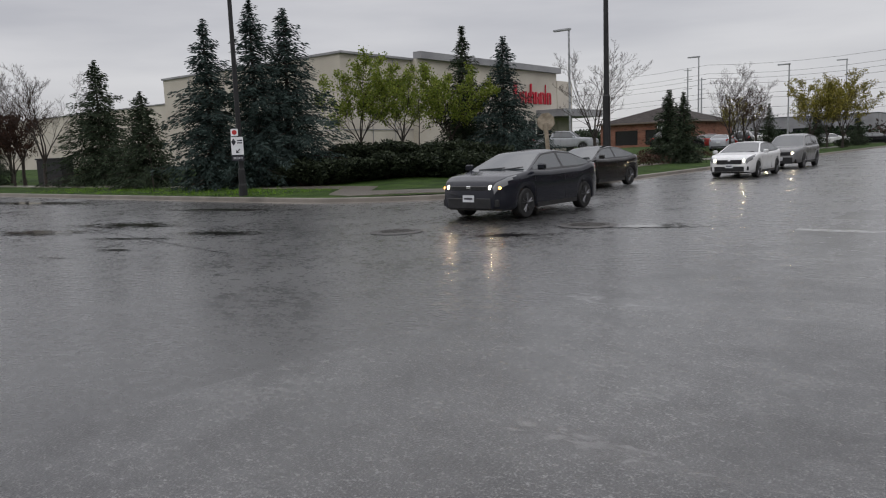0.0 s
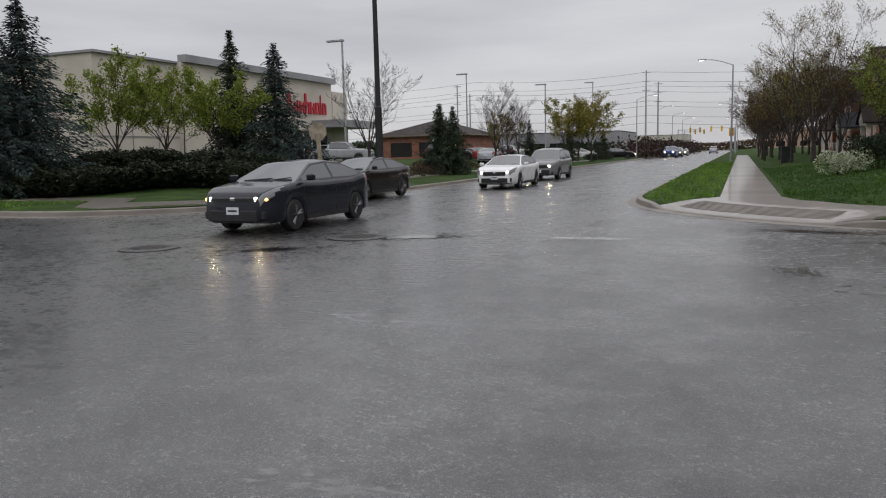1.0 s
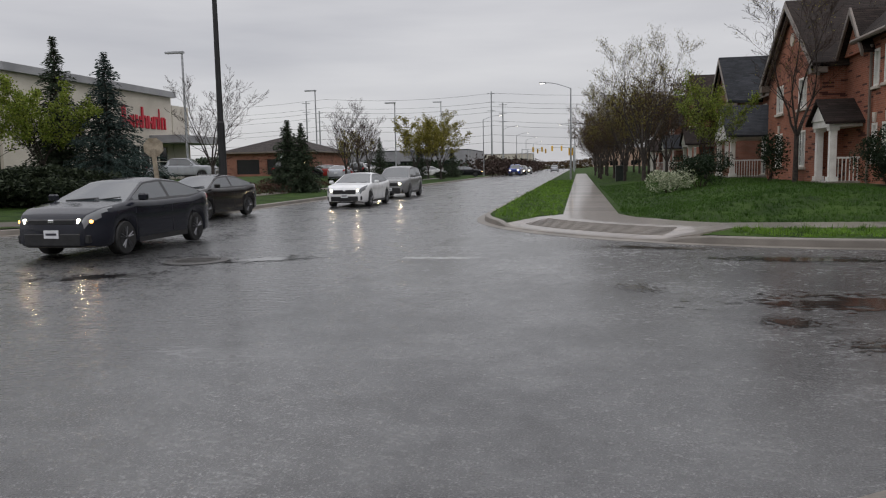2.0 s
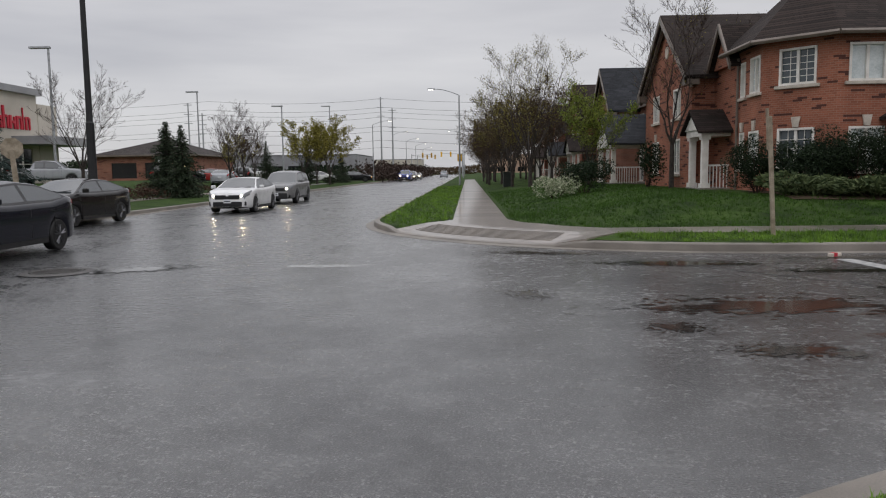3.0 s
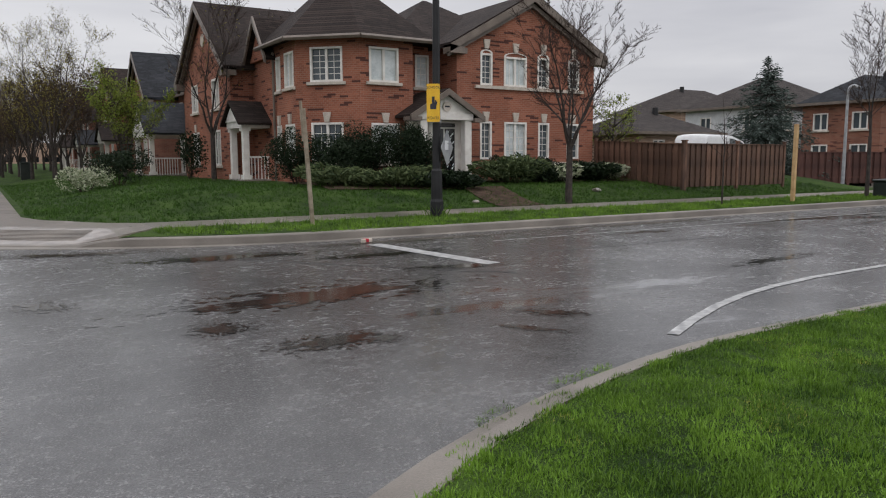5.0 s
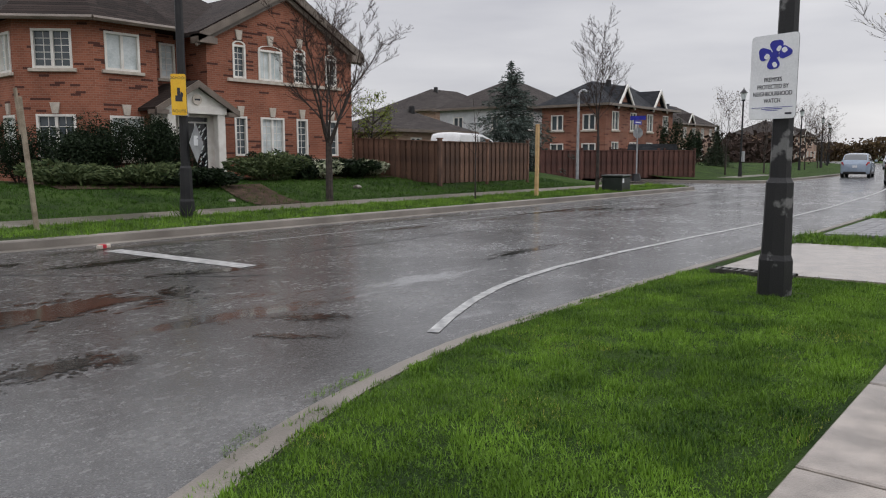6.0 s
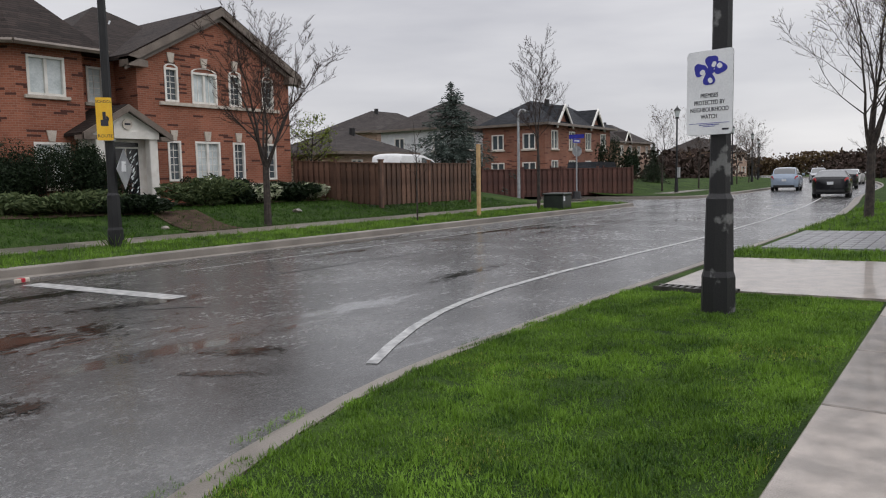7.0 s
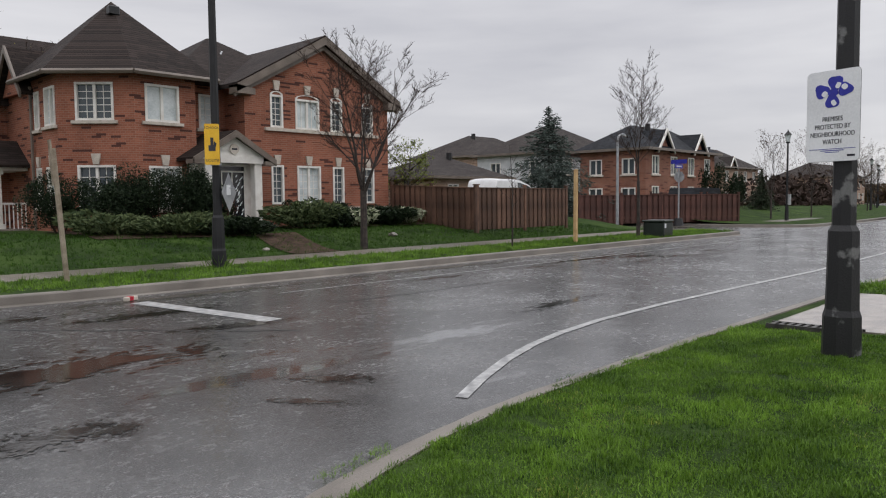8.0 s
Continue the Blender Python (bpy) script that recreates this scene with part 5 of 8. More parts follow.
def conifer(x, y, z, h, r, mat, seed, label, bare=0.06, dens=1.0):
    """A spruce: tapering trunk and whorls of drooping branches hung with needle sprays."""
    t = thing("spruce_tree", pose(x, y, z), label, "tree", "evergreen trees")
    bm = bmesh.new()
    tube(bm, (0, 0, -0.1), (0, 0, h * 0.97), 0.02 * h + 0.03, 0.012, 8)
    part("trunk", bm, M["bark"], t)
    rs = np.random.RandomState(seed)
    cs, al, sd = [], [], []
    tips = []
    zz = bare * h
    while zz < h * 0.985:
        f = zz / h
        reach = r * 1.3 * (1 - f) ** 0.9 * rs.uniform(0.7, 1.15) + 0.06
        nb = int(max(4, (9 + 9 * (1 - f)) * dens))
        a0 = rs.uniform(0, 6.28)
        for k in range(nb):
            a = a0 + 6.283 * k / nb + rs.uniform(-0.35, 0.35)
            L = reach * rs.uniform(0.35, 1.35)
            if rs.uniform() < 0.12:
                continue
            up = rs.uniform(0.0, 0.25) * (1 if f > 0.6 else 0.3) - 0.22 * (1 - f)
            d = np.array([math.cos(a), math.sin(a), up])
            side = np.array([-math.sin(a), math.cos(a), 0])
            tips.append((zz, d * L))
            m = max(7, int(L * 42 * dens))
            for s in rs.uniform(0.12, 1.0, m):
                off = rs.uniform(-1, 1) * (1.08 - s) * L * 0.33
                p = d * L * s + side * off
                p[2] += zz - 0.10 * L * s * s - abs(off) * 0.22 + rs.uniform(-0.14, 0.14)
                dd = d * 0.8 + side * np.sign(off) * 0.6 + np.array([0, 0, -0.35])
                cs.append(p)
                al.append(dd)
                sd.append(np.cross(dd, rs.normal(size=3)))
        zz += h * 0.021 * rs.uniform(0.6, 1.5) + 0.03
    v, f = quad_cloud(np.array(cs), unit(np.array(al)), unit(np.array(sd)), 0.017 * h + 0.11, 0.052, rs)
    raw("crown", v, f, mat, t)
    bm = bmesh.new()
    for zz, d in tips[::2]:
        tube(bm, (0, 0, zz), (d[0] * 0.9, d[1] * 0.9, zz + d[2] * 0.9), 0.022, 0.006, 3)
    tagged(part("branch_mass", bm, M["twig"], t), kind="stuff")
    return t


def broad_tree(x, y, z, h, spread, seed, label, leaf=None, leaf_n=0, leaf_size=0.12, stem=0.28, trunk_r=None, depth=5, up=0.55, lean=0.0, name="tree", group="street trees", forks=0):
    """A deciduous tree: a wandering leader, limbs all the way up it, boughs and twigs, and as many leaves or buds as it shows."""
    t = thing(name, pose(x, y, z, 0, 0, seed * 47 % 360), label, "tree", group)
    rd = random.Random(seed)
    tr = trunk_r or 0.014 * h + 0.02
    wood, fine, ends = bmesh.new(), [], []
    n2, n3 = {6: (10, 6), 5: (8, 5), 4: (4, 2), 2: (2, 1)}[depth]

    def bough(p, d, length, r, level, curl):
        """One limb, bending upwards, with smaller ones off it."""
        steps = {0: 9, 1: 5}.get(level, 3)
        for i in range(steps):
            q = p + d * (length / steps)
            if r > 0.011:
                tube(wood, p, q, r, r * 0.82, 5)
            else:
                fine.append((p, q, max(r, 0.0045)))
            p, r = q, r * 0.82
            d = (d + Vector((rd.uniform(-1, 1), rd.uniform(-1, 1), rd.uniform(-0.5, 1) * curl)) * 0.2).normalized()
            kids = {1: n2, 2: n3}.get(level, 0)
            if level == 0 and i >= 1:
                # side limbs of a leader, leaving it outwards and up, alternately
                for _ in range(rd.choice((1, 1, 2))):
                    swing = rd.uniform(0, 6.28)
                    side = Vector((math.cos(swing), math.sin(swing), rd.uniform(-0.1, 0.6)))
                    bough(p, (d * 0.8 + side * 0.8 + Vector((p.x, p.y, 0)) * 0.25).normalized(), length * rd.uniform(0.30, 0.45) * (1.15 - 0.6 * i / steps), r * rd.uniform(0.45, 0.6), 1, curl)
            if kids and i >= (1 if level == 1 else 0):
                for _ in range(max(1, round(kids / (steps - 1) * rd.uniform(0.6, 1.4)))):
                    side = Vector((rd.uniform(-1, 1), rd.uniform(-1, 1), rd.uniform(-0.35, 0.8)))
                    bough(p, (d * 0.75 + side * 0.75).normalized(), length * rd.uniform(0.28, 0.5) * (1.1 - 0.5 * i / steps), r * rd.uniform(0.45, 0.62), level + 1, curl)
            if level >= 2:
                ends.append(p)

    R = 0.36 * h * spread
    p, r = Vector((0, 0, -0.1)), tr
    if forks:
        # a short stem that parts into steep leaders
        q = Vector((lean * stem * h, 0, stem * h))
        mid_p = p.lerp(q, 0.5) + Vector((rd.uniform(-0.02, 0.02) * h * 0.3, rd.uniform(-0.02, 0.02) * h * 0.3, 0))
        tube(wood, p, mid_p, tr * 1.12, tr * 0.94, 9)
        tube(wood, mid_p, q, tr * 0.94, tr * 0.86, 9)
        turn0 = rd.uniform(0, 6.28)
        for k in range(forks):
            ang = turn0 + 6.283 * k / forks + rd.uniform(-0.35, 0.35)
            tilt = spread * rd.uniform(0.34, 0.62) * (0.25 if k == 0 else 1)
            out = Vector((math.cos(ang) * tilt, math.sin(ang) * tilt, 1)).normalized()
            bough(q - Vector((0, 0, 0.04 * h * rd.random())), out, h * (1 - stem) * rd.uniform(0.86, 1.0) * (1.06 - 0.12 * tilt), tr * (0.66 if k == 0 else rd.uniform(0.45, 0.58)), 0, 0.5 * up + 0.15)
    d = Vector((lean, 0, 1)).normalized()
    top, steps = h * 0.97, 0 if forks else 14
    count = {6: 26, 5: 22, 4: 11, 2: 5}[depth]
    stations = sorted(rd.uniform(stem, 0.93) for _ in range(count))
    a = rd.uniform(0, 6.28)
    for i in range(steps):
        f0, f1 = i / steps, (i + 1) / steps
        q = p + d * (top / steps)
        tube(wood, p, q, r, max(0.006, tr * (1 - f1) ** 0.8), 7)
        for s in stations:
            if f0 <= s < f1:
                a += 2.4 + rd.uniform(-0.4, 0.4)
                c = (s - stem) / (1 - stem)
                prof = (0.55 + 0.45 * math.sin(min(1.0, c * 1.9 + 0.25) * 1.57)) * (1 - c) ** 0.55
                rise = up * (0.6 + 0.9 * c) + rd.uniform(-0.12, 0.18)
                out = Vector((math.cos(a), math.sin(a), rise)).normalized()
                bough(p.lerp(q, (s - f0) * steps), out, max(0.3, R * prof * rd.uniform(0.85, 1.25) * (1 + 0.35 * rise)), tr * (1 - s) ** 0.7 * 0.6, 1, 0.55 * up + 0.2)
        p, r = q, max(0.006, tr * (1 - f1) ** 0.8)
        d = (d + Vector((rd.uniform(-1, 1), rd.uniform(-1, 1), 0.6)) * 0.05).normalized()
    part("trunk", wood, M["bark"], t)
    if fine:
        vs, fs = [], []
        for a_, b_, r_ in fine:
            dd = (b_ - a_).normalized()
            s_ = dd.orthogonal().normalized()
            u_ = dd.cross(s_)
            i = len(vs)
            for base, rr in ((a_, r_), (b_, r_ * 0.7)):
                for g in (0, 2.094, 4.189):
                    vs.append(tuple(base + (s_ * math.cos(g) + u_ * math.sin(g)) * rr))
            for g in range(3):
                fs.append((i + g, i + (g + 1) % 3, i + 3 + (g + 1) % 3, i + 3 + g))
        me = bpy.data.meshes.new("twig_mass")
        me.from_pydata(vs, [], fs)
        me.materials.append(M["twig"])
        tagged(new("twig_mass", me), kind="stuff").parent = t
    if leaf and leaf_n:
        rs = np.random.RandomState(seed)
        e = np.array([tuple(v) for v in ends])
        c = e[rs.randint(0, len(e), leaf_n)] + rs.normal(size=(leaf_n, 3)) * 0.02 * h
        leaves("crown", c, leaf_size, leaf, t, seed)
    return t


def shrub(x, y, z, rx, ry, h, mat, seed, label, n=2500, size=0.13, lumps=7, name="shrub", group="shrubs by the house", flat=False):
    """A shrub of many small leaves over a few lumps, with twigs inside."""
    t = thing(name, pose(x, y, z), label, "shrub", group)
    rs = np.random.RandomState(seed)
    lump = np.stack([rs.uniform(-0.6, 0.6, lumps) * rx, rs.uniform(-0.6, 0.6, lumps) * ry, rs.uniform(0.35, 0.68, lumps) * h], 1)
    lr = rs.uniform(0.35, 0.6, lumps)
    i = rs.randint(0, lumps, n)
    d = unit(rs.normal(size=(n, 3)))
    c = lump[i] + d * (lr[i] * rs.uniform(0.55, 1.05, n) ** 0.6)[:, None] * np.array([rx, ry, h * 0.62])
    c = c[c[:, 2] > 0.02]
    if flat:
        al = unit(np.stack([c[:, 0], c[:, 1], np.full(len(c), 0.15 * rx)], 1) + rs.normal(size=c.shape) * 0.4)
        v, f = quad_cloud(c, al, unit(np.cross(al, rs.normal(size=c.shape))), size * 1.8, size * 0.6, rs)
        raw("foliage", v, f, mat, t)
    else:
        leaves("foliage", c, size, mat, t, seed + 1)
    bm = bmesh.new()
    for k in range(14):
        p = lump[k % lumps] * rs.uniform(0.6, 1.2)
        tube(bm, (p[0] * 0.2, p[1] * 0.2, 0), tuple(p), 0.018, 0.006, 4)
    tagged(part("stem_mass", bm, M["twig"], t), kind="stuff")
    return t


NWH, NEH, SEH = height_nw, height_ne, height_se


def inside(x, y, poly):
    hit = False
    for (x0, y0), (x1, y1) in zip(poly, poly[1:] + poly[:1]):
        if (y0 > y) != (y1 > y) and x < x0 + (y - y0) * (x1 - x0) / (y1 - y0):
            hit = not hit
    return hit



# evergreens and trees in front of the store
for x, y, h, r, mat, seed, lab in (
        (-28.1, 19.3, 7.3, 1.9, M["spruce"], 1, "tall blue-green spruce with dense drooping branches"),
        (-27.1, 21.0, 8.2, 2.2, M["spruce"], 2, "tall blue-green spruce with dense drooping branches"),
        (-26.8, 22.6, 7.9, 2.7, M["spruce"], 3, "tall blue-green spruce with a ragged top"),
        (-42.7, 21.9, 7.2, 2.5, M["spruce_g"], 4, "green spruce with a pointed crown"),
        (-34.8, 20.0, 4.7, 1.8, M["spruce_g"], 5, "smaller thin green spruce"),
        (-27.6, 37.0, 8.1, 1.9, M["spruce_g"], 6, "green spruce with a narrow bare top"),
        (-24.4, 36.6, 7.2, 2.4, M["spruce"], 7, "blue-green spruce beside the store hedge"),
        (-18.3, 46.0, 4.6, 1.25, M["spruce_g"], 8, "small dark spruce of a pair"),
        (-16.9, 44.8, 4.2, 1.2, M["spruce_g"], 9, "small dark spruce of a pair"),
        (-57.5, 21.2, 4.2, 1.8, M["spruce_g"], 10, "low dark spruce by the service yard")):
    conifer(x, y, NWH(x, y) - 0.02, h, r, mat, seed, lab)
for x, y, h, seed, n in ((-29.6, 30.0, 5.3, 21, 5200), (-30.4, 34.4, 5.2, 22, 4600), (-27.0, 34.8, 5.1, 23, 5200)):
    broad_tree(x, y, NWH(x, y), h, 1.15, seed, "young tree in fresh yellow-green leaf above the hedge", M["spring"], n + 1500, 0.16, 0.24, None, 5, 0.6, forks=6)
broad_tree(-26.6, 31.5, NWH(-26.6, 31.5), 4.2, 0.5, 25, "slim young tree with a few new leaves", M["spring"], 300, 0.15, 0.4, 0.045, 4)
for x, y, h, seed in ((-46.6, 20.3, 6.3, 31), (-52.5, 21.5, 6.8, 32), (-57, 22.5, 6.6, 33), (-21.6, 42.4, 6.4, 34), (-18.8, 59.6, 6.0, 35), (-20.4, 72.0, 5.8, 36), (-22.5, 75.5, 5.6, 37)):
    broad_tree(x, y, NWH(x, y), h, 0.72, seed, "bare grey-brown tree with fine upright twigs", M["bronze"], 160, 0.07, 0.24, None, 5, 0.8, forks=5)
broad_tree(-51.8, 20.6, NWH(-51.8, 20.6), 4.4, 1.1, 39, "dense reddish-brown budding tree by the service yard", M["red_shrub"], 4200, 0.17, 0.18, None, 5, 0.6, forks=6)
broad_tree(-30.8, 18.0, 0.2, 2.4, 0.3, 38, "thin young sapling on the verge", None, 0, 0.1, 0.6, 0.03, 2)
for x, y, h, seed, n in ((-17.5, 80, 6.3, 41, 6000), (-15.8, 86, 6.6, 42, 6500), (-18.5, 92, 6.4, 43, 5500), (-24, 78, 4.8, 44, 500)):
    broad_tree(x, y, NWH(x, y), h, 0.95, seed, "rounded tree in olive-yellow bud", M["olive"], n // 2 + 1200, 0.21, 0.2, None, 5, 0.6, forks=6)
for x, y, h, r, s in ((-22.5, 84, 4.6, 1.3, 45), (-20.5, 96, 5.0, 1.5, 46), (-17.0, 101, 4.0, 1.4, 47)):
    conifer(x, y, NWH(x, y), h, r, M["spruce_g"], s, "dark spruce among the budding trees", dens=0.7)
# juniper hedge in front of the store
hr = random.Random(8)
for k in range(17):
    f = k / 16
    x, y = -24.6 + 5.6 * f + hr.uniform(-0.3, 0.3), 21.4 + 8.4 * f + hr.uniform(-0.3, 0.3)
    for row in range(2):
        xx, yy = x - 2.2 * row, y + 1.6 * row
        shrub(xx, yy, NWH(xx, yy) - 0.05, 1.35, 1.3, 1.15 + 0.35 * row + hr.uniform(-0.1, 0.15), M["juniper"], 100 + 2 * k + row, "spreading dark juniper in a long hedge", 2600, 0.15, 8, "juniper", "juniper hedge by the store", True)
for k in range(5):
    x, y = -32.5 + 1.9 * k, 21.8 + 0.6 * k
    shrub(x, y, NWH(x, y) - 0.05, 1.2, 1.0, 0.7, M["red_shrub"], 140 + k, "low bare reddish shrub in the bed", 700, 0.13, 6, "shrub", "shrubs by the store")
for x, y in ((-20.2, 39.5), (-18.0, 41.5), (-21.5, 52), (-19.3, 55), (-17.3, 66), (-18.0, 70)):
    shrub(x, y, NWH(x, y) - 0.05, 1.7, 1.4, 0.8, M["red_shrub"], int(200 + y), "low brown bare hedge in a mulched bed", 900, 0.14, 7, "shrub", "shrubs by the store")
for x, y in ((-16.6, 74), (-17.5, 77), (-16.3, 88), (-16.2, 91)):
    shrub(x, y, NWH(x, y) - 0.05, 1.3, 1.2, 1.0, M["juniper"], int(300 + y), "clipped dark evergreen shrub", 900, 0.14, 7, "shrub", "shrubs by the store")

# row of trees along the houses
rowr = random.Random(12)
for k, (x, y, h, leaf, n) in enumerate(((3.9, 49.0, 8.4, "olive", 900), (3.1, 55, 6.8, "olive", 900), (3.4, 61, 6.6, "bronze", 900), (2.9, 67, 6.6, "olive", 800), (3.2, 74, 6.8, "bronze", 900), (2.9, 81, 6.8, "bronze", 800), (3.0, 89, 6.8, "bronze", 800), (2.9, 98, 6.8, "bronze", 700), (3.0, 108, 6.8, "bronze", 700), (3.0, 120, 7, "bronze", 600), (3.0, 133, 7, "bronze", 600), (3, 150, 7, "bronze", 600))):
    broad_tree(x, y, NEH(x, y), h, 0.72 if k else 0.5, 50 + k, "tree with dense brown twigs and first olive leaves" if leaf == "olive" else "dense twiggy brown tree coming into bud", M[leaf], n * (6 if leaf == "bronze" else 6), 0.085, 0.16, None, 5, 0.75 if k else 0.9, forks=6 if k < 5 else 5)
for k, (x, y, h) in enumerate(((5.6, 52, 6.2), (5.4, 58, 6.4), (5.6, 65, 6.2), (5.4, 72, 6.4), (5.5, 80, 6.4), (5.4, 90, 6.6), (5.4, 102, 6.6), (1.9, 70, 6.0), (1.9, 78, 6.2), (1.9, 94, 6.4))):
    broad_tree(x, y, NEH(x, y), h, 1.05, 150 + k, "dense twiggy brown tree coming into bud", M["bronze"], 3600, 0.12, 0.16, None, 5, 0.7, forks=5)
broad_tree(6.2, 40.4, NEH(6.2, 40.4), 4.6, 1.0, 70, "small tree in bright green leaf by the porch", M["spring"], 6500, 0.11, 0.17, None, 5, 0.6, forks=6)
broad_tree(8.2, 32.0, NEH(8.2, 32), 7.3, 0.8, 71, "thin dark tree with few new leaves before the porch", M["olive"], 500, 0.07, 0.26, 0.10, 5, 0.75, forks=5)
broad_tree(15.0, 18.6, NEH(15, 18.6), 5.6, 1.05, 172, "bare spreading dark-barked tree on the lawn", None, 0, 0.1, 0.30, 0.105, 5, 0.45, forks=6)
broad_tree(18.6, 16.0, 0.2, 3.2, 0.4, 73, "thin bare sapling on the verge", None, 0, 0.1, 0.35, 0.03, 4, 0.9)
broad_tree(26.2, 15.95, 0.2, 5.7, 0.2, 74, "slim bare street tree with upright twigs", None, 0, 0.1, 0.36, 0.065, 5, 0.9, forks=3)
broad_tree(24.5, 26.5, 0.5, 3.9, 1.0, 75, "bushy tree with pale yellow-green leaves behind the fence", M["spring"], 1500, 0.10, 0.15, None, 5)
broad_tree(23.4, 27.5, 0.5, 4.4, 0.9, 76, "twiggy bare bush behind the fence", M["bronze"], 300, 0.08, 0.12, None, 5)
conifer(36.0, 26.8, 0.3, 6.6, 2.7, M["spruce_pale"], 77, "blue-green spruce behind the fence with a worn top")
# shrubs before the corner house
for x, y, rx, h, seed in ((10.3, 24.6, 1.1, 2.0, 1), (11.5, 24.1, 1.2, 2.3, 2), (12.6, 23.9, 1.0, 2.35, 3), (9.3, 25.7, 1.0, 1.9, 4), (13.0, 23.6, 0.7, 1.6, 5), (11.0, 24.9, 1.0, 2.1, 6)):
    shrub(x, y, NEH(x, y) - 0.04, rx, 0.9, h, M["yew"], 400 + seed, "dark green clipped yew against the brick", 8500, 0.075, 9, "yew")
for x, y, rx, h, seed in ((9.6, 23.5, 1.4, 0.72, 11), (11.5, 22.7, 1.6, 0.75, 12), (13.0, 22.4, 1.1, 0.62, 13), (16.4, 23.4, 1.5, 1.05, 14), (18.1, 23.3, 1.2, 0.8, 15), (20.3, 23.2, 1.2, 0.8, 16)):
    shrub(x, y, NEH(x, y) - 0.04, rx, 0.9, h, M["juniper_y"] if seed in (11, 12, 14) else M["yew"], 400 + seed, "low spreading juniper with pale green tips", 3000, 0.12, 9, "juniper", "shrubs by the house", True)
for x, y, h, seed in ((13.2, 23.2, 1.4, 21), (12.9, 24.8, 1.7, 22)):
    shrub(x, y, NEH(x, y) - 0.04, 0.8, 0.7, h, M["red_shrub"], 430 + seed, "bare reddish-brown shrub beside the entry", 700, 0.09, 6)
for x, y, rx, h, seed in ((17.1, 24.5, 0.7, 1.25, 31), (18.6, 24.4, 1.0, 1.0, 32), (20.0, 24.3, 1.0, 0.9, 33), (21.2, 24.2, 0.9, 0.85, 34)):
    shrub(x, y, NEH(x, y) - 0.04, rx, 0.6, h, M["yew"], 460 + seed, "dark evergreen shrub under the windows", 2600, 0.085, 7)
for x, y, seed in ((18.6, 22.9, 41), (21.6, 23.3, 42)):
    shrub(x, y, NEH(x, y) - 0.04, 0.8, 0.6, 0.75, M["white_bloom"], 460 + seed, "small pale variegated shrub", 800, 0.13, 6, flat=True)
shrub(4.6, 31.6, NEH(4.6, 31.6) - 0.04, 1.3, 1.2, 1.6, M["yew"], 490, "rounded dark evergreen bush on the lawn", 6000, 0.085, 8)
shrub(3.4, 31.0, NEH(3.4, 31) - 0.04, 0.9, 0.8, 1.15, M["white_bloom"], 491, "rounded pale variegated bush beside the dark one", 1500, 0.10, 7)
shrub(7.7, 33.9, NEH(7.7, 33.9) - 0.04, 0.95, 0.9, 2.2, M["yew"], 492, "dark evergreen bush beside a porch", 1600, 0.12, 7)
for x, y, h in ((52.5, 24.8, 3.4), (54.3, 24.6, 3.8), (56.0, 24.4, 3.3), (66, 28, 3.2), (67.5, 28, 3.6), (69.5, 29, 3.0)):
    shrub(x, y, NEH(x, y) - 0.04, 0.55, 0.55, h, M["yew"], int(500 + x), "narrow upright cedar beside the house", 1100, 0.16, 7, "cedar")
# side street trees
for k, (x, y, h) in enumerate(((24.1, 4.6, 7.6), (29.5, 3.0, 6.6), (37, 3.4, 6.6), (47, 4.2, 6.6), (56, 4.6, 6.4), (66, 5.2, 6.4), (77, 6.2, 6.6), (90, 8.0, 6.6), (104, 10.4, 6.6), (120, 14, 6.6))):
    broad_tree(x, y, SEH(x, y), h, 0.8 if k else 0.5, 80 + k, "street tree with dark forked limbs and first buds", M["olive"], 900 if k == 0 else 500, 0.06, 0.24, 0.12 if k == 0 else 0.10, 5 if k < 3 else 4, 0.7, forks=4 if k % 2 else 5)
for k, (x, y, h) in enumerate(((50.5, 19.6, 5.2), (58, 19.4, 5.6), (66, 20.0, 5.8), (75, 20.9, 6), (85, 22.2, 6), (91, 23.2, 6.2), (97, 24.6, 5), (110, 27.2, 5), (126, 31, 5))):
    broad_tree(x, y, NEH(x, y), h, 0.7, 100 + k, "young street tree with reddish twigs", M["bronze"], 420, 0.10, 0.28, 0.06, 4, 0.8, forks=4)
conifer(61, 24, NEH(61, 24), 3.2, 1.0, M["spruce_g"], 120, "small spruce on a far lawn", dens=0.8)

# far wooded skyline: one sheet of many clumps, past all houses
def woods(name, x0, y0, x1, y1, h, n, seed, mat, label):
    rs = np.random.RandomState(seed)
    s = rs.uniform(0, 1, n)
    u = rs.uniform(0, 1, n)
    prof = h * (0.55 + 0.45 * np.abs(np.sin(s * 37 + seed)) * np.abs(np.sin(s * 11.3 + 1)))
    c = np.stack([x0 + (x1 - x0) * s + rs.normal(size=n) * 2, y0 + (y1 - y0) * s + rs.normal(size=n) * 3, u ** 0.8 * prof], 1)
    ob = leaves(name, c, h * 0.17, mat, None, seed)
    return tagged(ob, label, "woods", kind="stuff")


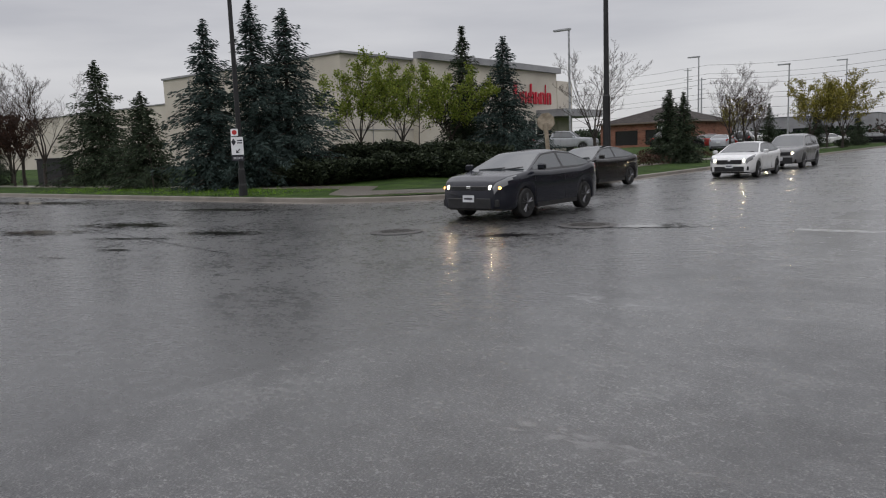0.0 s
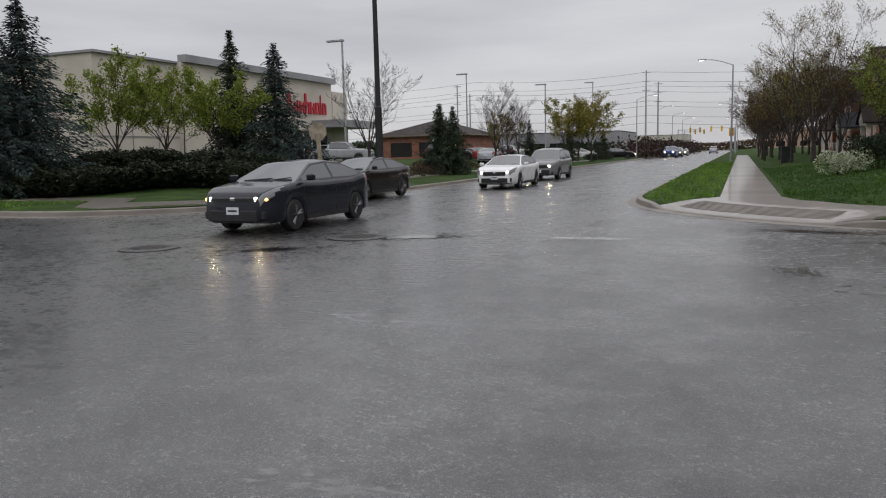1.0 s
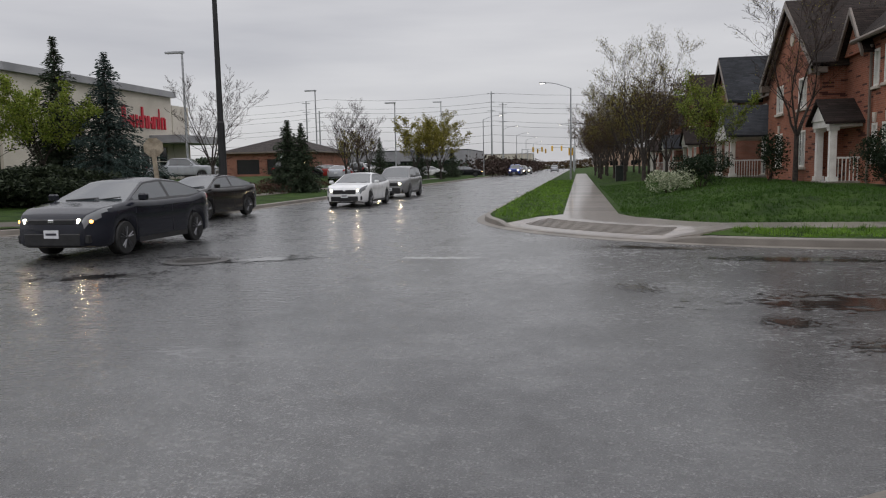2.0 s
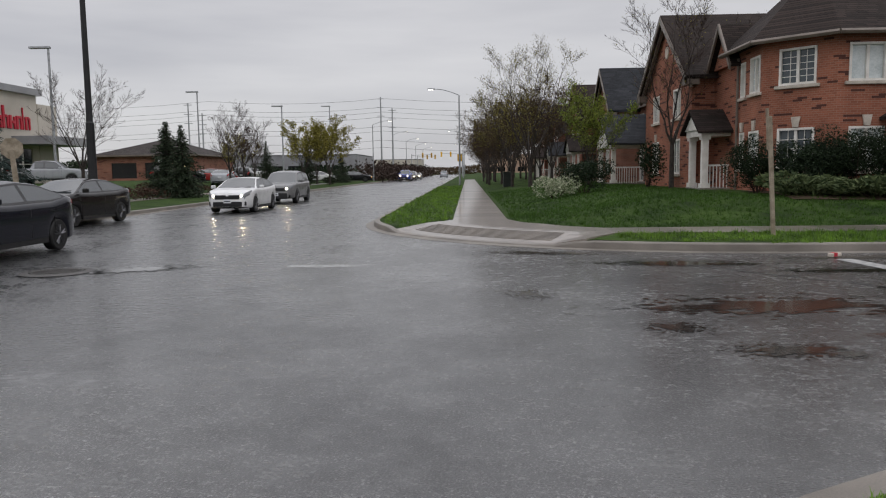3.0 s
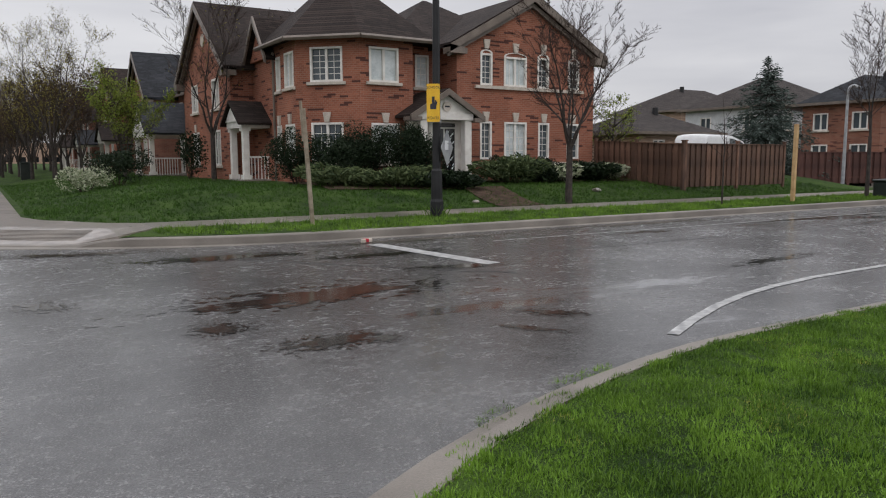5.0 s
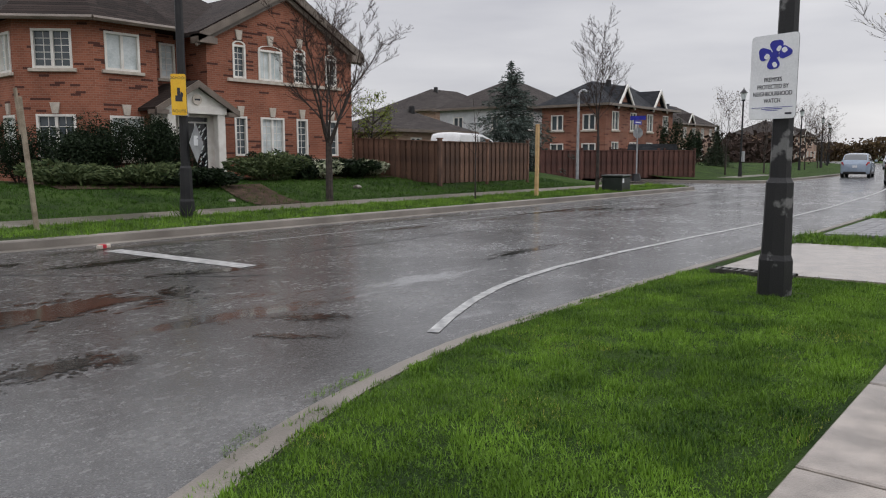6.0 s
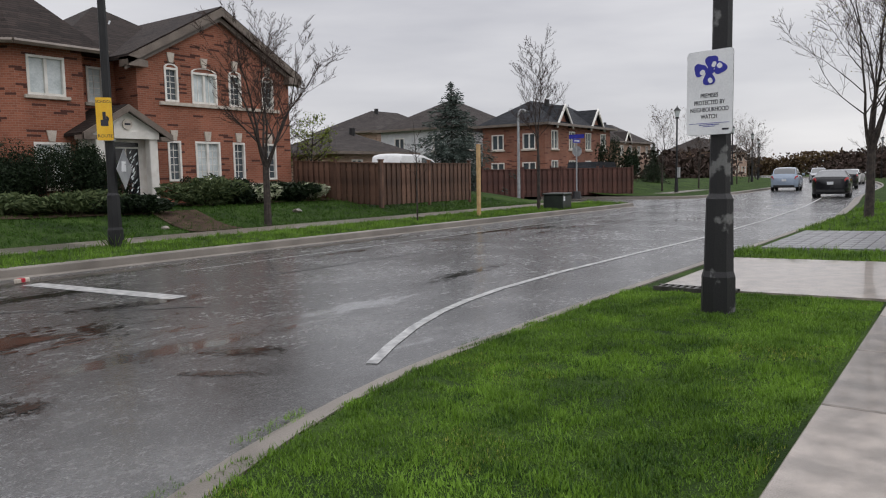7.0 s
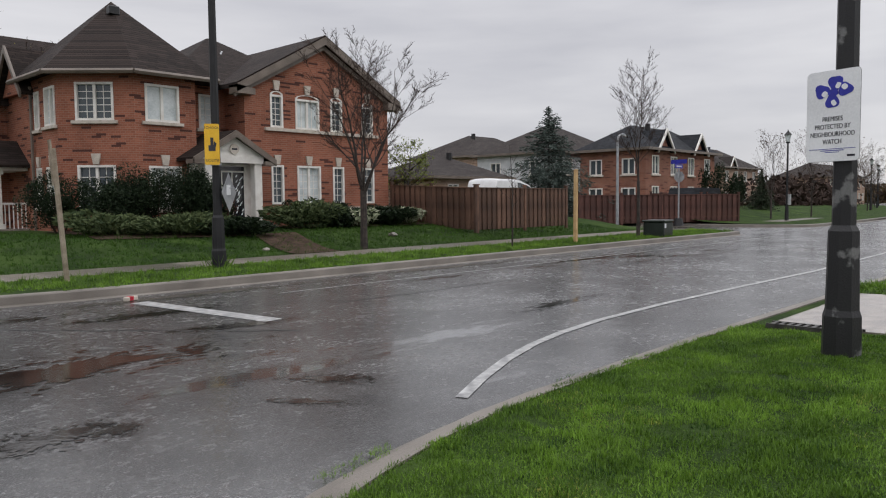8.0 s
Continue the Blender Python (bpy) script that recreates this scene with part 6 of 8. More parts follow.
woods("hedgerow", -14.6, 118, -15.2, 250, 3.6, 9000, 6, M["twig"], "dark brown trees along the far roadside")
woods("hedgerow", -70, 143, -22, 143, 3.4, 9000, 7, M["yew"], "dark evergreen screen before a warehouse")
woods("far_woods", -260, 330, 260, 360, 6, 40000, 1, M["bronze"], "low brown line of far bare woods")
woods("far_woods", 215, -40, 260, 200, 6.5, 40000, 2, M["bronze"], "low brown line of far trees at the street's end")
woods("hedgerow", 105, 2, 180, 24, 5.2, 16000, 8, M["twig"], "brown bare trees behind the street's south side")
woods("hedgerow", 92, 32, 190, 62, 4.6, 14000, 9, M["twig"], "brown bare trees behind the street's north side")
woods("far_woods", -300, 60, -140, 330, 8, 30000, 3, M["spruce_g"], "dark line of far trees behind the store")
woods("far_woods", 20, 200, 220, 160, 6, 30000, 4, M["bronze"], "far trees behind the houses")


# ---- grass ----
def turf(name, x0, x1, y0, y1, n, height, keep, mat, blade, seed, label, wide=0.06, tuft=0.05, per=10):
    """Grass blades standing in tufts on a lawn, single and uncountable."""
    rs = np.random.RandomState(seed)
    m = max(1, n // per)
    cx, cy = rs.uniform(x0, x1, m), rs.uniform(y0, y1, m)
    lump = np.array([noise.noise(Vector((a * 5.0, b * 5.0, 4.0))) + 0.6 * noise.noise(Vector((a * 14.0, b * 14.0, 8.0))) for a, b in zip(cx, cy)])
    vig = np.repeat(rs.uniform(0.5, 1.15, m) * np.clip(0.95 + 1.1 * lump, 0.35, 1.9), per)
    x = np.repeat(cx, per) + rs.normal(size=m * per) * tuft * 0.5
    y = np.repeat(cy, per) + rs.normal(size=m * per) * tuft * 0.5
    ok = np.array([keep(a, b) for a, b in zip(x, y)])
    x, y, vig = x[ok], y[ok], vig[ok]
    n = len(x)
    z = np.array([height(a, b) for a, b in zip(x, y)])
    L = blade * rs.uniform(0.5, 1.2, n) * vig
    a = rs.uniform(0, 6.283, n)
    lean = rs.uniform(0.1, 0.97, n)
    w = max(0.0025, blade * wide)
    p = np.stack([x, y, z - 0.004], 1)
    s = np.stack([-np.sin(a), np.cos(a), np.zeros(n)], 1) * (w * rs.uniform(0.7, 1.4, n))[:, None]
    tip = np.stack([np.cos(a) * lean, np.sin(a) * lean, np.sqrt(np.maximum(0.05, 1 - lean ** 2))], 1) * L[:, None]
    v = np.stack([p - s, p + s, p + tip], 1).reshape(-1, 3)
    ob = raw(name, v, np.arange(n * 3).reshape(-1, 3), mat)
    return tagged(ob, label, "grass", kind="stuff")


def in_se(x, y):
    if x > 9.08 or y < 2.90:
        return False
    if x < 5.4:
        if math.hypot(x - 5.4, y + 1.8) > 7.6 - 0.40:
            return False
        return x > 1.31 + (4.07 - y) * 0.75
    return y < 5.86 - 0.40


def yellow_patch(x, y):
    return in_se(x, y) and noise.noise(Vector((x * 1.3, y * 1.3, 3.0))) + 0.5 * noise.noise(Vector((x * 4.0, y * 4.0, 3.0))) > 0.36


def lush(x, y):
    """Where the sward is thick: thin and worn in small hollows."""
    return in_se(x, y) and noise.noise(Vector((x * 2.3, y * 2.3, 1.0))) + 0.6 * noise.noise(Vector((x * 6.0, y * 6.0, 5.0))) > -0.95 + 0.35 * random.Random(int(x * 9000 + y * 131000)).random()


def clover_patch(x, y):
    return in_se(x, y) and noise.noise(Vector((x * 1.6, y * 1.6, 7.0))) + 0.5 * noise.noise(Vector((x * 5.0, y * 5.0, 2.0))) > 0.12 + max(0.0, (y - 4.2) * 0.2)


turf("grass", 1.25, 9.1, 2.9, 5.6, 300000, SEH, lush, M["blades"], 0.036, 1, "short wet bright green grass of the verge", 0.10, 0.07, 14)
turf("grass", 1.25, 9.1, 2.9, 5.6, 70000, SEH, yellow_patch, M["blades_y"], 0.024, 2, "yellowed dead blades among the grass", 0.07, 0.10, 18)
turf("clover", 1.25, 9.1, 2.9, 5.6, 60000, SEH, clover_patch, M["clover"], 0.030, 12, "dark broad-leaved clover and weeds in the grass", 0.17, 0.09, 24)
turf("grass", 12.62, 14.18, 2.9, 5.5, 7000, SEH, lambda x, y: True, M["blades"], 0.10, 3, "grass strip between two driveways")
turf("grass", 18.35, 34, 2.9, 5.4, 26000, SEH, lambda x, y: True, M["blades"], 0.11, 4, "grass verge beyond the driveways")


def in_ne_verge(x, y):
    return (14.98 < y < 16.9 and x > 5.45) or (x > 2.6 and x <= 5.45 and 15.4 < y < 16.85 and math.hypot(x - 6.1, y - 23.9) < 8.75 and not inside(x, y, NE_RAMP))


turf("grass", 2.9, 33, 14.9, 16.95, 80000, NEH, in_ne_verge, M["blades"], 0.10, 5, "longer lush grass of the far verge")
turf("grass", 1.1, 31, 18.32, 24, 110000, NEH, lambda x, y: y > 18.35 and not inside(x - 0.04, y - 0.04, NE_RAMP) and (x > 2.6 or (x - 0.97) + (y - 21.6) * 0.3 > -0.2 and not inside(x, y, [(0.97, 21.6), (1.3, 20.3), (1.75, 19.4), (2.4, 18.75), (0, 18)])), M["lawn_blades"], 0.10, 6, "mown wet lawn before the corner house")
turf("grass", 1.1, 8.6, 22, 48, 70000, NEH, lambda x, y: x > 1.15, M["lawn_blades"], 0.10, 7, "mown wet lawn along the row of houses")
turf("grass", -2.75, -0.56, 20.3, 70, 32000, NEH, lambda x, y: y > 23.9 or (math.hypot(x - 6.1, y - 23.9) < 8.75 and not inside(x, y, NE_RAMP) and (y > 21.6 or x < -0.55)), M["blades"], 0.11, 8, "grass verge between kerb and pavement")
turf("grass", -40, -14, 16.2, 30, 40000, NWH, lambda x, y: y < 19.7 if x < -20.5 else (math.hypot(x + 19.3, y - 22.1) < 5.9 and y > 23.6 and x > -18) or y > 26, M["blades"], 0.13, 9, "grass verge in front of the store")


def spill(x, y):
    d = math.hypot(x - 5.4, y + 1.8) if x < 5.4 else y + 1.8
    return 7.2 < d < 7.68 and noise.noise(Vector((x * 1.7, y * 1.7, 9.0))) > 0.3 and x > 1.9


turf("grass", 1.8, 8.2, 4.2, 5.95, 30000, lambda x, y: 0.015 if (math.hypot(x - 5.4, y + 1.8) if x < 5.4 else y + 1.8) > 7.33 else 0.155, spill, M["blades"], 0.035, 10, "tufts of grass and weeds in the gutter")
# mulch and soil
for pts, hf, lab in (([(9.0, 22.4), (13.4, 21.9), (13.6, 25.5), (9.2, 27)], NEH, "dark soil bed under the shrubs"), ([(15.6, 23.0), (22.1, 22.7), (22.1, 25.3), (15.6, 25.3)], NEH, "dark soil bed under the windows")):
    bm = bmesh.new()
    f = face(bm, *[(x, y, 0) for x, y in pts])
    bmesh.ops.subdivide_edges(bm, edges=bm.edges[:], cuts=8, use_grid_fill=True)
    for v in bm.verts:
        v.co.z = hf(v.co.x, v.co.y) + 0.03
    tagged(part("planting_bed", bm, M["soil"]), lab, "planting bed", kind="structure")
bm = bmesh.new()
f = face(bm, (13.9, 18.3, 0), (12.4, 18.3, 0), (13.6, 22.2, 0), (15.2, 22.2, 0))
bmesh.ops.subdivide_edges(bm, edges=bm.edges[:], cuts=6, use_grid_fill=True)
for v in bm.verts:
    v.co.z = NEH(v.co.x, v.co.y) + 0.035
tagged(part("garden_path", bm, M["soil"]), "worn path of wet bare earth to the front door", "path", kind="structure")


# ---- poles, lamps and signs ----
def text_part(words, size, m, mat, parent, name="lettering"):
    cu = bpy.data.curves.new(name, "FONT")
    cu.body, cu.size, cu.align_x, cu.align_y, cu.extrude = words, size, "CENTER", "CENTER", 0.0015
    tmp = bpy.data.objects.new(name, cu)
    me = bpy.data.meshes.new_from_object(tmp)
    bpy.data.objects.remove(tmp)
    me.materials.clear()
    me.materials.append(mat)
    ob = new(name, me)
    ob.parent = parent
    ob.matrix_basis = m
    return ob


def plate(bm, w, h, r, d0, d1):
    """A rounded plate in the xz plane, from y = d0 to d1."""
    pts = []
    for cx, cz, a0 in ((w / 2 - r, h / 2 - r, 0), (-w / 2 + r, h / 2 - r, 90), (-w / 2 + r, -h / 2 + r, 180), (w / 2 - r, -h / 2 + r, 270)):
        for k in range(5):
            a = radians(a0 + 22.5 * k)
            pts.append((cx + r * math.cos(a), cz + r * math.sin(a)))
    prism(bm, pts, "y", d0, d1)


def steel_pole(x, y, z, h, r, label, base_h=1.0, mat=None):
    t = thing("street_pole", pose(x, y, z), label, "pole", "black street poles")
    mat = mat or M["black_paint"]
    bm = bmesh.new()
    tube(bm, (0, 0, base_h), (0, 0, h), r, r * 0.62, 8)
    part("shaft", bm, mat, t)
    bm = bmesh.new()
    tube(bm, (0, 0, 0.38), (0, 0, base_h), r * 1.42, r * 1.28, 8)
    tube(bm, (0, 0, base_h), (0, 0, base_h + 0.05), r * 1.28, r, 8)
    part("sleeve", bm, mat, t)
    bm = bmesh.new()
    tube(bm, (0, 0, -0.1), (0, 0, 0.34), r * 1.66, r * 1.6, 8)
    tube(bm, (0, 0, 0.34), (0, 0, 0.40), r * 1.6, r * 1.4, 8)
    part("base", bm, mat, t)
    bm = bmesh.new()
    tube(bm, (0, 0, h), (0, 0, h + 0.06), r * 0.7, r * 0.3, 8)
    part("cap", bm, mat, t)
    return t


near_pole = steel_pole(7.9, 4.17, 0.17, 8.5, 0.098, "near black octagonal pole with flaking paint on the verge", 1.07, M["worn_pole"])
sg = thing("watch_sign", pose(7.79, 4.245, 2.215, 0, 0, -104), "white neighbourhood watch sign with a blue emblem on the pole", "sign")
bm = bmesh.new()
plate(bm, 0.457, 0.762, 0.035, -0.004, 0.004)
part("panel", bm, M["white_sign"], sg)
bm = bmesh.new()
plate(bm, 0.462, 0.767, 0.037, -0.0005, 0.0055)
part("border", bm, M["galv"], sg)
facing = lambda x, z, d=0.0055: Matrix.Translation((x, -d, z)) @ Matrix.Rotation(radians(90), 4, "X")
for k, (wd, sz) in enumerate((("PREMISES", 0.052), ("PROTECTED BY", 0.052), ("NEIGHBOURHOOD", 0.052), ("WATCH", 0.052))):
    text_part(wd, sz, facing(0, -0.025 - 0.064 * k) @ Matrix.Diagonal((0.84, 1.08, 1, 1)), M["dark_ink"], sg)
# emblem: four rounded blue blots
for k, (cx, cz, rx, rz) in enumerate(((0.02, 0.275, 0.062, 0.062), (-0.095, 0.215, 0.062, 0.058), (0.105, 0.215, 0.062, 0.055), (-0.005, 0.125, 0.058, 0.06), (0.0, 0.20, 0.05, 0.03))):
    bm = bmesh.new()
    prism(bm, [(cx + rx * (1 + 0.14 * math.sin(3 * a + k)) * math.cos(a), cz + rz * (1 + 0.14 * math.sin(3 * a + k)) * math.sin(a)) for a in [6.283 * i / 20 for i in range(20)]], "y", -0.0068 - 0.0004 * k, -0.003)
    part("emblem", bm, M["blue_ink"], sg)
for k, (cx, cz) in enumerate(((0.045, 0.252), (-0.07, 0.19), (0.10, 0.235), (0.01, 0.11))):
    bm = bmesh.new()
    prism(bm, [(cx + 0.022 * math.cos(a) * (1 + 0.3 * math.sin(2 * a + k)), cz + 0.026 * math.sin(a)) for a in [6.283 * i / 14 for i in range(14)]], "y", -0.0095, -0.005)
    part("emblem_gap", bm, M["white_sign"], sg)
part("small_print", boxm(-0.20, 0.20, -0.006, -0.004, -0.278, -0.274), M["blue_ink"], sg)
part("small_print", boxm(-0.10, 0.10, -0.006, -0.004, -0.293, -0.287), M["blue_ink"], sg)
part("small_print", boxm(-0.06, 0.06, -0.006, -0.004, -0.307, -0.302), M["blue_ink"], sg)
part("maker_mark", boxm(0.13, 0.195, -0.006, -0.004, -0.345, -0.328), M["dark_ink"], sg)
bm = bmesh.new()
tube(bm, (0, 0.0, 0.3), (0, 0.14, 0.3), 0.012, n=6)
tube(bm, (0, 0.0, -0.3), (0, 0.14, -0.3), 0.012, n=6)
part("bracket", bm, M["galv"], sg)

pa = steel_pole(9.2, 16.62, 0.2, 9.0, 0.098, "black street pole on the verge before the corner house", 1.05)
bm = bmesh.new()
for k in range(26):
    a = k * 2.39
    tube(bm, (0.22 * math.cos(a) * (k % 5) / 3, 0.22 * math.sin(a) * (k % 5) / 3, -0.02), (0.4 * math.cos(a), 0.4 * math.sin(a), 0.28), 0.012, 0.002, 3)
tagged(part("weeds", bm, M["blades"]), "tuft of long grass at the foot of a pole", "grass", kind="stuff").matrix_basis = pose(9.2, 16.62, 0.2)
sg = thing("school_route_sign", pose(9.02, 16.46, 2.78, 0, 0, -29), "yellow school route sign on the street pole", "sign")
bm = bmesh.new()
plate(bm, 0.30, 0.85, 0.03, -0.004, 0.004)
part("panel", bm, M["yellow"], sg)
text_part("SCHOOL", 0.075, facing(0, 0.34), M["dark_ink"], sg)
text_part("ROUTE", 0.085, facing(0, -0.34), M["dark_ink"], sg)
bm = bmesh.new()
box(bm, -0.07, 0.07, -0.008, -0.004, -0.14, -0.02)
box(bm, -0.03, 0.03, -0.008, -0.004, -0.02, 0.14)
prism(bm, [(0.03, -0.02), (0.08, -0.05), (0.09, 0.02), (0.04, 0.07)], "y", -0.008, -0.004)
part("symbol", bm, M["dark_ink"], sg)
sg = thing("diamond_sign_back", pose(9.50, 16.46, 1.78, 0, 0, 38), "bare metal back of a diamond warning sign", "sign")
bm = bmesh.new()
prism(bm, [(0, -0.42), (0.42, 0), (0, 0.42), (-0.42, 0)], "y", 0.10, 0.105)
part("panel", bm, M["galv"], sg)
part("sticker", boxm(-0.16, 0.06, 0.09, 0.099, -0.05, 0.16), M["white_sign"], sg)
bm = bmesh.new()
tube(bm, (0, 0.1, 0.1), (0, -0.02, 0.1), 0.012, n=6)
part("bracket", bm, M["galv"], sg)
bm = bmesh.new()
tube(bm, (9.2, 16.62, 2.35), (9.2, 16.62, 2.40), 0.115, n=10)
tagged(part("pole_band", bm, M["galv"]), "steel strap round the street pole", "strap")

steel_pole(-13.42, 27.4, 0.2, 12.0, 0.115, "tall black street pole on the far corner", 3.2)
steel_pole(-22.45, 16.6, 0.2, 11.0, 0.095, "tall black street pole with traffic signs", 0.9)
sg = thing("lane_signs", pose(-22.3, 16.38, 1.95, 0, 0, 52) @ Matrix.Scale(0.7, 4), "white traffic signs stacked on the street pole", "sign")
bm = bmesh.new()
plate(bm, 0.60, 0.90, 0.04, -0.004, 0.004)
part("panel", bm, M["white_sign"], sg)
bm = bmesh.new()
plate(bm, 0.36, 0.36, 0.03, -0.004, 0.004)
bmesh.ops.translate(bm, verts=bm.verts[:], vec=(-0.1, 0, 0.68))
part("panel", bm, M["white_sign"], sg)
bm = bmesh.new()
prism(bm, [(-0.1 + 0.12 * math.cos(a), 0.68 + 0.12 * math.sin(a)) for a in [6.283 * i / 20 for i in range(20)]], "y", -0.008, -0.004)
part("red_disc", bm, M["red"], sg)
bm = bmesh.new()
plate(bm, 0.60, 0.26, 0.03, -0.004, 0.004)
bmesh.ops.translate(bm, verts=bm.verts[:], vec=(0.0, 0, -0.62))
part("panel", bm, M["dark_ink"], sg)
text_part("BEGINS", 0.14, facing(0, -0.62), M["white_sign"], sg)
bm = bmesh.new()
prism(bm, [(-0.17, 0.02), (-0.05, 0.2), (-0.17, 0.38), (-0.29, 0.2)], "y", -0.008, -0.004)
part("diamond", bm, M["dark_ink"], sg)
part("small_print", boxm(0.0, 0.25, -0.007, -0.004, 0.24, 0.30), M["dark_ink"], sg)
part("small_print", boxm(0.0, 0.25, -0.007, -0.004, 0.12, 0.18), M["dark_ink"], sg)
bm = bmesh.new()
prism(bm, [(0.12, -0.12), (0.12, -0.2), (-0.0, -0.32), (0.08, -0.32), (0.08, -0.36), (-0.08, -0.36), (-0.08, -0.2), (-0.04, -0.2), (-0.04, -0.28)], "y", -0.008, -0.004)
part("arrow", bm, M["dark_ink"], sg)
bm = bmesh.new()
tube(bm, (0, 0, 0.3), (0, 0.2, 0.3), 0.012, n=6)
part("bracket", bm, M["galv"], sg)


def board(name, x, y, z, h, tilt, yaw, mat, label, w=0.09, cat="post"):
    t = thing(name, pose(x, y, z, 0, tilt, yaw), label, cat)
    part("post", boxm(-w / 2, w / 2, -w / 2, w / 2, -0.15, h, 0.008), mat, t)
    return t


pd = board("sign_on_post", -13.6, 23.3, 0.2, 2.15, -4, 20, M["wood_old"], "leaning weathered post with the back of a stop sign", 0.13, "sign")
bm = bmesh.new()
prism(bm, [(0.33 * math.cos(radians(22.5 + 45 * k)), 2.2 + 0.33 * math.sin(radians(22.5 + 45 * k))) for k in range(8)], "y", 0.07, 0.08)
part("sign_back", bm, M["wood_old"], pd, "bare octagonal sign back")
st = board("stake", 5.95, 16.2, 0.19, 2.35, -3.5, 0, M["wood_old"], "leaning grey wooden stake in the verge", 0.075)
part("splint", boxm(-0.06, -0.03, -0.05, 0.05, 1.7, 2.5), M["wood_old"], st)
board("wooden_post", 21.65, 15.75, 0.2, 2.35, 0.5, 0, surf("new_timber", (0.42, 0.27, 0.13), (0.55, 0.38, 0.2), 4, 0.8, None, 0.3, 50), "square yellowish timber post on the verge", 0.11)


def cobra_lamp(x, y, z, h, arm, yaw, label, lit=True, r=0.10):
    """A street lamp: tapered mast, curved arm and a flat luminaire."""
    t = thing("street_lamp", pose(x, y, z, 0, 0, yaw), label, "street lamp", "street lamps on the main road")
    bm = bmesh.new()
    tube(bm, (0, 0, -0.1), (0, 0, h - 0.6), r, r * 0.62, 8)
    part("mast", bm, M["galv"], t)
    bm = bmesh.new()
    prev = Vector((0, 0, h - 0.62))
    for k in range(1, 7):
        f = k / 6
        q = Vector((arm * f, 0, h - 0.62 + 0.62 * math.sin(f * 1.57)))
        tube(bm, prev, q, r * 0.42, r * 0.38, 6)
        prev = q
    part("arm", bm, M["galv"], t)
    bm = boxm(arm - 0.05, arm + 0.62, -0.15, 0.15, h - 0.06, h + 0.07, 0.03)
    part("luminaire", bm, M["galv"], t)
    part("lens", boxm(arm + 0.1, arm + 0.55, -0.11, 0.11, h - 0.085, h - 0.055), M["street_on"] if lit else M["white_sign"], t)
    return t


lamp = cobra_lamp(-0.85, 74.5, 0.2, 9.3, 2.4, 180, "galvanised street lamp with a lit curved-arm head")
part("yellow_tag", boxm(-0.22, 0.22, -0.13, -0.11, 2.3, 3.0), M["yellow"], lamp, "small yellow sign on the mast")
for y, x, yaw in ((150, -0.9, 180), (225, -0.9, 180), (118, -14.8, 0), (150, -14.8, 0), (182, -14.8, 0), (215, -14.8, 0), (250, -14.8, 0)):
    cobra_lamp(x, y, 0.2, 9.3, 2.4, yaw, "galvanised street lamp along the far main road", True)


def lot_lamp(x, y, z, h, yaw, label):
    t = thing("lot_lamp", pose(x, y, z, 0, 0, yaw), label, "lamp post", "tall lamps of the car park")
    bm = bmesh.new()
    tube(bm, (0, 0, 0.7), (0, 0, h), 0.12, 0.09, 8)
    part("mast", bm, M["galv"], t)
    bm = bmesh.new()
    tube(bm, (0, 0, -0.3), (0, 0, 0.8), 0.38, 0.34, 12)
    part("footing", bm, M["concrete"], t)
    part("head", boxm(-1.5, 0.15, -0.2, 0.2, h - 0.02, h + 0.16, 0.03), M["galv"], t)


for x, y, h, yaw in ((-33.2, 60.4, 10.7, 0), (-37.0, 103.5, 11.8, 0), (-27.5, 112, 10.5, 0), (-25.5, 140, 13, 0)):
    lot_lamp(x, y, NWH(x, y), h, yaw, "tall grey car-park lamp with a flat head")


def lantern(x, y, z, label="black lantern lamp post beside the street"):
    t = thing("lantern_post", pose(x, y, z), label, "lamp post", "lantern posts of the side street")
    bm = bmesh.new()
    tube(bm, (0, 0, 0.9), (0, 0, 4.75), 0.07, 0.05, 8)
    part("shaft", bm, M["black_paint"], t)
    bm = bmesh.new()
    tube(bm, (0, 0, -0.1), (0, 0, 0.9), 0.13, 0.10, 8)
    part("base", bm, M["black_paint"], t)
    bm = bmesh.new()
    tube(bm, (0, 0, 4.78), (0, 0, 5.2), 0.11, 0.19, 8)
    part("glass", bm, M["curtain"], t)
    bm = bmesh.new()
    tube(bm, (0, 0, 5.2), (0, 0, 5.42), 0.25, 0.05, 8)
    tube(bm, (0, 0, 5.42), (0, 0, 5.52), 0.03, 0.03, 6)
    tube(bm, (0, 0, 4.7), (0, 0, 4.79), 0.12, 0.12, 8)
    part("hood", bm, M["black_paint"], t)
    return t


first = lantern(48.6, 18.0, 0.2)
part("notice_box", boxm(-0.16, 0.16, -0.2, -0.1, 0.95, 1.6), M["galv"], first)
for x, y in ((72, 20.6), (88, 22.6), (104, 25.6), (122, 29.5), (56, 4.9), (75, 6.0), (95, 8.6), (115, 12.6)):
    lantern(x, y, 0.2)


